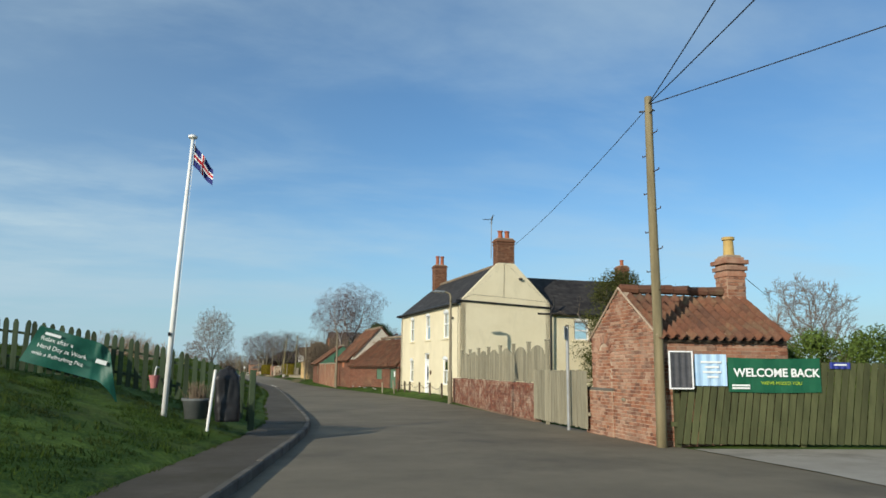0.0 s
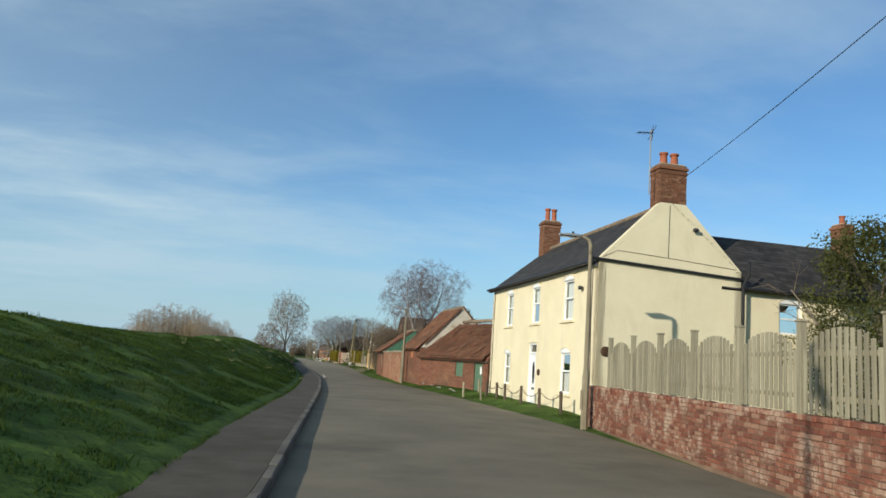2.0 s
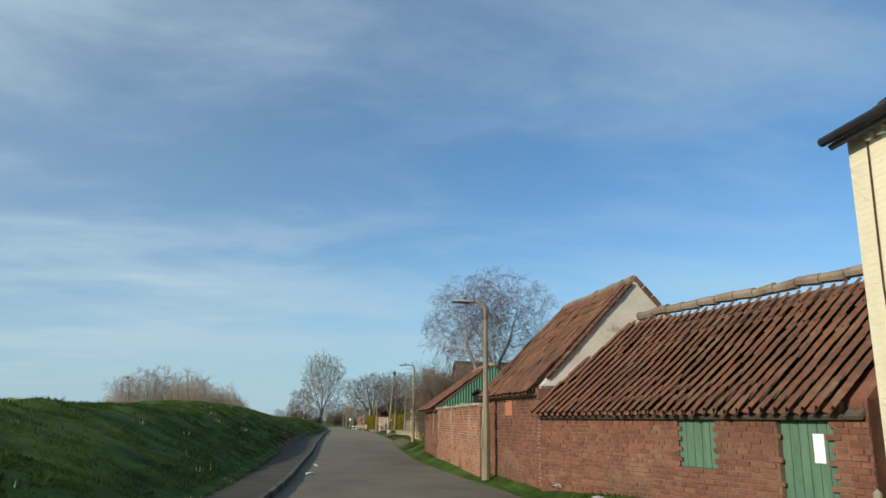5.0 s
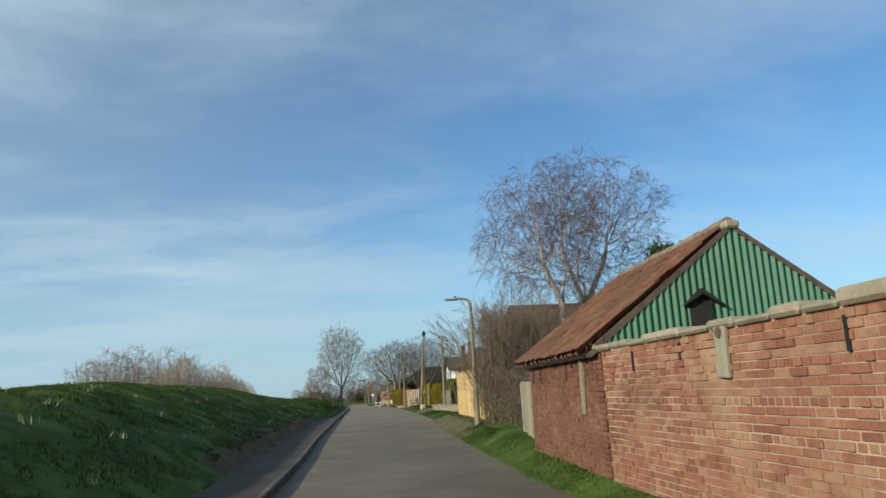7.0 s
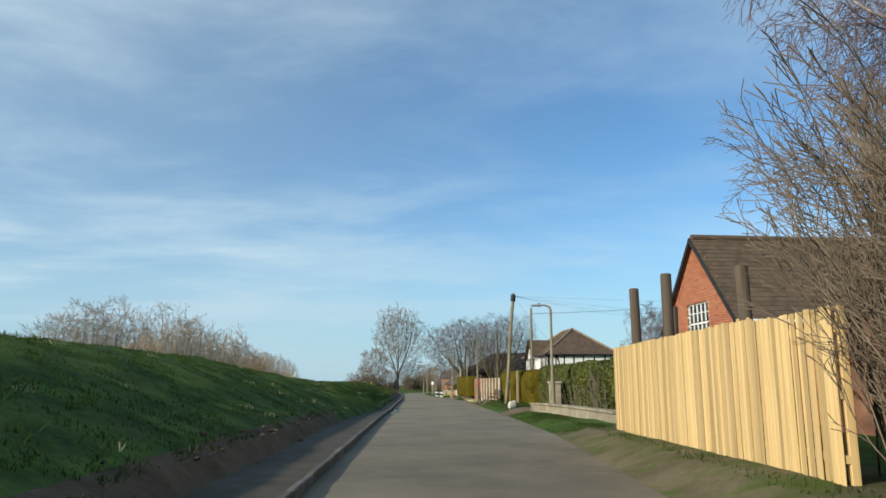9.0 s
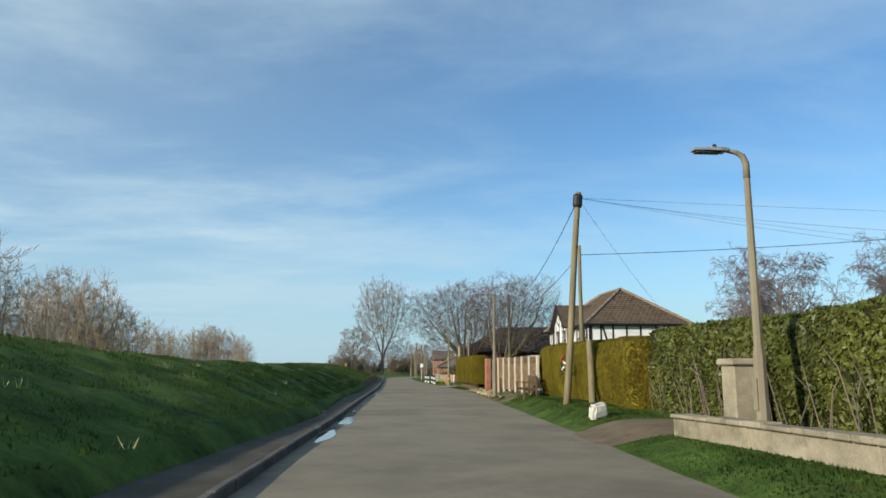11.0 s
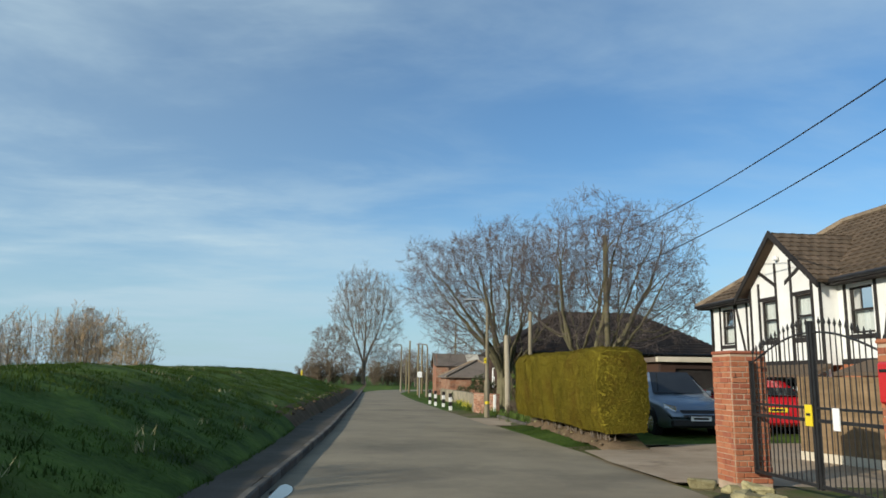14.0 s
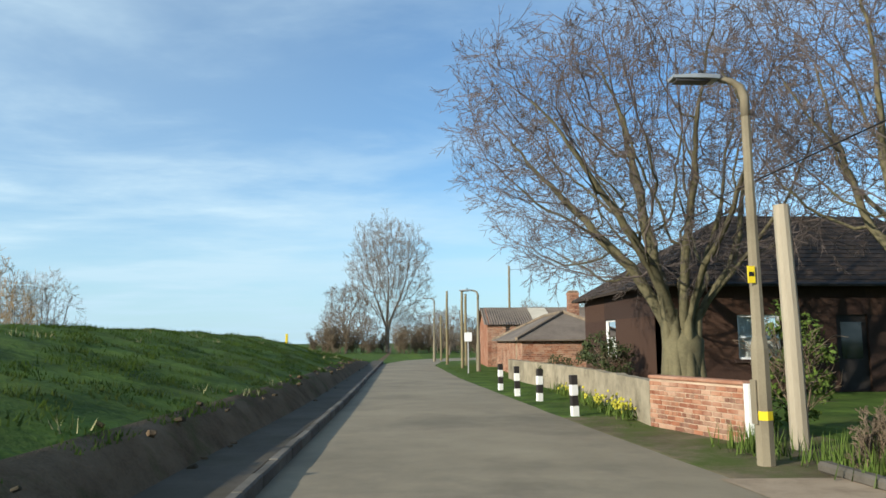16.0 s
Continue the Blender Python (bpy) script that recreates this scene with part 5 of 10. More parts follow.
panel_sign("notice_board", -0.03, 0.41, 1.16, 1.87, LENS, "empty dark notice board in a white frame", UPVC, y=-0.12)
bars = panel_sign("poster", 0.5, 1.16, 1.2, 1.84, BANNER_BLUE, "pale blue printed poster on the fence")
for k, (x0, x1) in enumerate(((0.62, 1.05), (0.7, 1.0), (0.66, 1.04), (0.74, 0.98))):
    part("text_bar", Build().box((x0, -0.082, 1.66 - k * 0.1), (x1, -0.078, 1.7 - k * 0.1)), INK_WHITE, bars, m=mfen)
ban = panel_sign("banner", 1.19, 3.12, 1.09, 1.78, BANNER_GREEN, "green vinyl banner reading WELCOME BACK", sag=-0.02)
lettering("WELCOME BACK", 0.232, INK_WHITE, ban, mfen @ pose(1.3, -0.084, 1.4, 90), bold=0.006)
lettering("WE'VE MISSED YOU", 0.098, INK_LIME, ban, mfen @ pose(1.86, -0.084, 1.235, 90))
for k in range(2):
    part("text_bar", Build().box((1.25, -0.085, 1.2 - k * 0.055), (1.62, -0.082, 1.235 - k * 0.055)), INK_WHITE, ban, m=mfen)
strip("yard", [(7.2, 1.0), (8.35, 5.0), (9.05, 8.6), (9.35, 11.9)], [(30.0, -8.0), (30.0, -3.0), (30.0, 2.0), (30.0, 5.6)], 0.015, 0.04, YARD, "pale worn concrete yard before the fence", "yard", 8)
sg = panel_sign("fence_sign", 3.34, 3.76, 1.57, 1.7, INK_BLUE, "small blue sign plate on the fence")
part("text_bar", Build().box((3.42, -0.085, 1.635), (3.68, -0.08, 1.665)), INK_WHITE, sg, m=mfen)

# telegraph pole at the corner of the outbuilding
def telegraph_pole(at, height, label, lean=(0, 0), r=(0.135, 0.095), mat=None, steps=True, top=None, group="telegraph poles"):
    t = thing("telegraph_pole", label, "pole", group=group)
    t.matrix_world = pose(*at, lean[0], lean[1], 0)
    n = 7
    part("shaft", Build().tube([(0.01 * math.sin(k), 0.01 * math.cos(k), -0.3 + (height + 0.3) * k / n) for k in range(n + 1)], [r[0] + (r[1] - r[0]) * k / n for k in range(n + 1)], 12), mat or POLE_WOOD, t, smooth=True)
    if steps:
        z, s = 2.6, 1
        while z < height - 0.6:
            part("step_iron", Build().tube([(0, s * 0.08, z), (0, s * 0.27, z), (0, s * 0.275, z + 0.04)], 0.011, 5), RUST, t)
            z, s = z + 0.42, -s
    if top:
        top(t, height)
    return t


def pole_fittings(t, h):
    for k, a in enumerate((20, 140, 260)):
        part("insulator", Build().tube([(0, 0, h - 0.25 - 0.07 * k), (0.2 * math.cos(radians(a)), 0.2 * math.sin(radians(a)), h - 0.25 - 0.07 * k)], 0.02, 6), METAL_BLACK, t)


telegraph_pole((9.0, 12.36, 0.08), 7.25, "tall weathered telegraph pole with step irons", (-2.4, 1.6), (0.108, 0.08), top=pole_fittings)

# close-boarded fence between outbuilding and wall, with the road-sign post in front
gate_f = thing("board_fence", "silvered close-boarded timber fence", "fence", (9.33, 15.68, 0.1), math.degrees(math.atan2(3.75, 0.45)))
_b = Build().box((-0.072, -0.012, 0), (0.072, 0.012, 1.38), c=0.004).mesh("board", WOOD_GREY)
for k in range(25):
    part("board", _b, None, gate_f, m=pose(0.08 + k * 0.15, random.gauss(0, 0.004), random.uniform(-0.02, 0.02), 0, random.gauss(0, 0.5), 0))
for z in (0.3, 1.1):
    part("rail", Build().box((0, 0.0, z), (3.75, 0.06, z + 0.08)).box((0.0, 0.01, z - 0.01), (0.01, 0.02, z)), WOOD_GREY, gate_f, m=pose(0, -0.075, 0))
sp = thing("sign_post", "grey steel post with a small sign seen edge-on", "sign post", (9.3, 16.55, 0.08))
part("post", Build().tube([(0, 0, -0.2), (0, 0, 2.5)], 0.04, 10), METAL_GREY, sp)
part("cap", Build().lathe([(0.045, 2.5), (0.045, 2.53), (0.0, 2.55)], 10), METAL_BLACK, sp)
part("sign_plate", Build().box((-0.2, 0.05, 2.18), (0.2, 0.065, 2.5), c=0.004), METAL_GREY, sp, "grey back of a sign plate", m=pose(0, 0, 0, 0, 0, 56))

# garden wall and arched fence
W0, W1 = Vector((9.8, 19.45, 0)), Vector((11.98, 32.0, 0))
wl = (W1 - W0).length
mw = frame_of(W1, W0 - W1)     # runs back towards the start, outside to the road
gw = thing("garden_wall", "low spalled red brick garden wall", "wall")
part("core", Build().box((0, 0, -0.1), (wl, 0.22, 1.02)), MORTAR_DARK, gw, "wall core", m=mw)
brick_wall(gw, mw @ pose(0, 0, 0.05), wl, 0.98, BRICK_WALL, near=(5.0, 12.8, 0.0, 1.0), jitter=0.009)
brick_wall(gw, mw @ pose(wl, 0, 0.05, 0, 0, 90), 0.22, 0.98, BRICK_WALL, joined="end_bricks")
b = Build()
x = 0.0
while x < wl - 0.05:
    l = min(0.11, wl - x)
    b.box((x + 0.005, -0.02 + random.gauss(0, 0.006), 1.02), (x + l - 0.005, 0.24, 1.095 + random.gauss(0, 0.006)), c=0.012)
    x += l
tagged(part("coping", b, BRICK_WALL, gw, "brick-on-edge coping", m=mw), kind="stuff")
af = thing("arched_fence", "weathered fence of arched slatted panels between square posts", "fence")
ps = [-0.95, 0.85, 2.6, 4.35, 6.1, 7.78, 9.46, 11.18]
ml = frame_of(W0, W1 - W0) @ pose(0, -0.11, 0)
for s in ps:
    p = part("post", Build().box((s - 0.05, -0.05, 0.9 if s > 0 else -0.1), (s + 0.05, 0.05, 2.3), c=0.006), WOOD_GREY, af, m=ml)
    part("post_cap", Build().box((s - 0.065, -0.065, 2.3), (s + 0.065, 0.065, 2.335), c=0.01), WOOD_GREY, p)
for s0, s1 in zip(ps, ps[1:]):
    n = 13
    w = (s1 - s0 - 0.12) / n
    for k in range(n):
        u = (k + 0.5) / n
        zt = 1.76 + 0.44 * math.sqrt(max(0, 1 - (2 * u - 1) ** 2 * 0.98))
        z0 = 1.12 + random.uniform(-0.01, 0.01)
        x = s0 + 0.06 + (k + 0.5) * w
        part("slat", Build().box((x - w * 0.31, 0.012, z0), (x + w * 0.31, 0.03, zt), c=0.003), WOOD_GREY, af, m=ml)
    for z in (1.3, 1.85):
        part("rail", Build().box((s0 + 0.05, -0.02, z), (s1 - 0.05, 0.01, z + 0.06)), WOOD_GREY, af, m=ml)

# picket fence on the bank, with its torn banner
pf = thing("picket_fence", "dark green pointed picket fence climbing the bank", "fence")
fx = lambda u: 1.42 - 7.0 * u
fz = lambda u: 0.4 + 1.62 * u + 0.15 * math.sin(u * 5)
for k in range(46):
    u = k / 45
    x, z = fx(u), fz(u)
    hgt = 0.95 if k else 1.0
    b = Build().prism([(-0.047, 0, 0), (0.047, 0, 0), (0.047, 0, hgt - 0.07), (0.02, 0, hgt), (-0.02, 0, hgt), (-0.047, 0, hgt - 0.07)], (0, 0.02, 0))
    part("picket", b, WOOD_GREEN, pf, m=pose(x, 15.78 + 0.1 * math.sin(u * 4), z - 0.02, 0, random.gauss(0, 1.5), 0))
for dz in (0.22, 0.68):
    part("rail", Build().tube([(fx(u), 15.83 + 0.1 * math.sin(u * 4), fz(u) + dz) for u in np.linspace(0, 1, 12)], 0.035, 4), WOOD_GREEN, pf)
part("end_post", Build().box((1.42, 15.7, 0.2), (1.54, 15.86, 1.42), c=0.01), WOOD_GREEN, pf)

bn = thing("torn_banner", "dark green printed banner hanging torn on the pickets", "banner")
n, r = 26, 10
v = []
for k in range(n + 1):
    u = k / n
    for j in range(r + 1):
        w = j / r
        x = -2.5 + 1.25 * u - 0.3 * (1 - u) * w
        zt, zb = 2.22 - 0.36 * u, 1.56 - 0.42 * u
        y = 15.62 + 0.03 * math.sin(u * 9 + w * 3)
        z = zt + (zb - zt) * w
        if u > 0.82:
            q = (u - 0.82) / 0.18
            x += 0.2 * q * w
            z -= 0.42 * q * q * (0.3 + w * 0.7)
            y -= 0.06 * math.sin(q * 6 + w * 5)
        v.append((x, y, z))
part("sheet", Build().add(v, [(k * (r + 1) + j, k * (r + 1) + j + 1, (k + 1) * (r + 1) + j + 1, (k + 1) * (r + 1) + j) for k in range(n) for j in range(r)]), BANNER_DARK, bn, smooth=True)
_mt = lambda u, w: pose(-2.5 + 1.25 * u - 0.3 * (1 - u) * w, 15.555, 2.22 - 0.36 * u + (1.56 - 0.42 * u - 2.22 + 0.36 * u) * w, 90, 0, 0) @ pose(0, 0, 0, 0, 0, -15.5)
lettering("Relax after a", 0.115, INK_WHITE, bn, _mt(0.1, 0.34))
lettering("Hard Day at Work", 0.115, INK_WHITE, bn, _mt(0.1, 0.54))
lettering("with a Refreshing Pint", 0.105, INK_WHITE, bn, _mt(0.08, 0.74))
part("text_bar", Build().box((0, -0.02, 0), (0.28, 0.03, 0.004)), INK_WHITE, bn, m=_mt(0.12, 0.16))
part("emblem_bar", Build().box((0, -0.035, 0), (0.2, 0.045, 0.004)), INK_WHITE, bn, "white emblem block", m=_mt(0.83, 0.5))

# flagpole and flag
fp = thing("flagpole", "tall white flagpole with a small limp flag", "flagpole", (-0.2, 15.05, 0.5))
part("pole", Build().tube([(0, 0, -0.2), (0.08, 0, 2.7), (0.19, 0, 5.5)], [0.055, 0.05, 0.03], 12), WHITE_PAINT, fp, smooth=True)
part("truck", Build().lathe([(0.03, 5.5), (0.09, 5.53), (0.09, 5.57), (0.03, 5.6)], 14), WHITE_PAINT, fp, "white disc at the top", m=pose(0.19, 0, 0))
part("cleat", Build().box((-0.02, -0.1, 1.55), (0.03, -0.03, 1.62), c=0.008), METAL_BLACK, fp)
part("halyard", Build().tube([(0.1, -0.07, 1.4), (0.24, -0.05, 5.45)], 0.006, 4), WHITE_PAINT, fp)


def flag_cloth(bands):
    b = Build()
    for u0, u1, w0, w1 in bands:
        v = []
        for i in range(5):
            for j in range(5):
                u, w = u0 + (u1 - u0) * i / 4, w0 + (w1 - w0) * j / 4
                x = 0.22 + 0.4 * u
                z = 5.42 - 0.5 * u - 0.44 * w + 0.08 * u * w
                y = 0.06 * math.sin(u * 9 + w * 2) * (0.3 + u)
                v.append((x, y, z))
        b.add(v, [(i * 5 + j, i * 5 + j + 1, i * 5 + 6 + j, i * 5 + 5 + j) for i in range(4) for j in range(4)])
    return b


fl = part("flag", flag_cloth([(0, 0.4, 0, 0.34), (0.56, 1, 0, 0.34), (0, 0.4, 0.66, 1), (0.56, 1, 0.66, 1)]), FLAG_BLUE, fp, "folded flag in red, white and blue", smooth=True)
part("flag_cross", flag_cloth([(0, 1, 0.42, 0.58), (0.45, 0.53, 0, 0.42), (0.45, 0.53, 0.58, 1)]), FLAG_RED, fl, smooth=True)
part("flag_border", flag_cloth([(0, 1, 0.34, 0.42), (0, 1, 0.58, 0.66), (0.4, 0.45, 0, 0.34), (0.53, 0.56, 0, 0.34), (0.4, 0.45, 0.66, 1), (0.53, 0.56, 0.66, 1)]), WHITE_PAINT, fl, smooth=True)

# tub, wheelie bin in a sack, white stick, hanging pot
tub = thing("planter_tub", "round grey plastic planter with a dried shrub", "planter", (0.38, 15.0, 0.5))
part("pot", Build().lathe([(0.2, 0), (0.25, 0.32), (0.28, 0.33), (0.28, 0.38), (0.25, 0.38), (0.24, 0.3)], 18), surface("grey_plastic", (0.08, 0.09, 0.09), (0.14, 0.15, 0.15), 3, 30, 0.6, 0.1), tub, smooth=True)
part("soil", Build().lathe([(0.24, 0.3), (0.2, 0.33), (0.0, 0.34)], 16), SOIL, tub)
b = Build()
for k in range(160):
    a, q = random.uniform(0, 6.28), random.uniform(0, 0.2)
    p0 = Vector((q * math.cos(a), q * math.sin(a), 0.32))
    p1 = p0 + Vector((random.gauss(0, 0.08), random.gauss(0, 0.08), random.uniform(0.15, 0.4)))
    b.tube([p0, p1], [0.006, 0.003], 3, caps=False)
tagged(part("dry_growth", b, TWIG_BROWN, tub, "brown dry stems"), kind="stuff")
bag = thing("bin_bag", "bulging black refuse sack tied on a stake", "bin bag", (0.95, 14.85, 0.45))
v, f = [], []
for i in range(21):
    for j in range(32):
        u, a = i / 20, 2 * math.pi * j / 32
        r = 0.22 * (1 - max(0, u - 0.86) * 3.2) / max(abs(math.cos(a)), abs(math.sin(a))) ** 0.75
        r *= 1 + 0.16 * noise.noise((2.5 * math.cos(a), 2.5 * math.sin(a), 3 * u)) + 0.1 * noise.noise((7 * math.cos(a), 7 * math.sin(a), 9 * u))
        v.append((r * math.cos(a) - 0.05 * u * u, 0.9 * r * math.sin(a), 0.98 * u))
for i in range(20):
    for j in range(32):
        f.append((i * 32 + j, i * 32 + (j + 1) % 32, (i + 1) * 32 + (j + 1) % 32, (i + 1) * 32 + j))
part("sack", Build().add(v, f + [tuple(range(31, -1, -1)), tuple(range(20 * 32, 21 * 32))]), BLACK_PLASTIC, bag, smooth=True)
part("knot", Build().tube([(-0.1, 0, 0.95), (-0.02, -0.05, 1.02), (0.12, -0.06, 0.96)], [0.05, 0.035, 0.02], 6), BLACK_PLASTIC, bag)
solo("marker_stick", Build().tube([(0, 0, -0.2), (0.09, 0, 0.92)], 0.028, 8), WHITE_PAINT, "leaning white painted marker stick", "stick", m=pose(0.58, 14.5, 0.5))
hp = thing("hanging_pot", "small pink pot hung on the pickets", "pot", (-0.42, 15.66, 1.05))
part("pot", Build().lathe([(0.06, 0), (0.1, 0.22), (0.11, 0.22), (0.11, 0.25), (0.09, 0.25)], 12), surface("dusty_pink_plastic", (0.3, 0.1, 0.1), (0.42, 0.17, 0.16), 4, 30, 0.6, 0.1), hp)
part("hook", Build().tube([(0, 0, 0.25), (0.02, 0.05, 0.42), (0.06, 0.12, 0.4)], 0.012, 5), WHITE_PAINT, hp)


# ---- street lamps ----
def street_lamp(at, height, label, yaw=0.0, plate=False):
    lm = pose(0.16, 0, 0)
    t = thing("street_lamp", label, "street lamp", at, yaw, group="street lamps along the lane")
    b = Build()
    prof = [(0.105, -0.3), (0.1, 1.3), (0.075, 1.45), (0.055, height - 0.75), (0.052, height - 0.3)]
    b.lathe(prof, 8)
    part("column", b, CONCRETE, t, "tapered concrete column")
    pts = [(0, 0, height - 0.32), (0, 0, height - 0.08), (-0.05, 0, height + 0.05), (-0.15, 0, height + 0.11), (-0.36, 0, height + 0.15)]
    part("bracket", Build().tube(pts, [0.058, 0.056, 0.05, 0.042, 0.034], 8), CONCRETE, t, "short curved bracket arm", smooth=True)
    hd = part("lantern", Build().prism([(-0.5, -0.11, height + 0.11), (-0.62, -0.13, height + 0.11), (-1.06, -0.09, height + 0.12), (-1.06, 0.09, height + 0.12), (-0.62, 0.13, height + 0.11), (-0.5, 0.11, height + 0.11)], (0, 0, 0.035)).prism([(-0.48, -0.06, height + 0.145), (-0.75, -0.08, height + 0.145), (-0.95, -0.04, height + 0.145), (-0.95, 0.04, height + 0.145), (-0.75, 0.08, height + 0.145), (-0.48, 0.06, height + 0.145)], (0.02, 0, 0.035)), METAL_GREY, t, "flat grey lantern", m=lm)
    part("lens", Build().box((-1.02, -0.08, height + 0.085), (-0.6, 0.08, height + 0.108), c=0.008), LENS, hd, "dark lantern glass")
    part("photocell", Build().lathe([(0.035, 0), (0.035, 0.05), (0.02, 0.07)], 8), METAL_BLACK, hd, "small photocell", m=pose(-0.68, 0, height + 0.175))
    part("cover", Build().box((-0.112, -0.06, 0.45), (-0.09, 0.06, 0.95), c=0.006), CONCRETE, t, "access cover")
    if plate:
        part("number_plate", Build().box((-0.13, -0.012, 2.05), (-0.04, 0.0, 2.25), c=0.003), YELLOW_PLATE, t, "small yellow plate", m=pose(0, -0.075, 0))
        part("text_bar", Build().box((-0.115, -0.016, 2.13), (-0.055, -0.012, 2.18)), INK_BLACK, t, m=pose(0, -0.075, 0))
        part("yellow_band", Build().lathe([(0.106, 0.5), (0.106, 0.6)], 8), YELLOW_PLATE, t)
    return t


_ll = "concrete street lamp with a short arm and flat lantern"
street_lamp((11.62, 31.4, 0.03), 4.84, _ll)
street_lamp((11.55, 56.6, 0.36), 3.98, _ll)


# ---- barns ----
def gabled_barn(name, label, A, B, depth, eave, ridge, mat, tile, z0=0.0, holes=(), near=None, singles=0, gable_mat=None, sag=0.06, back=True, joined_gable=True):
    """A barn whose front runs from A (near end) to B (far end); local x runs from B back to A, y goes in behind the front."""
    A, B = Vector((*A, 0)), Vector((*B, 0))
    L = (B - A).length
    m = frame_of(B, A - B)
    t = thing(name, label, "barn")
    part("front_wall", wall_mesh(L, eave, 0.3, holes, None, -0.2), MORTAR_DARK, t, "old brick front wall", m=m)
    brick_wall(t, m @ pose(0, 0, z0), L, eave - z0, mat, holes=[(h[0], h[1], h[2] - z0, h[3] - z0) for h in holes], near=near, jitter=0.007)
    gable = [(0, 0, -0.2), (depth, 0, -0.2), (depth, 0, eave), (depth / 2, 0, ridge), (0, 0, eave)]
    part("gable_wall", Build().prism(gable, (0, 0.3, 0)), gable_mat or mat, t, "near gable wall", m=m @ pose(L, 0, 0, 0, 0, 90))
    part("gable_wall", Build().prism(gable, (0, 0.3, 0)), mat, t, m=m @ pose(0, depth, 0, 0, 0, -90))
    part("back_wall", Build().box((0, depth - 0.3, -0.2), (L, depth, eave)), mat, t, m=m)
    up = math.hypot(depth / 2, ridge - eave)
    for a, b2, c, s in (((0, -0.22, eave - 0.12), (L, -0.22, eave - 0.12), (0, depth / 2, ridge), singles), ((L, depth + 0.22, eave - 0.12), (0, depth + 0.22, eave - 0.12), (L, depth / 2, ridge), 0)):
        mm = m @ slope_frame(a, b2, c)
        part("roof_deck", Build().box((0.03, 0.03, -0.08 - sag), (L - 0.03, up + 0.2, -0.03 - sag)), POLE_DARK, t, "roof boarding", m=mm)
        pantiles(t, mm @ pose(0, 0, 0.02), L, up + 0.24, tile, s, sag=sag)
    b = Build()
    n = int(L / 0.45)
    for k in range(n):
        b.tube([(L * k / n, depth / 2, ridge + 0.05 + random.gauss(0, 0.012)), (L * (k + 1) / n - 0.01, depth / 2, ridge + 0.045 + random.gauss(0, 0.012))], [0.085, 0.1], 8)
    tagged(part("ridge_tiles", b, RIDGE_TILE, t, "worn half-round ridge tiles", m=m), kind="stuff")
    b = Build()
    for k in range(int(L / 0.22)):
        b.box((k * 0.22 + 0.02, -0.08 + random.gauss(0, 0.012), eave - 0.16), (k * 0.22 + 0.13, 0.0, eave - 0.03 + random.gauss(0, 0.01)), c=0.01)
    tagged(part("eaves_course", b, mat, t, "projecting dentil bricks below the eave", m=m), kind="stuff")
    return t, m, L


_LA, _LB = (13.5, 45.9), (11.9, 53.2)
_ll2 = (Vector(_LA) - Vector(_LB)).length
_door = (_ll2 - 1.35, _ll2 - 0.5, 0.15, 1.62)
_shut = (_ll2 - 3.3, _ll2 - 2.45, 0.82, 1.66)
t, m, L = gabled_barn("low_barn", "low brick outbuilding with a sagging pantile roof", _LA, _LB, 4.6, 1.76, 3.72, BRICK_BARN, PANTILE, 0.0, [_door, _shut], near=(0.0, _ll2, 0.3, 1.6), singles=300, sag=0.1)
d = part("door", Build().box((0, 0, 0), (0.85, 0.05, 1.47)), GREEN_DOOR, t, "faded green plank door", m=m @ pose(_door[0], 0.08, _door[2]))
for k in range(6):
    part("plank", Build().box((0.01 + k * 0.14, -0.018, 0.01), (0.14 + k * 0.14, -0.002, 1.46), c=0.004), GREEN_DOOR, d)
part("notice", Build().box((0.5, -0.026, 0.85), (0.66, -0.02, 1.2)), UPVC, d, "small white notice")
s = part("shutter", Build().box((0, 0, 0), (0.85, 0.05, 0.84)), GREEN_DOOR, t, "faded green shutter", m=m @ pose(_shut[0], 0.05, _shut[2]))
for k in range(5):
    part("plank", Build().box((0.01 + k * 0.168, -0.018, 0.01), (0.165 + k * 0.168, -0.002, 0.83), c=0.004), GREEN_DOOR, s)
_BA, _BB = (11.95, 53.22), (11.86, 57.65)
t, m, L = gabled_barn("barn", "tall old brick barn with rendered gable and pantiles", _BA, _BB, 4.4, 2.2, 4.52, BRICK_BARN, PANTILE, 0.05, near=(0.0, 4.43, 0.3, 2.1), singles=300, gable_mat=RENDER_GREY, sag=0.08)
# raking coping on the rendered gable, patched stone at its foot, and a drainpipe beside the lamp
mg = m @ pose(L, 0, 0, 0, 0, 90)
part("gable_kneeler", Build().box((-0.12, -0.05, 1.9), (0.16, 0.0, 2.14), c=0.05), BRICK_BARN, t, "broken brick kneeler", m=mg)
for u0, u1, o in ((0.02, 0.48, 0.2), (0.5, 0.98, 0.2)):
    b = Build()
    for k in range(11):
        a0 = u0 + (u1 - u0) * k / 11
        a1 = u0 + (u1 - u0) * (k + 1) / 11 - 0.004
        zz = lambda a: 2.2 + 2.32 * (1 - abs(2 * a - 1)) + 0.07
        b.tube([(4.4 * a0, -0.05 + random.gauss(0, 0.01), zz(a0)), (4.4 * a1, -0.05, zz(a1))], 0.045, 6)
    part("verge_tiles", b, PANTILE, t, "broken verge tiles", m=mg)
part("render_patch", Build().prism([(0.5, -0.035, 1.75), (0.95, -0.035, 2.05), (2.3, -0.035, 3.4), (2.1, -0.035, 3.6), (0.75, -0.035, 2.35)], (0, 0.03, 0)), STONE_CAP, t, "mortar fillet above the lower roof", m=mg)
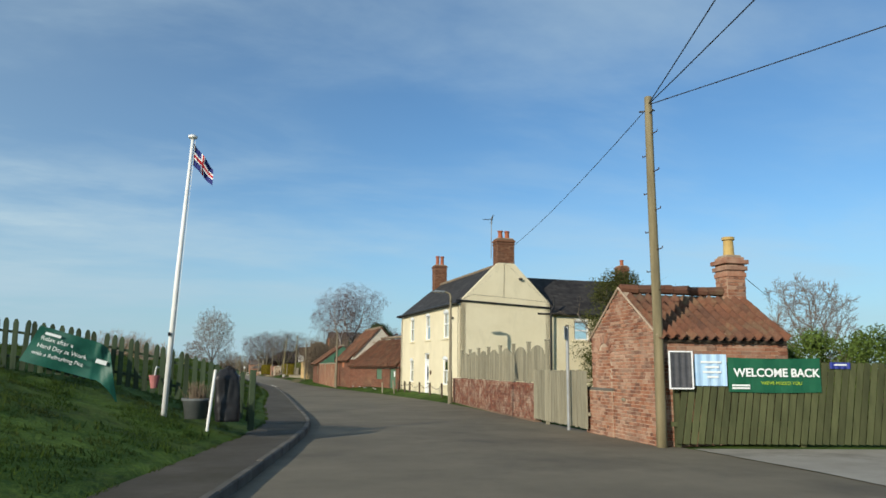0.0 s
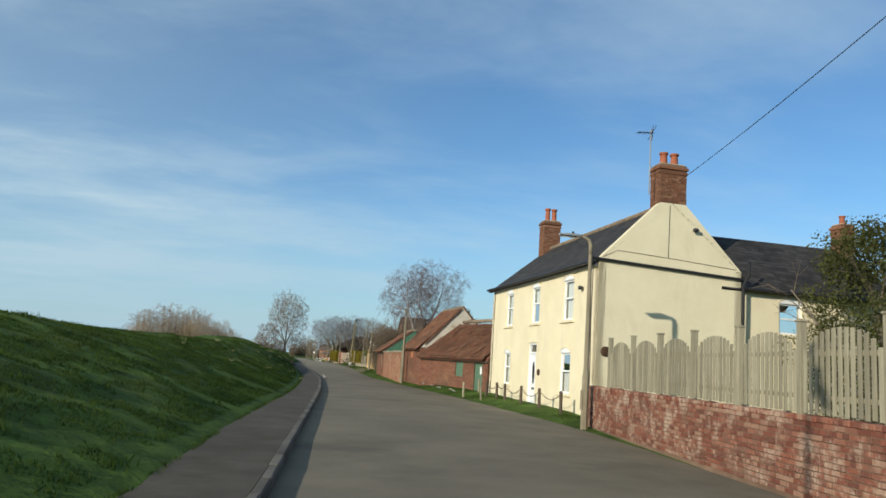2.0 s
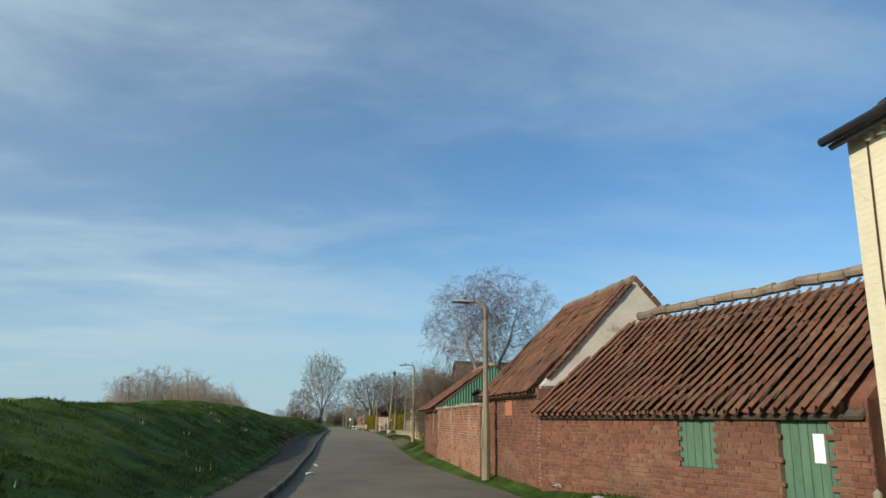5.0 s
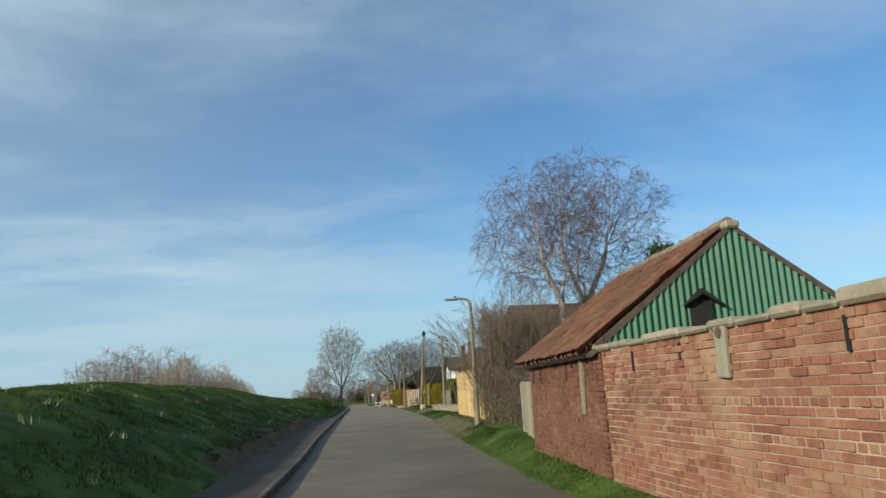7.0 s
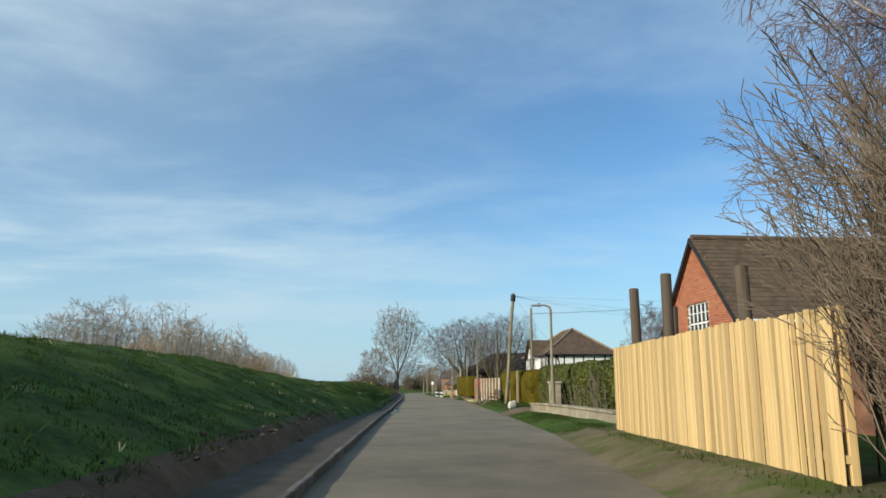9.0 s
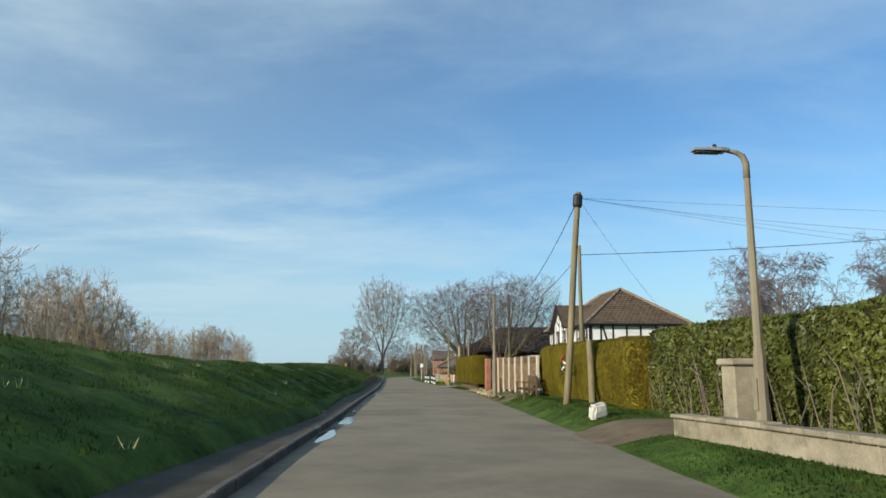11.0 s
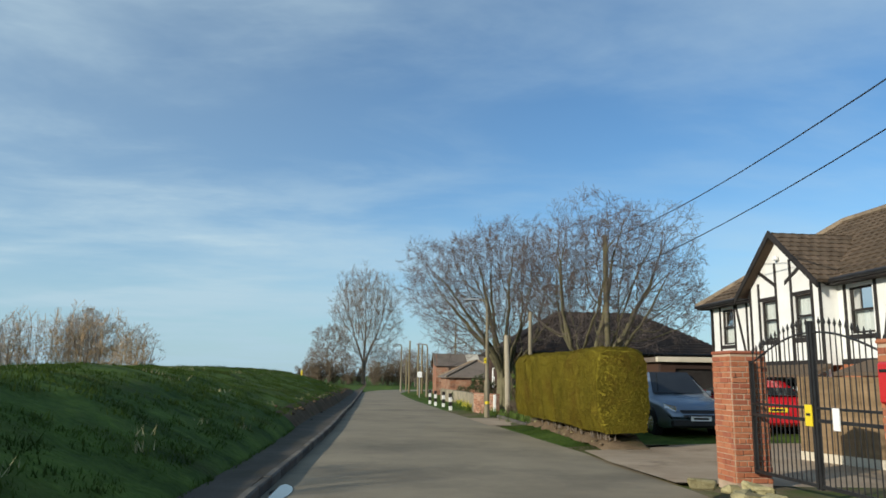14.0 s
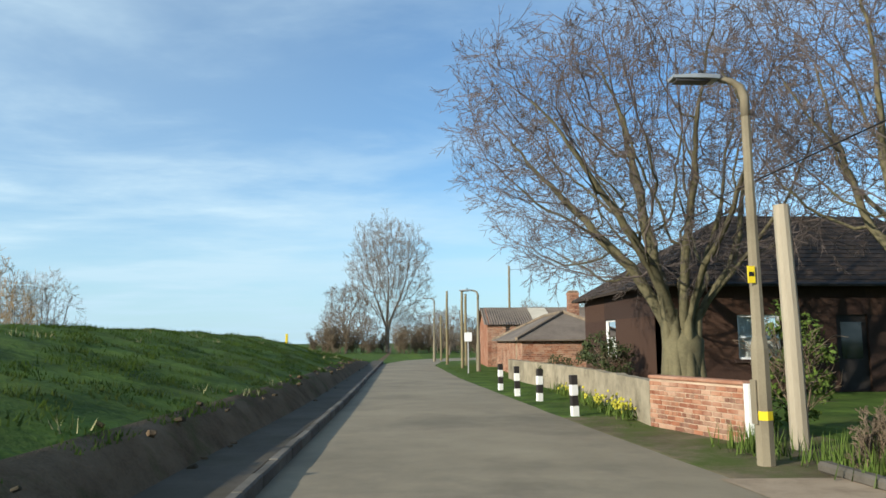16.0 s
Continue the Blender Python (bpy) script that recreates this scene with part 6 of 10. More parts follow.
part("drainpipe", Build().tube([(0.04, -0.09, 2.1), (0.04, -0.09, 0.25)], 0.06, 8), BLACK_PLASTIC, t, "black iron drainpipe", m=m)
part("patch", Build().box((1.75, -0.028, 1.6), (2.3, -0.01, 1.98), c=0.01), BRICK_NEW, t, "patch of newer orange brick", m=m)

# boundary wall and the barn with the green gable
_WA, _WB = (11.62, 57.6), (11.82, 65.3)
A, B = Vector((*_WA, 0)), Vector((*_WB, 0))
L = (B - A).length
m = frame_of(B, A - B)
bw = thing("boundary_wall", "tall patched brick boundary wall with stone coping", "wall")
part("core", Build().box((0, 0, -0.1), (L, 0.3, 1.88)), MORTAR_PALE, bw, "wall core", m=m)
brick_wall(bw, m @ pose(0, 0, 0.05), L, 1.81, BRICK_BOUNDARY, near=(0, L, 0.7, 1.81), jitter=0.009)
brick_wall(bw, m @ pose(L, 0, 0.05, 0, 0, 90), 0.3, 1.81, BRICK_BARN, joined="end_bricks")
x = 0.0
while x < L - 0.1:
    l = min(random.uniform(0.35, 0.6), L - x)
    part("coping_stone", Build().box((x, -0.07 + random.gauss(0, 0.012), 1.86), (x + l - 0.012, 0.36, 1.94 + random.gauss(0, 0.018)), c=0.03), STONE_CAP, bw, m=m)
    x += l


def plate(owner, m, x, z0, z1, w, lean):
    p = part("timber_plate", Build().box((-w / 2, -0.06, 0), (w / 2, -0.012, z1 - z0), c=0.01), WOOD_GREY, owner, "bleached timber plate fixed to the wall", m=m @ pose(x, 0, z0, 0, lean, 0))
    part("knot", Build().lathe([(0.06, 0), (0.05, 0.012), (0.0, 0.014)], 10), POLE_DARK, p, m=pose(0, -0.06, (z1 - z0) * 0.85, 90))


plate(bw, m, 65.3 - 62.0, 1.42, 1.9, 0.2, 4)
for yy in (60.3, 62.9, 64.2):
    part("slot", Build().box((65.3 - yy - 0.02, -0.022, 1.55), (65.3 - yy + 0.02, -0.008, 1.8)), INK_BLACK, bw, "dark slit", m=m)
_GA, _GB = (11.82, 65.35), (12.12, 70.15)
t, m, L = gabled_barn("green_gable_barn", "brick barn with green corrugated gable and pantiles", _GA, _GB, 4.1, 2.0, 3.52, BRICK_BARN, PANTILE, 0.05, near=(0.0, 4.8, 0.25, 1.95), singles=300, sag=0.05)
mg = m @ pose(L, 0, 0, 0, 0, 90)
b = Build()
n = 328
v = []
for k in range(n + 1):
    x = 4.1 * k / n
    zt = 2.0 + 1.52 * (1 - abs(2 * k / n - 1)) - 0.02
    yy = -0.05 - 0.02 * math.sin(2 * math.pi * x / 0.1)
    v += [(x, yy, 1.9), (x, yy, max(zt, 1.92))]
part("gable_cladding", b.add(v, [(2 * k, 2 * k + 2, 2 * k + 3, 2 * k + 1) for k in range(n)]), GREEN_TIN, t, "green corrugated sheets", smooth=True, m=mg)
part("hatch", Build().prism([(1.3, -0.1, 2.05), (1.6, -0.1, 2.05), (1.6, -0.1, 2.44), (1.45, -0.1, 2.58), (1.3, -0.1, 2.44)], (0, 0.05, 0)), BLACK_PAINT, t, "small dark hatch", m=mg)
part("hatch_roof", Build().prism([(1.2, -0.2, 2.42), (1.46, -0.2, 2.64), (1.76, -0.2, 2.38), (1.46, -0.2, 2.56)], (0, 0.14, 0)), BLACK_PAINT, t, m=mg)
part("finial", Build().box((1.94, -0.12, 3.48), (2.16, 0.06, 3.6), c=0.03), STONE_CAP, t, "ridge end stone", m=mg)
part("apex_board", Build().prism([(-0.1, -0.07, 1.95), (2.05, -0.07, 3.56), (2.05, -0.07, 3.48), (0.02, -0.07, 1.93)], (0, 0.04, 0)).prism([(4.2, -0.07, 1.95), (2.05, -0.07, 3.56), (2.05, -0.07, 3.48), (4.08, -0.07, 1.93)], (0, 0.04, 0)), POLE_DARK, t, "thin verge boards", m=mg)
plate(t, m, L - 0.95, 1.0, 1.95, 0.13, 5)
part("lintel_stone", Build().box((L - 1.2, -0.05, 1.86), (L, 0.05, 1.98), c=0.03), STONE_CAP, t, "pale lintel stone", m=m)
for x in (0.35, 1.0, 2.9):
    part("slot", Build().box((x, -0.024, 1.5), (x + 0.035, -0.008, 1.78)), INK_BLACK, t, "dark slit", m=m)
# ---- the middle of the lane ----
# bleached panel at the end of the barn
pk = thing("board_fence", "bleached grey boarded fence panel beside the barn", "fence", (12.25, 70.25, 0.36), 80)
_b = Build().box((-0.07, -0.012, 0), (0.07, 0.012, 1.2), c=0.004).mesh("board", WOOD_GREY)
for k in range(26):
    part("board", _b, None, pk, m=pose(0.08 + k * 0.15, random.gauss(0, 0.004), random.uniform(-0.02, 0.03), 0, random.gauss(0, 1.0), 0))
for z in (0.25, 0.95):
    part("rail", Build().box((0, -0.07, z), (3.9, -0.013, z + 0.08)), WOOD_GREY, pk)
# low brick shed behind the shrubs
ls = thing("brick_shed", "low red brick shed with a white fascia", "shed", (19.7, 90.0, 0.35), 0)
part("wall", wall_mesh(5.5, 2.5, 0.22, [(1.6, 2.1, 0.8, 2.2)]), BRICK_BARN, ls)
part("fascia", Build().box((-0.1, -0.12, 2.5), (5.6, 0.1, 2.66), c=0.01), WHITE_PAINT, ls, "white fascia board")
part("roof", Build().box((-0.1, -0.1, 2.66), (5.6, 4.0, 2.72), c=0.01), FIBRE_CEMENT, ls)
part("side_wall", Build().box((0, 0.22, -0.1), (0.22, 3.8, 2.5)), BRICK_BARN, ls)
part("window", Build().box((1.6, 0.06, 0.8), (1.66, 0.12, 2.2)).box((2.04, 0.06, 0.8), (2.1, 0.12, 2.2)).box((1.66, 0.06, 1.45), (2.04, 0.12, 1.5)), WHITE_PAINT, ls, "white window frame")

street_lamp((13.1, 81.0, 0.3), 4.2, _ll)

# new pale boarded fence
Y0, Y1 = Vector((13.95, 83.9, 0.2)), Vector((14.85, 95.15, 0.2))
my = frame_of(Y1, Y0 - Y1)
yl = (Y0 - Y1).length
yf = thing("new_fence", "tall new fence of pale yellow upright boards", "fence")
_b = Build().box((-0.047, -0.018, 0), (0.047, 0.0, 2.16), c=0.004).mesh("board", WOOD_YELLOW)
n = int(yl / 0.1) + 1
for k in range(n):
    x = 0.05 + k * 0.1
    part("board", _b, None, yf, m=my @ pose(x, random.gauss(0, 0.006), random.gauss(0, 0.012) - 0.06 * (x > yl - 2.2), 0, random.gauss(0, 0.25), 0))
for z in (0.35, 1.05, 1.8):
    part("rail", Build().box((0, 0.0, z), (yl, 0.05, z + 0.09)), WOOD_YELLOW, yf, m=my)
for k in range(5):
    part("post", Build().box((k * yl / 4 - 0.05 * k / 2, 0.05, -0.3), (k * yl / 4 + 0.1 - 0.05 * k / 2, 0.15, 2.1), c=0.006), WOOD_YELLOW, yf, m=my)
for x, y, h in ((15.05, 93.8, 3.8), (15.05, 91.7, 3.85), (15.45, 88.9, 3.6), (16.2, 94.4, 3.4)):
    solo("timber_post", Build().lathe([(0.13, 0), (0.125, h * 0.5), (0.12, h - 0.02), (0.1, h)], 12), POLE_DARK, "stout dark round timber post behind the fence", "post", "round posts behind the fence", m=pose(x, y, 0.0, random.uniform(-1, 1), random.uniform(-1, 1), 0))

# gabled brick house behind that fence
ch = thing("brick_house", "orange brick house with steep brown tiled roof", "house", (19.4, 97.3, 0.0), 2)
G, D, E, A = 5.2, 9.0, 3.5, 6.35
mg = pose(0, G, 0, 0, 0, -90)
wx = (1.7, 3.3, 2.75, 4.15)
part("gable_wall", wall_mesh(G, E, 0.25, [(wx[0], wx[1], wx[2], E)], [(0, E), (wx[0], E), (wx[0], 4.15), (wx[1], 4.15), (wx[1], E), (G, E), (G / 2, A)]), MORTAR, ch, "orange brick gable", m=mg)
brick_wall(ch, mg, G, A, BRICK_NEW, top=lambda x: E + (A - E) * (1 - abs(x - G / 2) / (G / 2)), holes=[wx])
w = sash_window(ch, mg @ pose(wx[0], 0, wx[2]), wx[1] - wx[0], wx[3] - wx[2], False, 0, WHITE_PAINT, (0.5,), sill_mat=BRICK_NEW)
for k in range(1, 5):
    part("glazing_bar", Build().box((0.05 + k * 0.3 - 0.012, 0.05, 0.05), (0.05 + k * 0.3 + 0.012, 0.1, 1.35)), WHITE_PAINT, w)
for z in (0.38, 1.05):
    part("glazing_bar", Build().box((0.05, 0.052, z - 0.012), (1.55, 0.098, z + 0.012)), WHITE_PAINT, w)
part("side_wall", wall_mesh(D, E, 0.25), BRICK_NEW, ch, m=pose(0, 0, 0))
part("side_wall", wall_mesh(D, E, 0.25), BRICK_NEW, ch, m=pose(D, G, 0, 0, 0, 180))
part("end_wall", wall_mesh(G, E, 0.25, (), [(0, E), (G, E), (G / 2, A)]), BRICK_NEW, ch, m=pose(D, 0, 0, 0, 0, 90))
up = math.hypot(G / 2, A - E)
for a, b2, c in (((-0.15, -0.2, E - 0.2), (D + 0.1, -0.2, E - 0.2), (0, G / 2, A)), ((D + 0.1, G + 0.2, E - 0.2), (-0.15, G + 0.2, E - 0.2), (D, G / 2, A))):
    m = slope_frame(a, b2, c)
    part("roof", Build().box((0, 0, -0.06), (D + 0.25, up + 0.27, 0)), BROWN_TILE, ch, "brown tiled roof slope", m=m)
    flat_tiles(ch, m, D + 0.25, up + 0.28, BROWN_TILE, None, 0.25, 0.22, 0.02)
for s in (-1, 1):
    part("bargeboard", Build().prism([(-0.2, G / 2, A + 0.03), (-0.2, G / 2 + s * (G / 2 + 0.22), E - 0.2), (-0.2, G / 2 + s * (G / 2 + 0.22), E - 0.38), (-0.2, G / 2, A - 0.16)], (0.05, 0, 0)), BLACK_PAINT, ch, "dark bargeboard")
part("gutter", Build().box((0.2, -0.3, E - 0.26), (D, -0.2, E - 0.16), c=0.02), UPVC, ch, "white gutter")
part("ridge", Build().tube([(-0.1, G / 2, A + 0.05), (D, G / 2, A + 0.05)], 0.1, 8), BROWN_TILE, ch)

# stone gate pier, low stone wall
gp = thing("gate_pier", "squat weathered stone gate pier with a flat cap", "gate pier", (16.55, 109.9, 0.25))
part("shaft", Build().box((-0.24, -0.24, -0.2), (0.24, 0.24, 1.2), c=0.03), STONE_CAP, gp)
part("cap", Build().box((-0.3, -0.3, 1.2), (0.3, 0.3, 1.32), c=0.03), STONE_CAP, gp)
lw = thing("low_wall", "low pale stone wall with slab coping", "wall")
_lw = [(15.6, 110.4), (15.9, 108.3), (16.1, 105.5), (16.1, 102.0), (16.0, 98.6)]
for (x0, y0), (x1, y1) in zip(_lw, _lw[1:]):
    a, b2 = Vector((x0, y0, 0.15)), Vector((x1, y1, 0.15))
    m, l = frame_of(a, b2 - a), (b2 - a).length
    part("course", Build().box((0, -0.14, -0.1), (l, 0.14, 0.36), c=0.03), STONE_CAP, lw, m=m)
    x = 0.0
    while x < l - 0.05:
        q = min(random.uniform(0.4, 0.8), l - x)
        part("slab", Build().box((x, -0.2, 0.362), (x + q - 0.015, 0.2, 0.44 + random.uniform(-0.01, 0.02)), c=0.02), STONE_CAP, lw, m=m)
        x += q
street_lamp((16.1, 108.35, 0.3), 4.5, _ll)

# whitewashed boulder
bm = bmesh.new()
bmesh.ops.create_cube(bm, size=1.0)
bmesh.ops.bevel(bm, geom=bm.edges[:], offset=0.14, segments=2, affect="EDGES")
bmesh.ops.subdivide_edges(bm, edges=bm.edges[:], cuts=1, use_grid_fill=True)
for q in bm.verts:
    o = q.co * 2.2
    q.co = Vector((q.co.x * 0.62 * (1 - 0.2 * q.co.z), q.co.y * 0.46, q.co.z * 0.56 + 0.2 + 0.12 * q.co.x)) + 0.06 * Vector((noise.noise(o), noise.noise(o + Vector((5, 0, 0))), noise.noise(o + Vector((0, 7, 0)))))
boulder = bpy.data.meshes.new("boulder")
bm.to_mesh(boulder)
bm.free()
boulder.materials.append(ROCK_WHITE)
solo("boulder", boulder, None, "whitewashed boulder on the grass verge", "stone", m=pose(15.25, 114.3, 0.28, 0, 0, 15) @ Matrix.Scale(0.62, 4))

# leaning telegraph pole with its drum, and the stay post beside it
def drum(t, h):
    part("terminal_drum", Build().lathe([(0.0, h - 0.5), (0.13, h - 0.48), (0.15, h - 0.42), (0.15, h - 0.14), (0.12, h - 0.08)], 12), METAL_BLACK, t, "black terminal drum")


telegraph_pole((15.62, 118.65, 0.35), 6.45, "weathered leaning telegraph pole with step irons", (-1.0, 5.0), (0.108, 0.085), top=drum)
solo("stay_post", Build().tube([(0, 0, -0.2), (0.06, 0.25, 1.0), (0.1, 0.5, 1.85)], [0.1, 0.095, 0.085], 10), POLE_WOOD, "short leaning timber post in the hedge gap", "post", m=pose(16.2, 118.0, 0.35))
telegraph_pole((19.6, 131.07, 0.2), 7.0, "thin pale telegraph pole behind the panel fence", (0, 0), (0.11, 0.08), POLE_WOOD, False)


# ---- clipped hedges ----
def leaf_cards(n, place, size, mat, name, parent, label=""):
    """Many small leaves: place() gives a point and an outward direction."""
    pd = [place() for _ in range(n)]
    return leaf_sheet([p for p, _ in pd], [d for _, d in pd], size, mat, name, parent, label)


def leaf_sheet(points, outward, size, mat, name, parent, label="", spread=0.55):
    """Small folded leaves at the points, turned roughly outward."""
    p, d = np.array([tuple(q) for q in points], float), np.array([tuple(q) for q in outward], float)
    n = len(p)
    d = d + rng.normal(0, spread, (n, 3))
    d /= np.linalg.norm(d, axis=1, keepdims=True)
    s = np.cross(d, rng.normal(0, 1, (n, 3)))
    s /= np.maximum(np.linalg.norm(s, axis=1, keepdims=True), 1e-6)
    u = np.cross(d, s)
    q = (size * rng.uniform(0.6, 1.4, n))[:, None]
    v = np.stack([p - s * q * 0.5, p + u * q * 0.28 + d * q * 0.1, p + s * q * 0.6 + d * q * 0.3, p - u * q * 0.28 + d * q * 0.1], 1)
    me = bpy.data.meshes.new(name)
    me.vertices.add(4 * n)
    me.vertices.foreach_set("co", v.ravel())
    me.loops.add(4 * n)
    me.loops.foreach_set("vertex_index", np.arange(4 * n))
    me.polygons.add(n)
    me.polygons.foreach_set("loop_start", np.arange(0, 4 * n, 4))
    me.materials.append(mat)
    me.update(calc_edges=True)
    me.validate()
    return tagged(part(name, me, None, parent, label), kind="stuff")


def hedge(name, label, a, b, width, z0, z1, leaf, size, density, core=None, group="", rounding=0.25, rough=0.05, lowgap=0.0):
    """A clipped hedge with its road face from a to b, built as a lumpy body with leaves all over it."""
    a, b = sorted((Vector((*a, 0)), Vector((*b, 0))), key=lambda q: q.y)
    L = (b - a).length
    m = frame_of(a, b - a)
    t = thing(name, label, "hedge", group=group)
    nx, pts = max(6, int(L / 0.25)), []
    H = z1 - z0
    prof = [(0.12, 0.0), (0.03, 0.25 * H), (0.0, 0.6 * H), (0.02, H - rounding), (rounding * 0.35, H - rounding * 0.3), (rounding, H), (width - rounding, H), (width - rounding * 0.35, H - rounding * 0.3), (width, H - rounding), (width, 0.3 * H), (width - 0.1, 0.0)]
    v, f = [], []
    n = len(prof)
    for i in range(nx + 1):
        u = i / nx
        end = min(1.0, min(u, 1 - u) * L / rounding)
        k = 1 - (1 - math.sqrt(max(0, 1 - (1 - end) ** 2))) * 0.5
        for y, z in prof:
            yy = width / 2 + (y - width / 2) * (0.8 + 0.2 * k)
            zz = z0 + z * (0.93 + 0.07 * k)
            p = Vector((u * L, -yy, zz))
            q = noise.noise((u * L * 1.3, yy * 1.3 + a.x, zz * 1.3)) * rough + noise.noise((u * L * 5, yy * 5, zz * 5)) * rough * 0.5
            c = Vector((u * L, -width / 2, zz))
            d = (p - c).normalized() if (p - c).length > 1e-6 else Vector((0, 0, 1))
            v.append(p + d * q + Vector((0, 0, q * 0.5)))
    for i in range(nx):
        for j in range(n - 1):
            f.append((i * n + j, i * n + j + 1, (i + 1) * n + j + 1, (i + 1) * n + j))
    for j in range(5):          # end faces
        q = (j, j + 1, n - 2 - j, n - 1 - j) if j < 4 else (4, 5, 6)
        f += [tuple(reversed(q)), tuple(nx * n + i for i in q)]
    body = Build().add(v, f, m)
    ob = part("body", body, core or HEDGE_CORE, t, "dense inner growth", smooth=True)
    me = ob.data
    polys = [(p.center.copy(), p.normal.copy(), [me.vertices[i].co.copy() for i in p.vertices], p.area) for p in me.polygons if p.normal.x < 0.5]
    tot = sum(p[3] for p in polys)
    count = int(tot * density)
    area = np.array([p[3] for p in polys])
    pick = rng.choice(len(polys), count, p=area / area.sum())
    quad = np.array([[tuple(p[2][min(k, len(p[2]) - 1)]) for k in range(4)] for p in polys])
    nrm = np.array([tuple(p[1]) for p in polys])[pick]
    a, b2 = rng.random((count, 1)), rng.random((count, 1))
    c = quad[pick]
    p = (c[:, 0] * (1 - a) + c[:, 1] * a) * (1 - b2) + (c[:, 3] * (1 - a) + c[:, 2] * a) * b2
    leaf_sheet(p + nrm * rng.uniform(-0.02, 0.03, (count, 1)), nrm, size, leaf, "leaves", t, spread=0.13 if size < 0.08 else 0.55)
    return t


hedge("hedge", "long clipped golden conifer hedge on the verge", (16.4, 125.75), (16.5, 119.2), 1.3, 0.35, 2.24, LEAF_GOLD, 0.034, 3600, group="clipped golden hedges", rounding=0.28, rough=0.13)
hedge("hedge", "clipped golden conifer hedge with a rounded end", (16.45, 118.7), (16.35, 115.6), 1.4, 0.35, 2.2, LEAF_GOLD, 0.045, 2400, group="clipped golden hedges", rounding=0.4, rough=0.14)
hedge("hedge", "square clipped golden conifer hedge beside the drive", (15.7, 151.3), (15.82, 143.4), 1.25, 0.4, 2.17, LEAF_GOLD, 0.03, 4600, group="clipped golden hedges", rounding=0.26, rough=0.12)
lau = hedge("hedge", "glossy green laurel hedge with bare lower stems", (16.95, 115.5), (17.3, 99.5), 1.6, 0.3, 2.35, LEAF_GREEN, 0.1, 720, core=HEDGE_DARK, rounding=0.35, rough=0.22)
b = Build()
for k in range(70):
    y = random.uniform(103, 115.4)
    x = 16.92 + random.uniform(-0.02, 0.3)
    p = Vector((x, y, 0.2))
    q = p + Vector((random.gauss(-0.1, 0.12), random.gauss(0, 0.25), random.uniform(0.6, 1.4)))
    r2 = q + Vector((random.gauss(-0.05, 0.1), random.gauss(0, 0.2), random.uniform(0.2, 0.5)))
    b.tube([p, q, r2], [0.013, 0.01, 0.004], 5, caps=False)
tagged(part("stem_mass", b, BARK_GREY, lau, "bare brown stems"), kind="stuff")

# roadside flowers on a stake
fs = thing("flower_tribute", "bunches of red and white flowers tied to a stake", "flowers", (16.2, 120.75, 0.3))
part("stake", Build().tube([(0, 0, -0.2), (0.02, 0.02, 1.25)], 0.035, 8), POLE_WOOD, fs)
for nm, mat, cnt, zc in (("red_flower", FLAG_RED, 5, 1.35), ("white_flower", WHITE_PAINT, 9, 1.1), ("leaf", LEAF_DARK, 16, 1.1)):
    for k in range(cnt):
        b = Build().lathe([(0.01, 0), (0.045, 0.02), (0.05, 0.045), (0.02, 0.06)], 7)
        part(nm, b, mat, fs, m=pose(random.gauss(-0.08, 0.06), random.gauss(0, 0.12), zc + random.gauss(0, 0.12), random.uniform(-60, 60), random.uniform(-100, 0), 0) @ Matrix.Scale(0.75, 4))

# bench
def bench(at, rz):
    t = thing("bench", "dark weathered slatted timber garden bench", "bench", at, rz)
    w = 1.5
    for x in (0.03, w - 0.09):
        for nm, a, c in (("front_leg", (x, -0.55, 0), (x + 0.06, -0.48, 0.62)), ("back_leg", (x, -0.07, 0), (x + 0.06, 0.0, 0.9)), ("armrest", (x - 0.01, -0.58, 0.62), (x + 0.07, -0.02, 0.655)), ("side_rail", (x + 0.01, -0.48, 0.34), (x + 0.05, -0.07, 0.41))):
            part(nm, Build().box(a, c, c=0.008), WOOD_BROWN, t)
    for k in range(6):
        part("seat_slat", Build().box((0.04, -0.54 + k * 0.082, 0.415), (w - 0.04, -0.475 + k * 0.082, 0.44), c=0.005), WOOD_BROWN, t)
    part("top_rail", Build().box((0.09, -0.065, 0.82), (w - 0.09, -0.015, 0.9), c=0.008), WOOD_BROWN, t)
    part("low_rail", Build().box((0.09, -0.065, 0.5), (w - 0.09, -0.015, 0.56), c=0.008), WOOD_BROWN, t)
    for k in range(15):
        part("back_slat", Build().box((0.13 + k * 0.088, -0.05, 0.56), (0.175 + k * 0.088, -0.03, 0.82), c=0.004), WOOD_BROWN, t)
    return t


bench((16.02, 125.95, 0.22), -90)

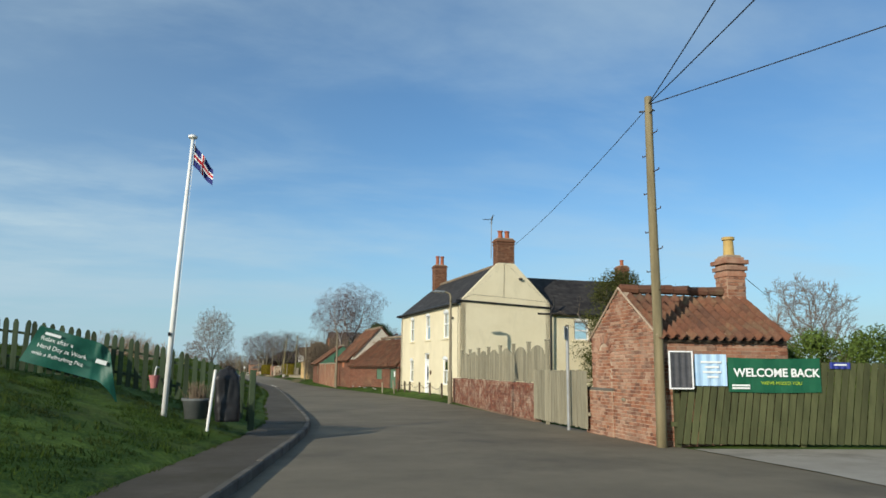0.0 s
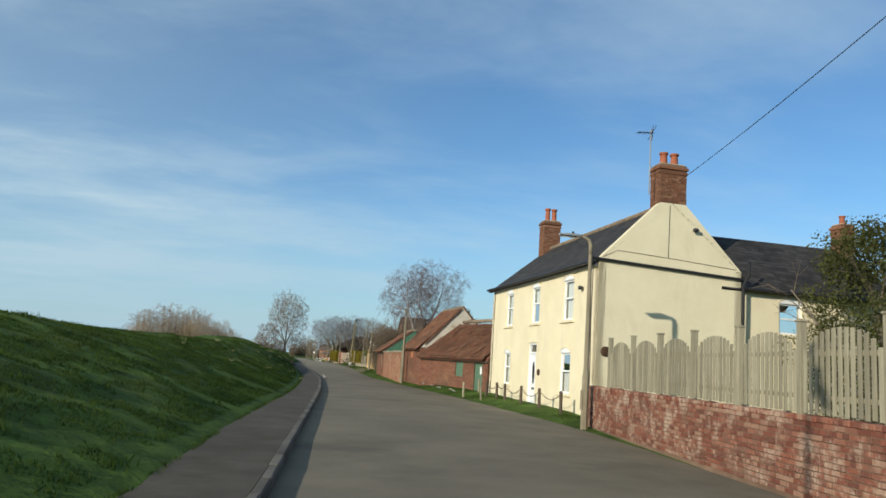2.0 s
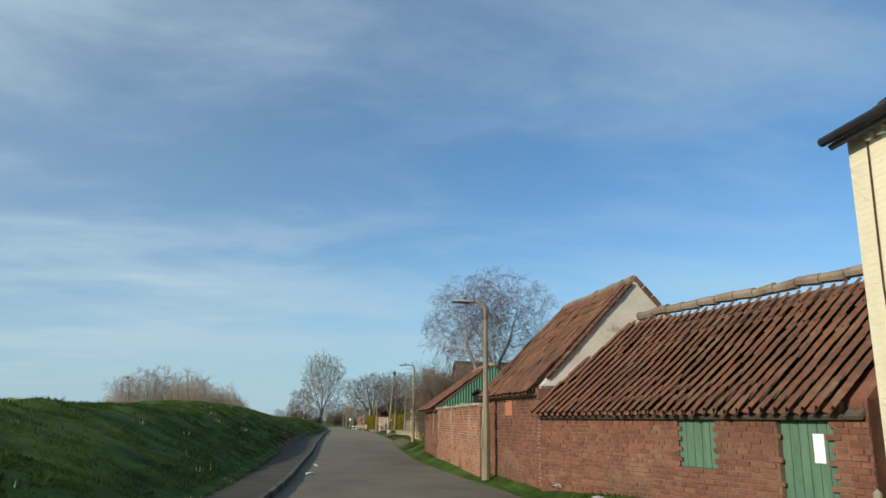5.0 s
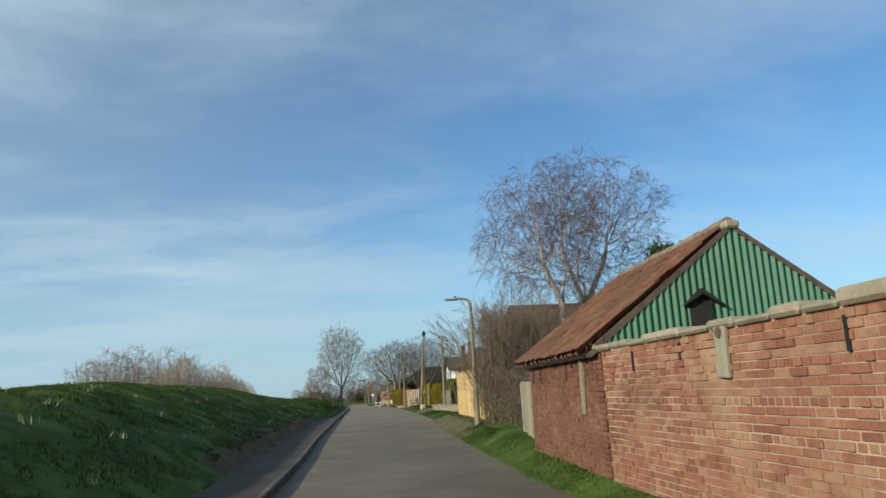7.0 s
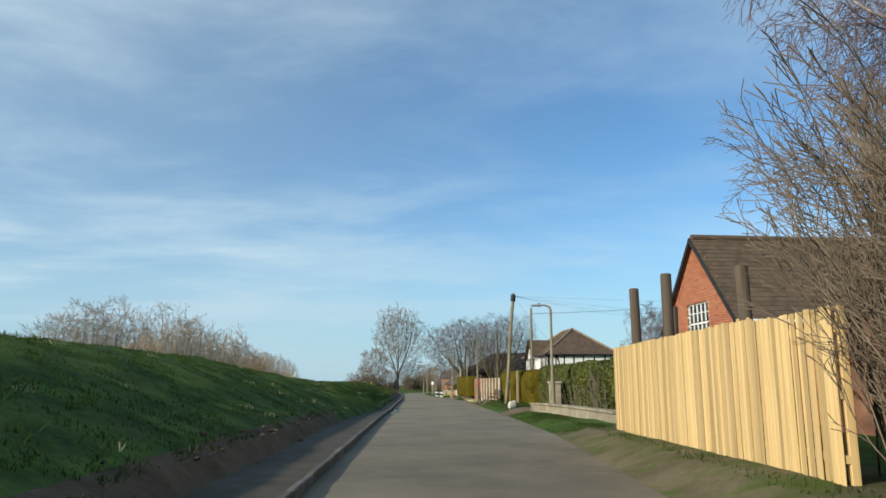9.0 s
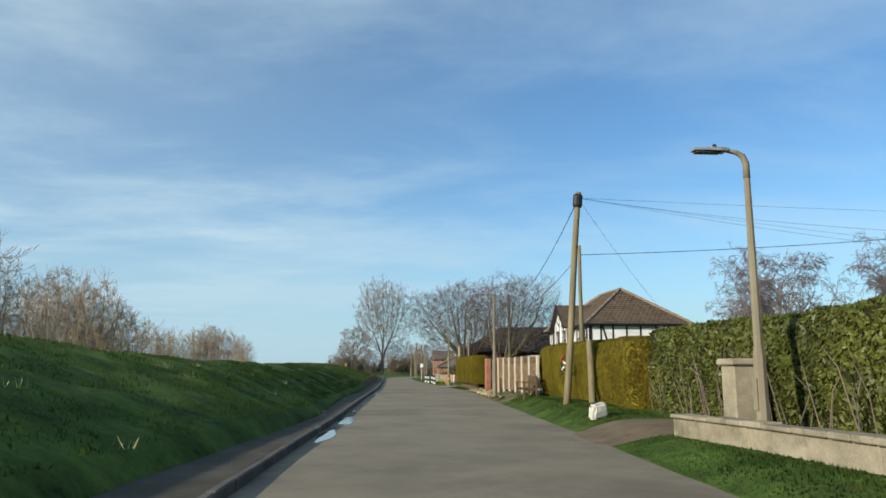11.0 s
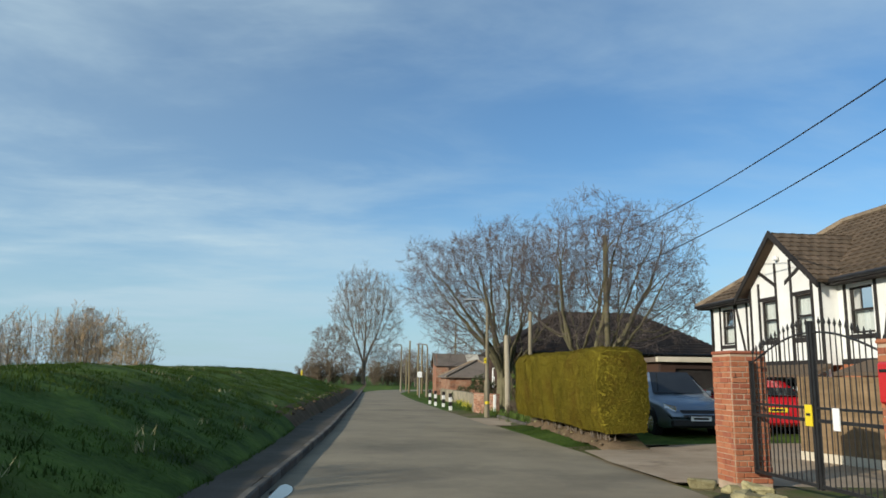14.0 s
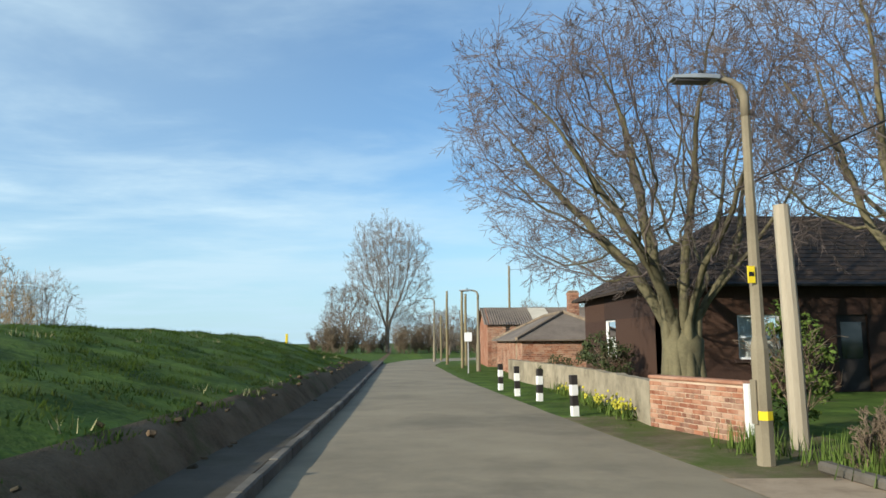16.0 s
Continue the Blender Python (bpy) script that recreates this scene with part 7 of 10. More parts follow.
# panel fence with concrete posts and trellis
pn = thing("panel_fence", "tan timber fence panels with trellis between concrete posts", "fence")
P0, P1 = Vector((16.22, 125.3, 0.38)), Vector((16.16, 134.3, 0.38))
mp = frame_of(P1, P0 - P1)
pl = (P0 - P1).length
npan = 6
for k in range(npan + 1):
    s = pl * k / npan
    part("concrete_post", Build().box((s - 0.048, -0.07, -0.3), (s + 0.048, 0.05, 1.5), c=0.012), CONCRETE_PALE, pn, "pale concrete post", m=mp)
for k in range(npan):
    s0, s1 = pl * k / npan + 0.06, pl * (k + 1) / npan - 0.06
    for j in range(9):
        z = 0.03 + j * 0.125
        n = 7
        low = [(s0 + (s1 - s0) * i / n, -0.014 - 0.016 * (((i + j) // 2) % 2), z + random.uniform(-0.012, 0.012)) for i in range(n + 1)]
        high = [(x, -0.006, z + 0.14) for x, _, _ in low]
        b = Build()
        for i in range(n):
            b.prism([low[i], low[i + 1], high[i + 1], high[i]], (0, 0.012, 0))
        part("panel_slat", b, WOOD_PANEL, pn, m=mp)
    for j in range(3):
        x = s0 + (s1 - s0) * (j + 0.5) / 3
        part("batten", Build().box((x - 0.02, -0.035, 0.02), (x + 0.02, -0.022, 1.16)), WOOD_PANEL, pn, m=mp)
    b = Build()
    w, h = s1 - s0, 0.26
    for j in range(12):
        x = s0 + w * j / 12
        b.box((-0.008, -0.012, -0.005), (0.008, 0.0, 0.36), m=pose(x, 0, 1.19) @ Matrix.Rotation(radians(40), 4, "Y"))
        b.box((-0.008, -0.022, -0.005), (0.008, -0.012, 0.36), m=pose(x + w / 12, 0, 1.19) @ Matrix.Rotation(radians(-40), 4, "Y"))
    b.box((s0, -0.02, 1.17), (s1, 0.01, 1.2)).box((s0, -0.02, 1.45), (s1, 0.01, 1.48))
    tagged(part("trellis", b, WOOD_PANEL, pn, "diagonal trellis strip", m=mp), kind="stuff")
street_lamp((15.42, 131.0, 0.4), 4.3, _ll)
solo("stake", Build().box((-0.04, -0.04, -0.2), (0.04, 0.04, 0.55), c=0.008), WOOD_BROWN, "short dark stake beside the lamp", "stake", "stakes on the verge", m=pose(15.45, 129.6, 0.4))

# row of mossy stones edging the verge
for k in range(34):
    y = 128.6 + k * 0.27 + random.uniform(-0.08, 0.08)
    x = 15.05 + 0.035 * (y - 128) + random.uniform(-0.12, 0.14) + (0.25 if k % 5 == 0 else 0)
    q = random.uniform(0.5, 1.45)
    v = [(q * sx * 0.15 * random.uniform(0.45, 1.2), q * sy * 0.11 * random.uniform(0.45, 1.2), (0.12 if sz else 0) * q * random.uniform(0.5, 1.2)) for sx in (-1, 1) for sy in (-1, 1) for sz in (0, 1)]
    b = Build().add(v, [(0, 1, 3, 2), (4, 6, 7, 5), (0, 4, 5, 1), (2, 3, 7, 6), (0, 2, 6, 4), (1, 5, 7, 3)])
    me = b.mesh("stone", ROCK_MOSSY)
    bm = bmesh.new()
    bm.from_mesh(me)
    bmesh.ops.bevel(bm, geom=bm.edges[:], offset=0.03, segments=1, affect="EDGES")
    bm.to_mesh(me)
    bm.free()
    solo("stone", me, None, "mossy pale edging stone on the verge", "stone", "edging stones on the verge", m=pose(x, y, 0.14, 0, 0, random.uniform(0, 180)))

# brick gate piers and iron gates
def brick_pier(at, w, h, label):
    t = thing("gate_pier", label, "gate pier", at, 0, group="brick gate piers")
    part("core", Build().box((-w / 2, -w / 2, -0.2), (w / 2, w / 2, h)), MORTAR, t)
    for m in (pose(-w / 2, -w / 2, 0), pose(-w / 2, w / 2, 0, 0, 0, -90), pose(w / 2, w / 2, 0, 0, 0, 180), pose(w / 2, -w / 2, 0, 0, 0, 90)):
        brick_wall(t, m, w, h, BRICK_NEW, near=(0, w, 0, h) if m.translation.y < 0 and m.translation.x < 0 else None, stretcher=True)
    part("cap", Build().box((-w / 2 - 0.02, -w / 2 - 0.02, h), (w / 2 + 0.02, w / 2 + 0.02, h + 0.05), c=0.015), BRICK_NEW, t)
    return t


brick_pier((16.3, 138.2, 0.12), 0.52, 1.75, "square orange brick gate pier")
brick_pier((16.32, 134.65, 0.2), 0.56, 1.68, "square orange brick gate pier with a red box")
rb = thing("post_box", "small red letter box on the gate pier", "letter box", (16.02, 134.7, 1.3))
part("box", Build().box((-0.09, -0.13, 0), (0.0, 0.13, 0.4), c=0.02), RED_PAINT, rb)
part("slot", Build().box((-0.095, -0.09, 0.3), (-0.088, 0.09, 0.33)), INK_BLACK, rb)
ig = thing("iron_gates", "pair of tall black iron gates with spear tops", "gate", (16.3, 137.92, 0.18), -90)
gl = 2.96
for s in (0, 1):
    leaf = part("gate_leaf", Build().box((0.03, -0.015, 0.1), (gl / 2 - 0.01, 0.015, 0.14)).box((0.03, -0.015, 0.85), (gl / 2 - 0.01, 0.015, 0.89)).box((0.03, -0.015, 1.0), (gl / 2 - 0.01, 0.015, 1.03)).box((0.03, -0.02, 0.08), (0.07, 0.02, 1.6)).box((gl / 2 - 0.05, -0.02, 0.08), (gl / 2 - 0.01, 0.02, 2.05)), METAL_BLACK, ig, m=pose(0, 0, 0) if s == 0 else pose(gl, 0, 0, 0, 0, 180))
    b = Build()
    for k in range(9):
        x0, x1 = 0.05 + (gl / 2 - 0.08) * k / 9, 0.05 + (gl / 2 - 0.08) * (k + 1) / 9
        b.tube([(x0, 0, 1.55 + 0.36 * math.sin(math.pi / 2 * k / 9)), (x1, 0, 1.55 + 0.36 * math.sin(math.pi / 2 * (k + 1) / 9))], 0.014, 5)
    part("top_rail", b, METAL_BLACK, leaf)
    for k in range(14):
        x = 0.12 + k * (gl / 2 - 0.2) / 13
        zt = 1.6 + 0.36 * math.sin(math.pi / 2 * x / (gl / 2)) + 0.12
        part("bar", Build().tube([(x, 0, 0.1), (x, 0, zt - 0.08)], 0.008, 5).lathe([(0.008, zt - 0.08), (0.02, zt - 0.05), (0.0, zt + 0.02)], 6, m=pose(x, 0, 0)), METAL_BLACK, leaf)
part("notice", Build().box((1.32, -0.04, 0.8), (1.46, -0.03, 1.05)), YELLOW_PLATE, ig, "yellow notice")
part("notice", Build().box((1.85, -0.04, 0.78), (1.97, -0.03, 1.03)), UPVC, ig, "white notice")
part("text_bar", Build().box((1.35, -0.046, 0.92), (1.43, -0.041, 0.95)), INK_BLACK, ig)
# boarded screen behind the gates
sc = thing("boarded_screen", "brown boarded fence inside the gateway", "fence", (19.2, 141.5, 0.1), -72)
for k in range(34):
    part("board", Build().box((k * 0.145, -0.01, 0), (k * 0.145 + 0.135, 0.01, 1.5), c=0.003), WOOD_PANEL, sc)
part("gravel_board", Build().box((0, -0.03, -0.1), (4.95, 0.03, 0.12)), CONCRETE_PALE, sc)
# gravel drive
strip("drive", [(15.45, 138.6), (15.35, 141.2), (15.5, 143.2), (17.25, 143.8), (17.25, 152.0)], [(24.0, 136.0), (24.0, 141.0), (24.0, 146.0), (24.0, 149.0), (24.0, 154.0)], 0.05, 0.08, GRAVEL, "pale gravel drive in front of the house", "drive", 6)
v, f, n = [], [], 10
for k in range(8):
    for j in range(n + 1):
        d, y = 3.6 * j / n, 110.7 + 2.7 * k / 7 + 0.25 * noise.noise((0.9 * j, k * 0.2, 1))
        u, e = min(1, d / 1.2), float(edge_x(y))
        z = -0.02 + (float(verge_z(y)) + 0.02) * u * u * (3 - 2 * u) + 0.35 * lump(e + d, y) * min(1, d / 0.8)
        v.append((e - 0.05 + d, y, z + (0.035 if 0 < k < 7 else -0.02)))
for k in range(7):
    for j in range(n):
        f.append((k * (n + 1) + j, k * (n + 1) + j + 1, (k + 1) * (n + 1) + j + 1, (k + 1) * (n + 1) + j))
tagged(new("drive", raw_mesh("drive", v, f, EARTH, True)), "worn damp earth entrance beside the low wall", "drive", kind="structure")

# rubble and bare stems below the hedge beside the drive
rb2 = thing("rubble_mound", "brown soil and pale rubble below the clipped hedge", "rubble")
v, f, n = [], [], 40
for k in range(n + 1):
    y = 143.35 + 7.7 * k / n
    for x, z in ((15.98, 0.06), (16.04, 0.16), (16.14, 0.26), (16.9, 0.3), (17.1, 0.05)):
        e = min(1.0, 0.25 + min(k, n - k) / 4)
        v.append((x + 0.12 * noise.noise((x, y * 2, 0)), y, (z + 0.14 * noise.noise((x * 2, y * 2.5, 3))) * e))
for k in range(n):
    for j in range(4):
        f.append((k * 5 + j, k * 5 + j + 1, k * 5 + 6 + j, k * 5 + 5 + j))
f += [(0, 1, 2, 3, 4), tuple(n * 5 + j for j in range(5))]
part("soil", Build().add(v, f), SOIL, rb2, "crumbling brown soil", smooth=True)
_lumps = []
for k in range(6):
    bm = bmesh.new()
    bmesh.ops.create_icosphere(bm, subdivisions=1, radius=0.09)
    for q in bm.verts:
        q.co = Vector((q.co.x * random.uniform(0.6, 1.25), q.co.y * random.uniform(0.7, 1.5), q.co.z * random.uniform(0.5, 0.95)))
    me = bpy.data.meshes.new("stone")
    bm.to_mesh(me)
    bm.free()
    me.materials.append((SOIL, SOIL, ROCK_MOSSY, SOIL_DARK, SOIL, PATH_TAR)[k])
    _lumps.append(me)
for k in range(36):
    u, q = random.random(), random.uniform(0.22, 0.55)
    part("stone", random.choice(_lumps), None, rb2, m=pose(16.0 + 0.18 * u + random.gauss(0, 0.02), random.uniform(143.6, 151.0), 0.1 + 0.16 * u, random.uniform(-40, 40), random.uniform(-40, 40), random.uniform(0, 360)) @ Matrix.Scale(q, 4))
b = Build()
for k in range(120):
    p = Vector((random.uniform(16.05, 16.4), random.uniform(143.5, 150.8), 0.22))
    b.tube([p, p + Vector((random.gauss(0, 0.05), random.gauss(0, 0.1), 0.35))], [0.016, 0.008], 4, caps=False)
tagged(part("stem_mass", b, BARK_GREY, rb2, "bare stems"), kind="stuff")
strip("drive", [(14.9, 151.4), (14.85, 153.3), (14.75, 155.6)], [(19.0, 151.8), (19.0, 153.6), (19.0, 155.2)], 0.01, 0.03, GRAVEL, "pinkish gravel entrance beside the flower bed", "drive", 5)
# ---- half-timbered house ----
def timbered_house():
    t = thing("timbered_house", "white house with black timbers and hipped tile roof", "house", (23.2, 142.2, 0.0))
    W, L, E, R, Z = 6.3, 10.85, 4.2, 6.65, 1.97
    mS, mW = pose(0, 0, 0), pose(0, L, 0, 0, 0, -90)
    wW = [(L - 1.45, L - 0.55, 2.72, 3.9), (L - 3.3, L - 2.4, 2.72, 3.9), (0.8, 1.6, 2.72, 3.9)]
    wS = []
    white = surface("white_stucco", (0.66, 0.66, 0.63), (0.8, 0.8, 0.77), 1.5, 30, 0.85, 0.2, 0.004)
    part("upper_wall", wall_mesh(W, E, 0.2, wS, None, Z), white, t, "white stucco upper wall", m=mS)
    part("upper_wall", wall_mesh(L, E, 0.2, wW, None, Z), white, t, m=mW)
    part("upper_wall", wall_mesh(W, E, 0.2, (), None, Z), white, t, m=pose(W, L, 0, 0, 0, 180))
    part("upper_wall", wall_mesh(L, E, 0.2, (), None, Z), white, t, m=pose(W, 0, 0, 0, 0, 90))
    for m, l in ((mS, W), (mW, L), (pose(W, L, 0, 0, 0, 180), W), (pose(W, 0, 0, 0, 0, 90), L)):
        part("lower_wall", wall_mesh(l, Z - 0.004, 0.2), BRICK_NEW, t, "red brick lower wall", m=m)
    for h in wW:
        sash_window(t, mW @ pose(h[0], 0, h[2]), h[1] - h[0], h[3] - h[2], False, 0.6, BLACK_PAINT, (0.5,), sill=False)

    def beams(m, l, ups, diags, z0=Z, z1=E):
        part("timber", Build().box((0, -0.025, z0), (l, 0.0, z0 + 0.13), c=0.004), BLACK_PAINT, t, m=m)
        part("timber", Build().box((0, -0.025, z1 - 0.12), (l, 0.0, z1), c=0.004), BLACK_PAINT, t, m=m)
        for x in ups:
            part("timber", Build().box((x - 0.055, -0.022, z0 + 0.13), (x + 0.055, 0.0, z1 - 0.12), c=0.004), BLACK_PAINT, t, m=m)
        for x0, x1 in diags:
            part("timber", Build().prism([(x0 - 0.06, -0.02, z1 - 0.12), (x0 + 0.06, -0.02, z1 - 0.12), (x1 + 0.06, -0.02, z0 + 0.13), (x1 - 0.06, -0.02, z0 + 0.13)], (0, 0.02, 0)), BLACK_PAINT, t, m=m)

    beams(mS, W, (0.06, 0.74, 1.52, 2.4, 3.3, 4.3, 5.3, W - 0.06), ((0.82, 1.42),))
    beams(mW, L, (0.06, 0.7, 1.7, 2.5, L - 3.42, L - 2.28, L - 1.57, L - 0.43, L - 0.06), ((1.78, 2.42), (L - 1.65, L - 2.18)))
    for h in wW:
        part("timber", Build().box((h[0] - 0.1, -0.023, h[2] - 0.14), (h[1] + 0.1, 0.0, h[2] - 0.02)), BLACK_PAINT, t, m=mW)
    # hipped roof
    o, half = 0.35, W / 2
    run = half + o
    z0 = E - 0.1
    s = math.hypot(run, R - z0)
    k = run / s
    pts = dict(a=(-o, -o, z0), b=(W + o, -o, z0), c=(W + o, L + o, z0), d=(-o, L + o, z0), e=(half, half, R), f=(half, L - half, R))
    for q, l, inset, nm in ((("a", "b", "e"), W + 2 * o, True, 0), (("d", "a", "e"), L + 2 * o, True, 1), (("c", "d", "f"), W + 2 * o, True, 0), (("b", "c", "f"), L + 2 * o, True, 1)):
        m = slope_frame(pts[q[0]], pts[q[1]], pts[q[2]])
        poly = [pts[q[0]], pts[q[1]]] + ([pts["e"]] if q == ("a", "b", "e") else [pts["f"]] if q == ("c", "d", "f") else ([pts["e"], pts["f"]] if q[0] == "d" else [pts["f"], pts["e"]]))
        part("roof", Build().prism(poly, (0, 0, -0.05)), BROWN_TILE, t, "brown tiled hip slope")
        flat_tiles(t, m, l, s, BROWN_TILE, lambda y, l=l: (y * k, l - y * k), 0.3, 0.26, 0.02, wave=0.02)
    for p, q in (("a", "e"), ("b", "e"), ("c", "f"), ("d", "f"), ("e", "f")):
        part("hip_ridge", Build().tube([Vector(pts[p]) + Vector((0, 0, 0.04)), Vector(pts[q]) + Vector((0, 0, 0.06))], 0.1, 7), RIDGE_TILE, t, "pale hip tiles")
    part("gutter", Build().tube([(-o - 0.04, -o, z0), (-o - 0.04, L + o, z0)], 0.06, 6).tube([(-o, -o - 0.04, z0), (W + o, -o - 0.04, z0)], 0.06, 6), BLACK_PLASTIC, t, "black gutter")
    part("soffit", Build().box((-o, -o, z0 - 0.1), (W + o, L + o, z0 - 0.06)), BLACK_PAINT, t, "dark soffit")
    # projecting gabled bay on the road side
    y0, y1, bx, be, ba = 3.7, 7.25, -0.47, 4.3, 5.72
    ym = (y0 + y1) / 2
    mB = pose(bx, y1, 0, 0, 0, -90)
    bw = y1 - y0
    hb = [(0.6, 1.38, 2.7, 3.85), (2.3, 3.08, 2.7, 3.85)]
    bay = part("bay_wall", wall_mesh(bw, be, 0.2, hb, [(0, be), (bw, be), (bw / 2, ba)], 1.95), white, t, "white gabled bay", m=mB)
    for h in hb:
        sash_window(t, mB @ pose(h[0], 0, h[2]), h[1] - h[0], h[3] - h[2], False, 0.6, BLACK_PAINT, (0.5,), sill=False)
    for a, b2 in (((0.03, 1.95), (0.03, be)), ((bw - 0.03, 1.95), (bw - 0.03, be)), ((0.52, 1.95), (0.52, 4.4)), ((2.22, 1.95), (2.22, 4.9)), ((1.46, 1.95), (1.46, 4.9)), ((bw - 0.39, 1.95), (bw - 0.39, 4.4))):
        part("timber", Build().box((a[0] - 0.05, -0.024, a[1]), (a[0] + 0.05, 0.0, b2[1])), BLACK_PAINT, t, m=mB)
    for h in hb:
        for z0_, z1_ in ((h[2] - 0.14, h[2] - 0.004), (h[3] + 0.004, h[3] + 0.1)):
            part("timber", Build().box((h[0] - 0.08, -0.02, z0_), (h[1] + 0.08, 0.0, z1_)), BLACK_PAINT, t, m=mB)
    for x0, x1, za, zb in ((0.55, bw / 2 - 0.35, 4.7, 4.2), (bw - 0.55, bw / 2 + 0.15, 4.7, 4.2)):
        part("timber", Build().prism([(x0, -0.02, za), (x0, -0.02, za + 0.12), (x1, -0.02, zb + 0.12), (x1, -0.02, zb)], (0, 0.02, 0)), BLACK_PAINT, t, m=mB)
    part("timber", Build().box((0, -0.026, 1.93), (bw, 0.0, 2.08)), BLACK_PAINT, t, m=mB)
    for s2 in (0, 1):
        part("bay_cheek", Build().box((bx + 0.2, (y0 if s2 == 0 else y1 - 0.15), 1.95), (0.0, (y0 + 0.15 if s2 == 0 else y1), be)), white, t)
    for sgn, a in ((-1, y0), (1, y1)):
        A = (bx - 0.3, a + sgn * 0.3, be - 0.2)
        B = (2.2, a + sgn * 0.3, be - 0.2)
        if sgn < 0:
            m = slope_frame(A, B, (bx, ym, ba))
        else:
            m = slope_frame(B, A, (2.2, ym, ba))
        sl = math.hypot(bw / 2 + 0.3, ba - be + 0.2) + 0.02
        part("bay_roof", Build().box((0, 0, -0.06), (2.2 - bx + 0.3, sl, 0)), BROWN_TILE, t, "bay roof slope", m=m)
        flat_tiles(t, m, 2.2 - bx + 0.3, sl, BROWN_TILE, None, 0.3, 0.26, 0.02, wave=0.02)
        part("bargeboard", Build().prism([(bx - 0.34, ym, ba + 0.08), (bx - 0.34, a + sgn * 0.34, be - 0.22), (bx - 0.34, a + sgn * 0.34, be - 0.4), (bx - 0.34, ym, ba - 0.12)], (0.05, 0, 0)), BLACK_PAINT, t, "black bargeboard")
    part("security_light", Build().box((-0.08, -0.14, 4.95), (0.08, -0.04, 5.08), c=0.02), UPVC, t, "small white alarm box", m=mB @ pose(bw / 2 - 0.1, 0, 0))
    # ground floor under the bay: brick plinth, dark leaded window, lean-to roof
    part("bay_plinth", Build().box((bx + 0.05, y0, -0.1), (0.0, y1, 0.8)), BRICK_NEW, t, "red brick plinth")
    part("lean_to_roof", Build().prism([(bx - 0.55, y0 - 0.25, 1.62), (bx - 0.55, y0 - 0.25, 1.7), (bx - 0.005, y0 - 0.25, 1.98), (bx - 0.005, y0 - 0.25, 1.86)], (0, bw + 0.5, 0)), BROWN_TILE, t, "narrow tiled lean-to roof")
    gw2 = part("bay_window", Build().box((bx + 0.05, y0, 0.8), (bx + 0.12, y1, 0.88)).box((bx + 0.05, y0, 1.6), (bx + 0.12, y1, 1.9)), UPVC, t, "wide leaded window")
    for k in range(6):
        yy = y0 + (bw - 0.06) * k / 5
        part("mullion", Build().box((bx + 0.05, yy, 0.88), (bx + 0.12, yy + 0.06, 1.6)), UPVC, gw2)
    part("pane", Build().box((bx + 0.1, y0 + 0.02, 0.88), (bx + 0.11, y1 - 0.02, 1.6)), CAR_GLASS, gw2, "dark glass")
    b = Build()
    for k in range(22):
        for sg in (-1, 1):
            a0 = y0 + 0.1 + (bw - 0.2) * k / 22
            b.tube([(bx + 0.092, a0, 0.9), (bx + 0.092, min(max(a0 + sg * 0.36, y0 + 0.05), y1 - 0.05), 1.58)], 0.006, 3)
    tagged(part("leading", b, LEAD, gw2, "diamond leading"), kind="stuff")
    # porch roof and ground floor window
    part("porch_roof", Build().prism([(-1.0, 0.3, 1.66), (-1.0, 0.3, 1.74), (-0.03, 0.3, 2.06), (-0.03, 0.3, 1.9)], (0, 2.4, 0)), BROWN_TILE, t, "sloping porch roof")
    part("porch_post", Build().box((-0.95, 0.4, 0), (-0.83, 0.52, 1.68)), WHITE_PAINT, t, "white porch post")
    return t


timbered_house()


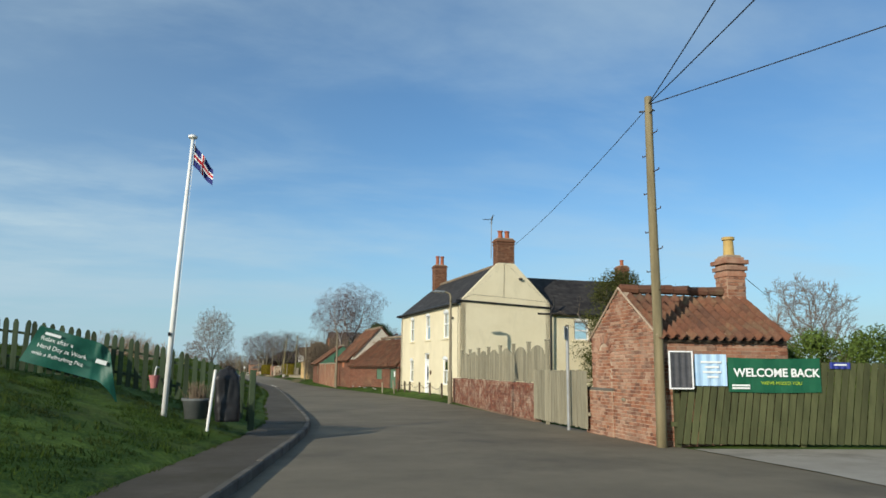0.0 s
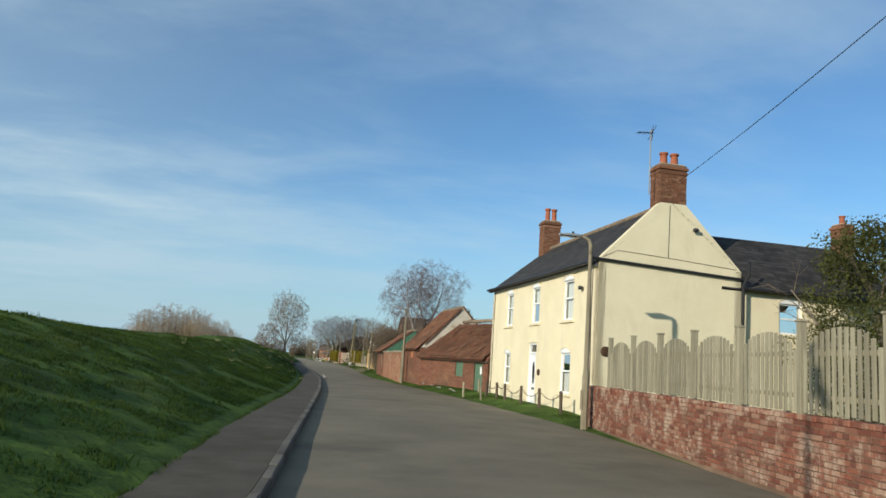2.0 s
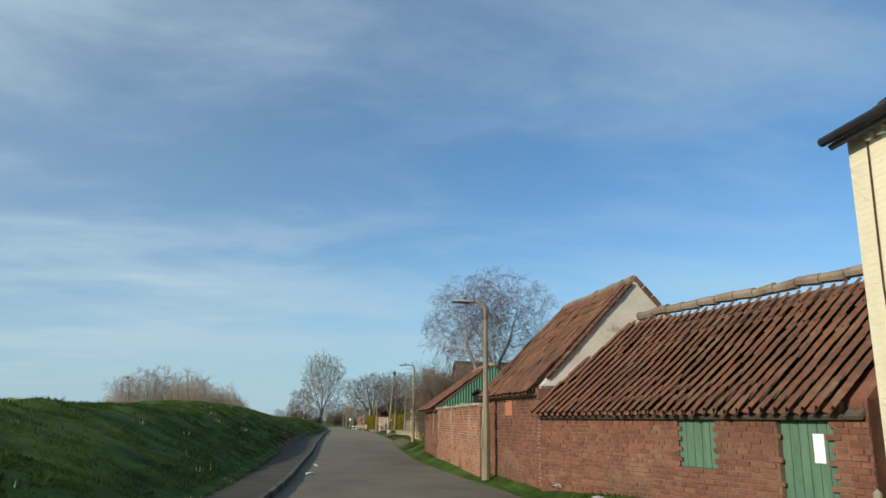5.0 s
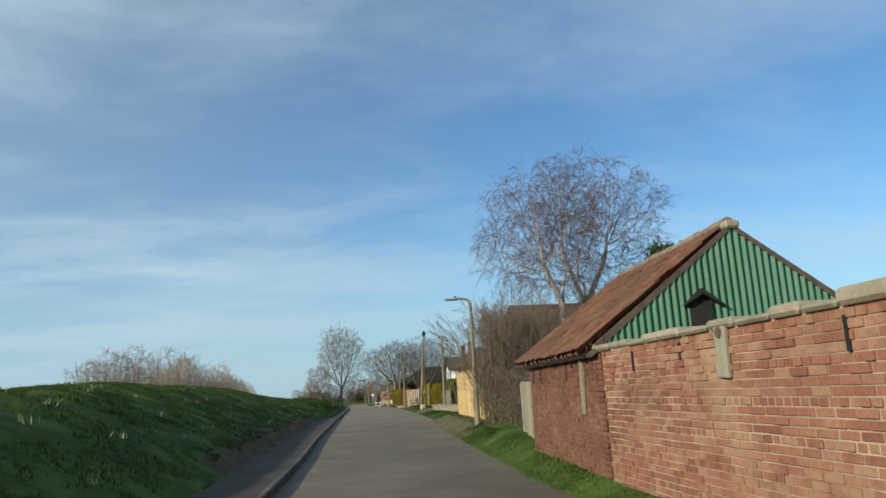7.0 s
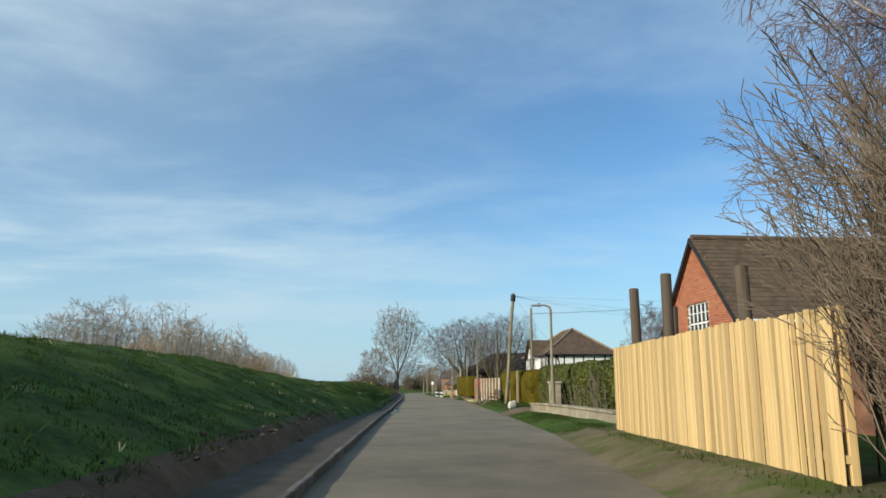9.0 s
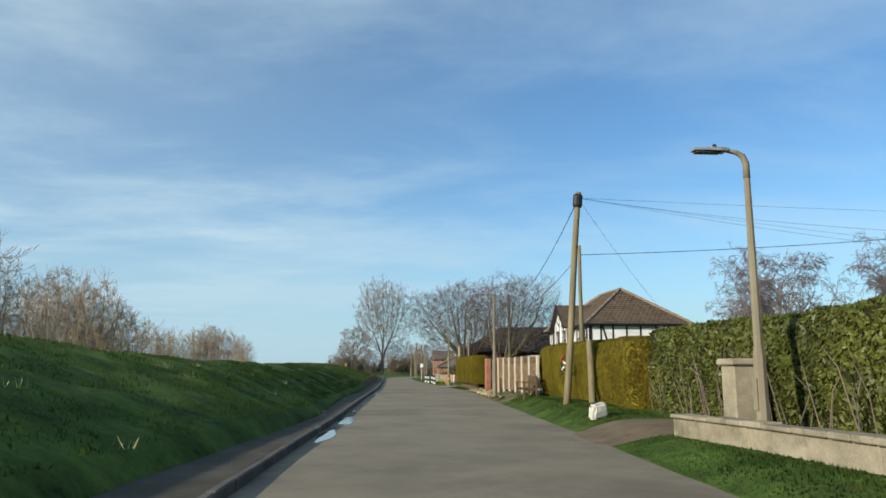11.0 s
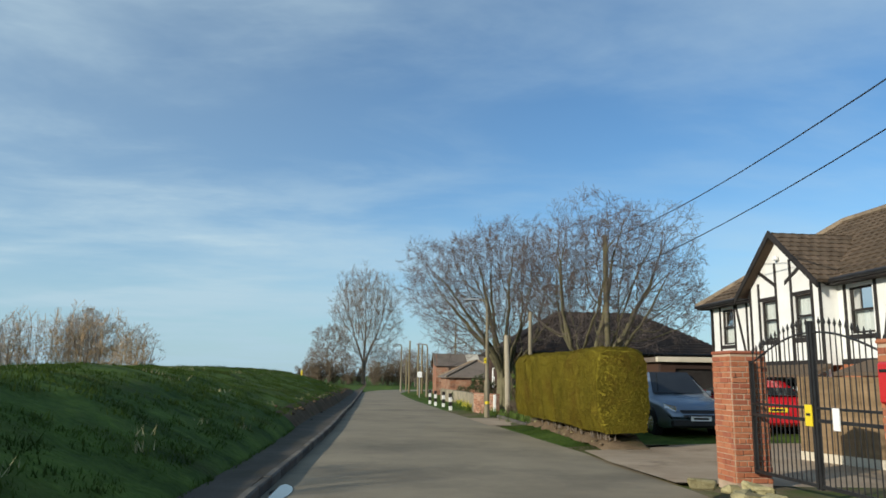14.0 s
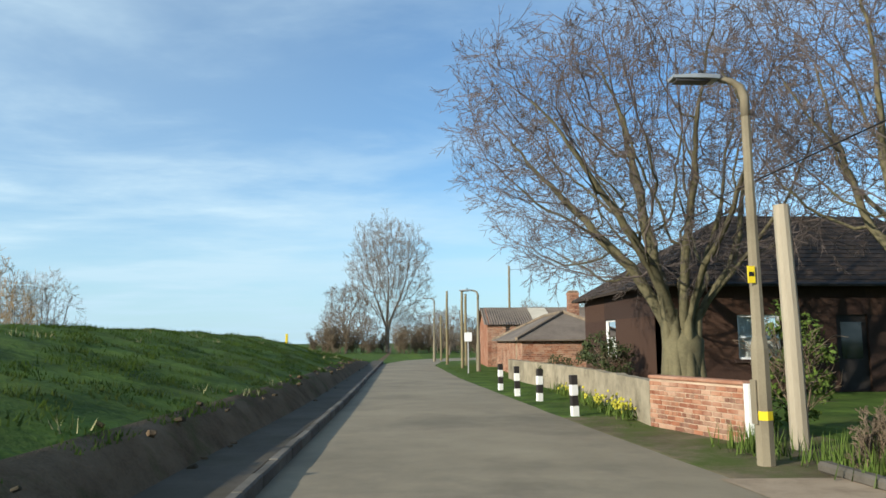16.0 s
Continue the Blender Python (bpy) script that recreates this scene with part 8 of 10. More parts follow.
# ---- parked cars ----
def car(at, rz, paint, label, plate, L=4.55, W=1.82, H=1.66, suv=True):
    """x forward from the rear bumper, y across."""
    t = thing("car", label, "car", at, rz, group="parked cars")
    hood = 0.98 if suv else 0.86
    st = [(0.0, 0.42, 0.8, 0.78, 0.82, 0.7), (0.12, 0.3, 0.95, 0.86, 1.0, 0.74), (0.35, 0.26, 1.02, 0.9, H - 0.22, 0.66), (0.75, 0.25, 1.04, 0.91, H - 0.03, 0.62), (1.6, 0.25, 1.03, 0.91, H, 0.62), (2.45, 0.25, 1.01, 0.91, H - 0.04, 0.61), (3.15, 0.25, hood + 0.02, 0.91, hood + 0.1, 0.72), (3.3, 0.25, hood, 0.9, hood + 0.03, 0.78), (4.1, 0.26, hood - 0.12, 0.87, hood - 0.07, 0.7), (4.42, 0.3, 0.72, 0.82, 0.76, 0.64), (L, 0.4, 0.6, 0.74, 0.62, 0.6)]
    q = W / 1.82
    v, f = [], []
    for x, zb, zs, hw, zt, ht in st:
        hw, ht = hw * q, ht * q
        v += [(x, -hw * 0.92, zb), (x, -hw, zb + 0.16), (x, -hw, zs - 0.1), (x, -hw * 0.97, zs), (x, -ht, zt - 0.03), (x, -ht * 0.85, zt), (x, ht * 0.85, zt), (x, ht, zt - 0.03), (x, hw * 0.97, zs), (x, hw, zs - 0.1), (x, hw, zb + 0.16), (x, hw * 0.92, zb)]
    n = 12
    for i in range(len(st) - 1):
        for j in range(n):
            f.append((i * n + j, i * n + (j + 1) % n, (i + 1) * n + (j + 1) % n, (i + 1) * n + j))
    f += [tuple(range(n - 1, -1, -1)), tuple(range((len(st) - 1) * n, len(st) * n))]
    part("body", Build().add(v, f), paint, t, smooth=True)
    dark = CAR_GLASS
    # windscreen, rear window, side windows
    part("windscreen", Build().add([(3.16, -0.7 * q, hood + 0.1), (3.16, 0.7 * q, hood + 0.1), (2.47, 0.53 * q, H - 0.035), (2.47, -0.53 * q, H - 0.035)], [(0, 1, 2, 3)], pose(0.03, 0, 0.03)), dark, t, "dark windscreen")
    part("rear_window", Build().add([(0.1, -0.66 * q, 1.06), (0.1, 0.66 * q, 1.06), (0.36, 0.58 * q, H - 0.22), (0.36, -0.58 * q, H - 0.22)], [(0, 1, 2, 3)], pose(-0.03, 0, 0.02)), dark, t, "dark rear window")
    for s in (-1, 1):
        for x0, x1, x2, x3 in ((0.62, 1.55, 1.55, 0.85), (1.65, 2.95, 2.45, 1.65)):
            yb, yt = s * 0.885 * q, s * 0.65 * q
            part("side_window", Build().add([(x0, yb, 1.06), (x1, yb, 1.05), (x2, yt, H - 0.09), (x3, yt, H - 0.09)], [(0, 1, 2, 3)], pose(0, s * 0.03, 0.0)), dark, t, "dark side window")
        part("mirror", Build().box((2.75, s * 0.93 * q - 0.1, 1.02), (2.9, s * 0.93 * q + 0.1, 1.17), c=0.03), paint, t)
        hl = part("headlight", Build().prism([(4.32, s * 0.82 * q, 0.72), (4.5, s * 0.6 * q, 0.68), (4.47, s * 0.58 * q, 0.8), (4.25, s * 0.82 * q, 0.86)], (0.02, 0, 0)), CHROME, t, "clear headlight")
        part("tail_light", Build().box((0.02, s * 0.72 * q - 0.12, 0.82), (0.16, s * 0.72 * q + 0.12, 1.0), c=0.02), RED_PAINT, t, "red tail light")
        for x in (0.85, 3.55):
            w = part("wheel", Build().lathe([(0.2, -0.11), (0.33, -0.1), (0.345, -0.05), (0.345, 0.05), (0.33, 0.1), (0.2, 0.11)], 22), TYRE, t, "black tyre", m=pose(x, s * 0.8 * q, 0.345, 90, 0, 0))
            b = Build().lathe([(0.21, -0.03), (0.21, 0.03), (0.0, 0.035)], 18)
            part("rim", b, CHROME, w, "alloy rim", m=pose(0, 0, -s * 0.085))
            part("arch", Build().tube([(x + 0.4 * math.cos(a), s * 0.905 * q, 0.36 + 0.4 * math.sin(a)) for a in np.linspace(0, math.pi, 9)], 0.03, 5), BLACK_PLASTIC, t, "dark wheel arch")
    part("front_bumper", Build().box((4.4, -0.74 * q, 0.3), (L + 0.01, 0.74 * q, 0.52), c=0.05), BLACK_PLASTIC, t, "dark lower bumper")
    part("grille", Build().prism([(4.545, -0.42 * q, 0.55), (4.545, 0.42 * q, 0.55), (4.47, 0.5 * q, 0.72), (4.47, -0.5 * q, 0.72)], (0.03, 0, 0)), BLACK_PLASTIC, t, "black grille")
    part("rear_bumper", Build().box((-0.02, -0.78 * q, 0.34), (0.14, 0.78 * q, 0.6), c=0.05), paint if not suv else BLACK_PLASTIC, t)
    for x, mat, sgn in ((L + 0.012, UPVC, 1), (-0.022, YELLOW_PLATE, -1)):
        pl = part("plate", Build().box((x, -0.26, 0.46 if sgn > 0 else 0.66), (x + 0.012 * sgn, 0.26, 0.57 if sgn > 0 else 0.77)), mat, t, "plain registration plate")
        part("plate_bar", Build().box((x + 0.013 * sgn, -0.19, 0.49 if sgn > 0 else 0.69), (x + 0.016 * sgn, 0.19, 0.54 if sgn > 0 else 0.74)), INK_BLACK, pl)
    return t


car((19.35, 150.2, 0.06), -92, CAR_BLUE, "blue-grey family SUV parked behind the hedge", 0)
car((21.55, 146.3, 0.07), 84, CAR_RED, "red hatchback parked beside the blue-grey one", 1, 4.2, 1.76, 1.48, False)

# ---- dark brick house and garage behind the trees ----
BRICK_DARK = brick_material("dark_brown_brick", [(0.06, 0.034, 0.026), (0.08, 0.044, 0.03), (0.05, 0.031, 0.025)], pale_at=(0.75, 0.95))
TILE_DARK = brick_material("dark_roof_tile", [(0.05, 0.038, 0.03), (0.07, 0.05, 0.04), (0.06, 0.045, 0.036)], pale=(0.09, 0.08, 0.05), pale_at=(0.65, 0.85))
dh = thing("dark_house", "dark brick house with a broad hipped roof", "house", (18.6, 167.5, 0.0))
W, L, E, R = 12.5, 7.5, 3.0, 5.5
hs = [(2.2, 3.4, 0.9, 2.1), (5.0, 5.9, 0.05, 2.1), (7.6, 9.2, 0.9, 2.1)]
part("wall", wall_mesh(W, E, 0.25, hs), BRICK_DARK, dh, m=pose(0, 0, 0))
for h in (hs[0], hs[2]):
    sash_window(dh, pose(h[0], 0, h[2]), h[1] - h[0], h[3] - h[2], False, 0.5, UPVC, (0.5,), sill_mat=BRICK_DARK)
part("door", Build().box((5.0, 0.08, 0.05), (5.9, 0.13, 2.1)), BLACK_PAINT, dh, "dark glazed door")
part("door_glass", Build().box((5.15, 0.07, 0.9), (5.75, 0.08, 1.9)), CAR_GLASS, dh)
part("wall", wall_mesh(L, E, 0.25, [(2.5, 3.7, 0.9, 2.1)]), BRICK_DARK, dh, m=pose(0, L, 0, 0, 0, -90))
sash_window(dh, pose(0, L, 0, 0, 0, -90) @ pose(2.5, 0, 0.9), 1.2, 1.2, False, 0.5, UPVC, (0.5,), sill_mat=BRICK_DARK)
part("wall", wall_mesh(L, E, 0.25), BRICK_DARK, dh, m=pose(W, 0, 0, 0, 0, 90))
o = 0.4
c0, c1 = (-o, -o, E - 0.1), (W + o, -o, E - 0.1)
c2, c3 = (W + o, L + o, E - 0.1), (-o, L + o, E - 0.1)
r0, r1 = (L / 2, L / 2, R), (W - L / 2, L / 2, R)
for poly in ([c0, c1, r1, r0], [c1, c2, r1], [c2, c3, r0, r1], [c3, c0, r0]):
    part("roof", Build().prism(poly, (0, 0, -0.06)), TILE_DARK, dh, "dark tiled slope")
s = math.hypot(L / 2 + o, R - E + 0.1)
k0 = (L / 2 + o) / s
flat_tiles(dh, slope_frame(c0, c1, r0), W + 2 * o, s, TILE_DARK, lambda y: (y * k0, W + 2 * o - y * k0), 0.3, 0.28, 0.022)
flat_tiles(dh, slope_frame(c3, c0, r0), L + 2 * o, s, TILE_DARK, lambda y: (y * k0, L + 2 * o - y * k0), 0.3, 0.28, 0.022)
part("gutter", Build().tube([(-o, -o - 0.05, E - 0.1), (W + o, -o - 0.05, E - 0.1)], 0.06, 6), BLACK_PLASTIC, dh)
gg = thing("garage", "flat-roofed brick garage with a dark door", "garage", (22.4, 155.8, 0.1))
part("wall", wall_mesh(4.2, 2.1, 0.22, [(0.6, 3.0, 0, 1.85)]), BRICK_DARK, gg)
part("door", Build().box((0.6, 0.1, 0), (3.0, 0.14, 1.85)), BLACK_PAINT, gg, "dark garage door")
part("fascia", Build().box((-0.2, -0.2, 2.1), (4.4, 0.0, 2.3), c=0.01), CONCRETE_PALE, gg, "pale fascia")
part("roof", Build().box((-0.2, 0.0, 2.1), (4.4, 5.0, 2.28)), FIBRE_CEMENT, gg)
part("side_wall", Build().box((0, 0.22, 0), (0.22, 5.0, 2.1)), BRICK_DARK, gg)

# ---- low walls, posts and bollards near the far trees ----
ew = thing("end_wall", "low red brick wall end with a white post", "wall")
A, B = Vector((16.25, 158.05, 0.0)), Vector((15.72, 160.25, 0.0))
m, l = frame_of(B, A - B), (A - B).length
part("core", Build().box((0, 0, -0.2), (l, 0.22, 0.78)), MORTAR, ew, m=m)
brick_wall(ew, m, l, 0.78, BRICK_HUT, near=(0, l, 0, 0.78))
brick_wall(ew, m @ pose(l, 0, 0, 0, 0, 90), 0.22, 0.78, BRICK_HUT, joined="end_bricks")
part("coping", Build().box((-0.02, -0.03, 0.78), (l + 0.02, 0.25, 0.84), c=0.02), BRICK_HUT, ew, m=m)
solo("white_post", Build().box((-0.05, -0.05, -0.2), (0.05, 0.05, 0.82), c=0.01), WHITE_PAINT, "square white painted post at the wall end", "post", m=pose(16.22, 157.85, 0))
rw = thing("rendered_wall", "low crumbling buff rendered garden wall", "wall")
_pts = [(15.72, 160.3), (16.15, 165.0), (16.2, 169.6), (16.0, 173.5), (15.9, 176.3)]
for (x0, y0), (x1, y1) in zip(_pts, _pts[1:]):
    a, b2 = Vector((x0, y0, 0)), Vector((x1, y1, 0))
    m, l = frame_of(a, b2 - a), (b2 - a).length
    n = 10
    v = []
    for k in range(n + 1):
        zt = 0.74 + 0.05 * noise.noise((x0 + k, y0, 0))
        for y in (0.0, -0.22):
            v += [(l * k / n, y, -0.2), (l * k / n, y, zt)]
    f = []
    for k in range(n):
        b0, b1 = k * 4, (k + 1) * 4
        f += [(b0, b1, b1 + 1, b0 + 1), (b0 + 2, b0 + 3, b1 + 3, b1 + 2), (b0 + 1, b1 + 1, b1 + 3, b0 + 3)]
    f += [(0, 1, 3, 2), (n * 4, n * 4 + 2, n * 4 + 3, n * 4 + 1)]
    part("wall_length", Build().add(v, f), STONE_CAP, rw, m=m)
_bol = None
for x, y in ((14.93, 162.2), (14.98, 165.8), (14.75, 167.6), (14.66, 170.0)):
    if _bol is None:
        _bol = thing("bollard", "square black and white banded timber bollard", "bollard", group="bollards on the verge")
        for k, mt in enumerate((WHITE_PAINT, BLACK_PAINT, WHITE_PAINT, BLACK_PAINT)):
            z = (-0.2, 0.16, 0.36, 0.56)[k]
            part("white_band" if k % 2 == 0 else "black_band", Build().box((-0.065, -0.065, z), (0.065, 0.065, (0.16, 0.36, 0.56, 0.74)[k]), c=0.004), mt, _bol)
        _bol.matrix_world = pose(x, y, 0.02, 1, -2, 8)
    else:
        copy_thing(_bol, pose(x, y, 0.02, random.uniform(-3, 3), random.uniform(-3, 3), random.uniform(0, 20)))
street_lamp((15.66, 156.4, 0.0), 4.38, "concrete street lamp with a yellow plate and band", plate=True)
solo("cut_pole", Build().tube([(0, 0, -0.2), (-0.02, 0.0, 1.6), (-0.06, 0, 3.2)], [0.12, 0.11, 0.1], 10), POST_GREY, "pale cut-off pole beside the lamp", "pole", m=pose(16.7, 157.5, 0.0))
telegraph_pole((17.2, 155.6, 0.0), 4.0, "short pale pole at the hedge end", (0, 0), (0.085, 0.07), CONCRETE, False)
telegraph_pole((20.8, 157.3, 0.0), 7.45, "pale telegraph pole inside the tree crown", (0, 0), (0.13, 0.1), BARK_GREEN, False)
ksl = thing("flower_bed", "narrow bed of daffodil leaves and low shrubs", "flower bed")
part("edging", Build().box((15.95, 150.9, 0.0), (16.1, 155.9, 0.12), c=0.03), KERBSTONE, ksl)
b = Build()
for k in range(900):
    c = random.choice([(16.4, 155.2), (16.55, 154.3), (16.3, 153.4), (16.45, 156.1), (16.0, 157.3)])
    p = Vector((c[0] + random.gauss(0, 0.22), c[1] + random.gauss(0, 0.3), 0.02))
    q = p + Vector((random.gauss(0, 0.05), random.gauss(0, 0.05), random.uniform(0.15, 0.38)))
    s = Vector((random.uniform(-1, 1), random.uniform(-1, 1), 0)).normalized() * 0.012
    b.add([p - s, p + s, q], [(0, 1, 2)])
tagged(part("daffodil_leaves", b, LEAF_CONIFER, ksl, "green daffodil leaves"), kind="stuff")
b = Build()
for k in range(700):
    y = random.uniform(161, 169)
    p = Vector((15.6 + 0.06 * (y - 161) + random.gauss(0, 0.1), y, 0.03))
    q = p + Vector((random.gauss(0, 0.05), random.gauss(0, 0.05), random.uniform(0.12, 0.3)))
    s = Vector((random.uniform(-1, 1), random.uniform(-1, 1), 0)).normalized() * 0.014
    b.add([p - s, p + s, q], [(0, 1, 2)])
solo("daffodils", b, LEAF_CONIFER, "clumps of daffodil leaves below the wall", "daffodils", kind="stuff")
b = Build()
for k in range(120):
    y = random.choice([161.5, 163.2, 166.5]) + random.gauss(0, 0.35)
    b.lathe([(0.005, 0), (0.035, 0.015), (0.02, 0.04)], 5, m=pose(15.6 + 0.06 * (y - 161) + random.gauss(0, 0.12), y, 0.25 + random.gauss(0, 0.05), 0, -60, 0))
solo("daffodil_flowers", b, LEAF_YELLOW, "small yellow daffodil flowers below the wall", "daffodils", kind="stuff")

# ---- sheds where the lane bends ----
sh = thing("hipped_shed", "small red brick outbuilding with a dark hipped roof", "outbuilding", (16.5, 176.6, -0.1), -3)
W, L, E, R = 4.2, 10.5, 1.65, 2.75
part("wall", wall_mesh(W, E, 0.22), MORTAR, sh)
brick_wall(sh, pose(0, 0, 0), W, E, BRICK_HUT)
part("side_wall", wall_mesh(L, E, 0.22, [(L - 2.2, L - 1.6, 0.1, 1.55)]), MORTAR, sh, m=pose(0, L, 0, 0, 0, -90))
brick_wall(sh, pose(0, L, 0, 0, 0, -90), L, E, BRICK_HUT, holes=[(L - 2.2, L - 1.6, 0.1, 1.55)])
part("side_wall", wall_mesh(L, E, 0.22), BRICK_HUT, sh, m=pose(W, 0, 0, 0, 0, 90))
c0, c1, c2, c3 = (-0.25, -0.25, E - 0.05), (W + 0.25, -0.25, E - 0.05), (W + 0.25, L + 0.25, E - 0.05), (-0.25, L + 0.25, E - 0.05)
r0, r1 = (W / 2, 2.6, R), (W / 2, L - 2.6, R)
for poly in ([c0, c1, r0], [c1, c2, r1, r0], [c2, c3, r1], [c3, c0, r0, r1]):
    part("roof", Build().prism(poly, (0, 0, -0.05)), FIBRE_CEMENT, sh, "grey-brown slate slope")
for p, q in ((c0, r0), (c1, r0), (r0, r1), (c3, r1)):
    part("hip_ridge", Build().tube([Vector(p) + Vector((0, 0, 0.03)), Vector(q) + Vector((0, 0, 0.05))], 0.07, 6), RIDGE_TILE, sh)
chimney(sh, "chimney", (W - 0.9, L - 3.0, 0), 0.5, 0.5, 2.0, 4.0, BRICK_HUT, [], 1)
sh2 = thing("corrugated_shed", "long brick shed with a ribbed roof and pale rooflights", "shed", (16.9, 189.9, -0.1), -3)
W, D, E, R = 10.5, 7.0, 2.55, 3.65
part("wall", wall_mesh(W, E, 0.22), MORTAR, sh2)
brick_wall(sh2, pose(0, 0, 0), W, E, BRICK_HUT)
part("gable_wall", wall_mesh(D, E, 0.22, (), [(0, E), (D, E), (D / 2, R)]), BRICK_HUT, sh2, m=pose(0, D, 0, 0, 0, -90))
m = slope_frame((-0.2, -0.2, E - 0.05), (W + 0.2, -0.2, E - 0.05), (0, D / 2, R))
sl = math.hypot(D / 2 + 0.2, R - E + 0.05)
n = int((W + 0.4) / 0.073)
v = []
for k in range(n + 1):
    x = (W + 0.4) * k / n
    z = 0.03 * (1 if k % 2 else -1)
    v += [(x, 0, z), (x, sl, z)]
part("roof", Build().add(v, [(2 * k, 2 * k + 2, 2 * k + 3, 2 * k + 1) for k in range(n)]), FIBRE_CEMENT, sh2, "ribbed fibre cement sheets", m=m)
part("roof", Build().prism([(-0.2, D / 2, R), (W + 0.2, D / 2, R), (W + 0.2, D + 0.2, E - 0.05), (-0.2, D + 0.2, E - 0.05)], (0, 0, -0.04)), FIBRE_CEMENT, sh2)
for x0 in (2.9, 8.6):
    part("rooflight", Build().box((x0, 0.6, 0.035), (x0 + 1.1, sl - 0.3, 0.05)), CONCRETE_PALE, sh2, "pale translucent rooflight", m=m)
# far poles and lamps beyond the sheds
street_lamp((15.6, 183.5, -0.02), 3.8, _ll)
street_lamp((14.6, 203.0, -0.02), 4.6, _ll)
for x, y, h in ((15.25, 188, 4.25), (14.95, 195, 4.75), (15.3, 206, 3.6), (19.5, 198, 6.7), (15.9, 192.5, 4.4)):
    telegraph_pole((x, y, -0.05), h, "plain timber pole by the bend of the lane", (0, 0), (0.09, 0.07), POLE_WOOD, False)
rs = thing("road_sign", "small white road sign on a post", "sign", (14.9, 181.5, 0))
part("post", Build().tube([(0, 0, -0.2), (0, 0, 1.9)], 0.03, 8), METAL_GREY, rs)
part("plate", Build().box((-0.17, -0.04, 1.45), (0.17, -0.03, 1.85), c=0.004), UPVC, rs)
solo("marker_post", Build().box((-0.06, -0.06, -0.4), (0.06, 0.06, 0.28), c=0.01), YELLOW_PLATE, "small yellow-topped marker post on the bank crest", "post", m=pose(6.1, 186.0, 1.6))
# litter along the kerb and verge
for x, y, s in ((12.0, 52.5, 0.16), (11.9, 50.2, 0.2), (11.7, 47.9, 0.22), (11.85, 46.2, 0.15), (11.6, 44.6, 0.17), (7.45, 62.4, 0.16), (7.3, 58.8, 0.2)):
    v = [(s * math.cos(a) * random.uniform(0.5, 1), s * 0.7 * math.sin(a) * random.uniform(0.5, 1), 0.02 + random.uniform(0, 0.07)) for a in np.linspace(0, 2 * math.pi, 9)[:-1]] + [(0, 0, 0.1)]
    z = 0.02 if x < 9 else 0.2
    solo("litter", Build().add(v, [(k, (k + 1) % 8, 8) for k in range(8)] + [tuple(range(7, -1, -1))]), ROCK_WHITE, "crumpled pale litter lying beside the lane", "litter", "litter beside the lane", m=pose(x, y, z, 0, 0, random.uniform(0, 180)))
# stones and clods fallen from the foot of the bank
br = thing("bank_rubble", "loose stones and clods at the foot of the bank", "rubble")
_rb = []
for k in range(5):
    v = [(sx * 0.1 * random.uniform(0.6, 1.2), sy * 0.13 * random.uniform(0.6, 1.2), sz * 0.06 * random.uniform(0.6, 1.2)) for sx in (-1, 1) for sy in (-1, 1) for sz in (-1, 1)]
    me = Build().add(v, [(0, 1, 3, 2), (4, 6, 7, 5), (0, 4, 5, 1), (2, 3, 7, 6), (0, 2, 6, 4), (1, 5, 7, 3)]).mesh("stone", [SOIL, SOIL_DARK, SOIL, SOIL_DARK, PATH_TAR][k])
    bm = bmesh.new()
    bm.from_mesh(me)
    bmesh.ops.bevel(bm, geom=bm.edges[:], offset=0.025, segments=1, affect="EDGES")
    bm.to_mesh(me)
    bm.free()
    _rb.append(me)
for k in range(130):
    y = random.uniform(70, 103) if k % 2 else random.uniform(148, 190)
    d = float(path_w(y)) + random.uniform(-0.12, 0.75)
    q = random.uniform(0.2, 0.48)
    part("stone", random.choice(_rb), None, br, m=pose(float(kerb_x(y)) - d, y, float(bank_z(y, d)) + 0.04, random.uniform(-25, 25), random.uniform(-25, 25), random.uniform(0, 360)) @ Matrix.Scale(q, 4))
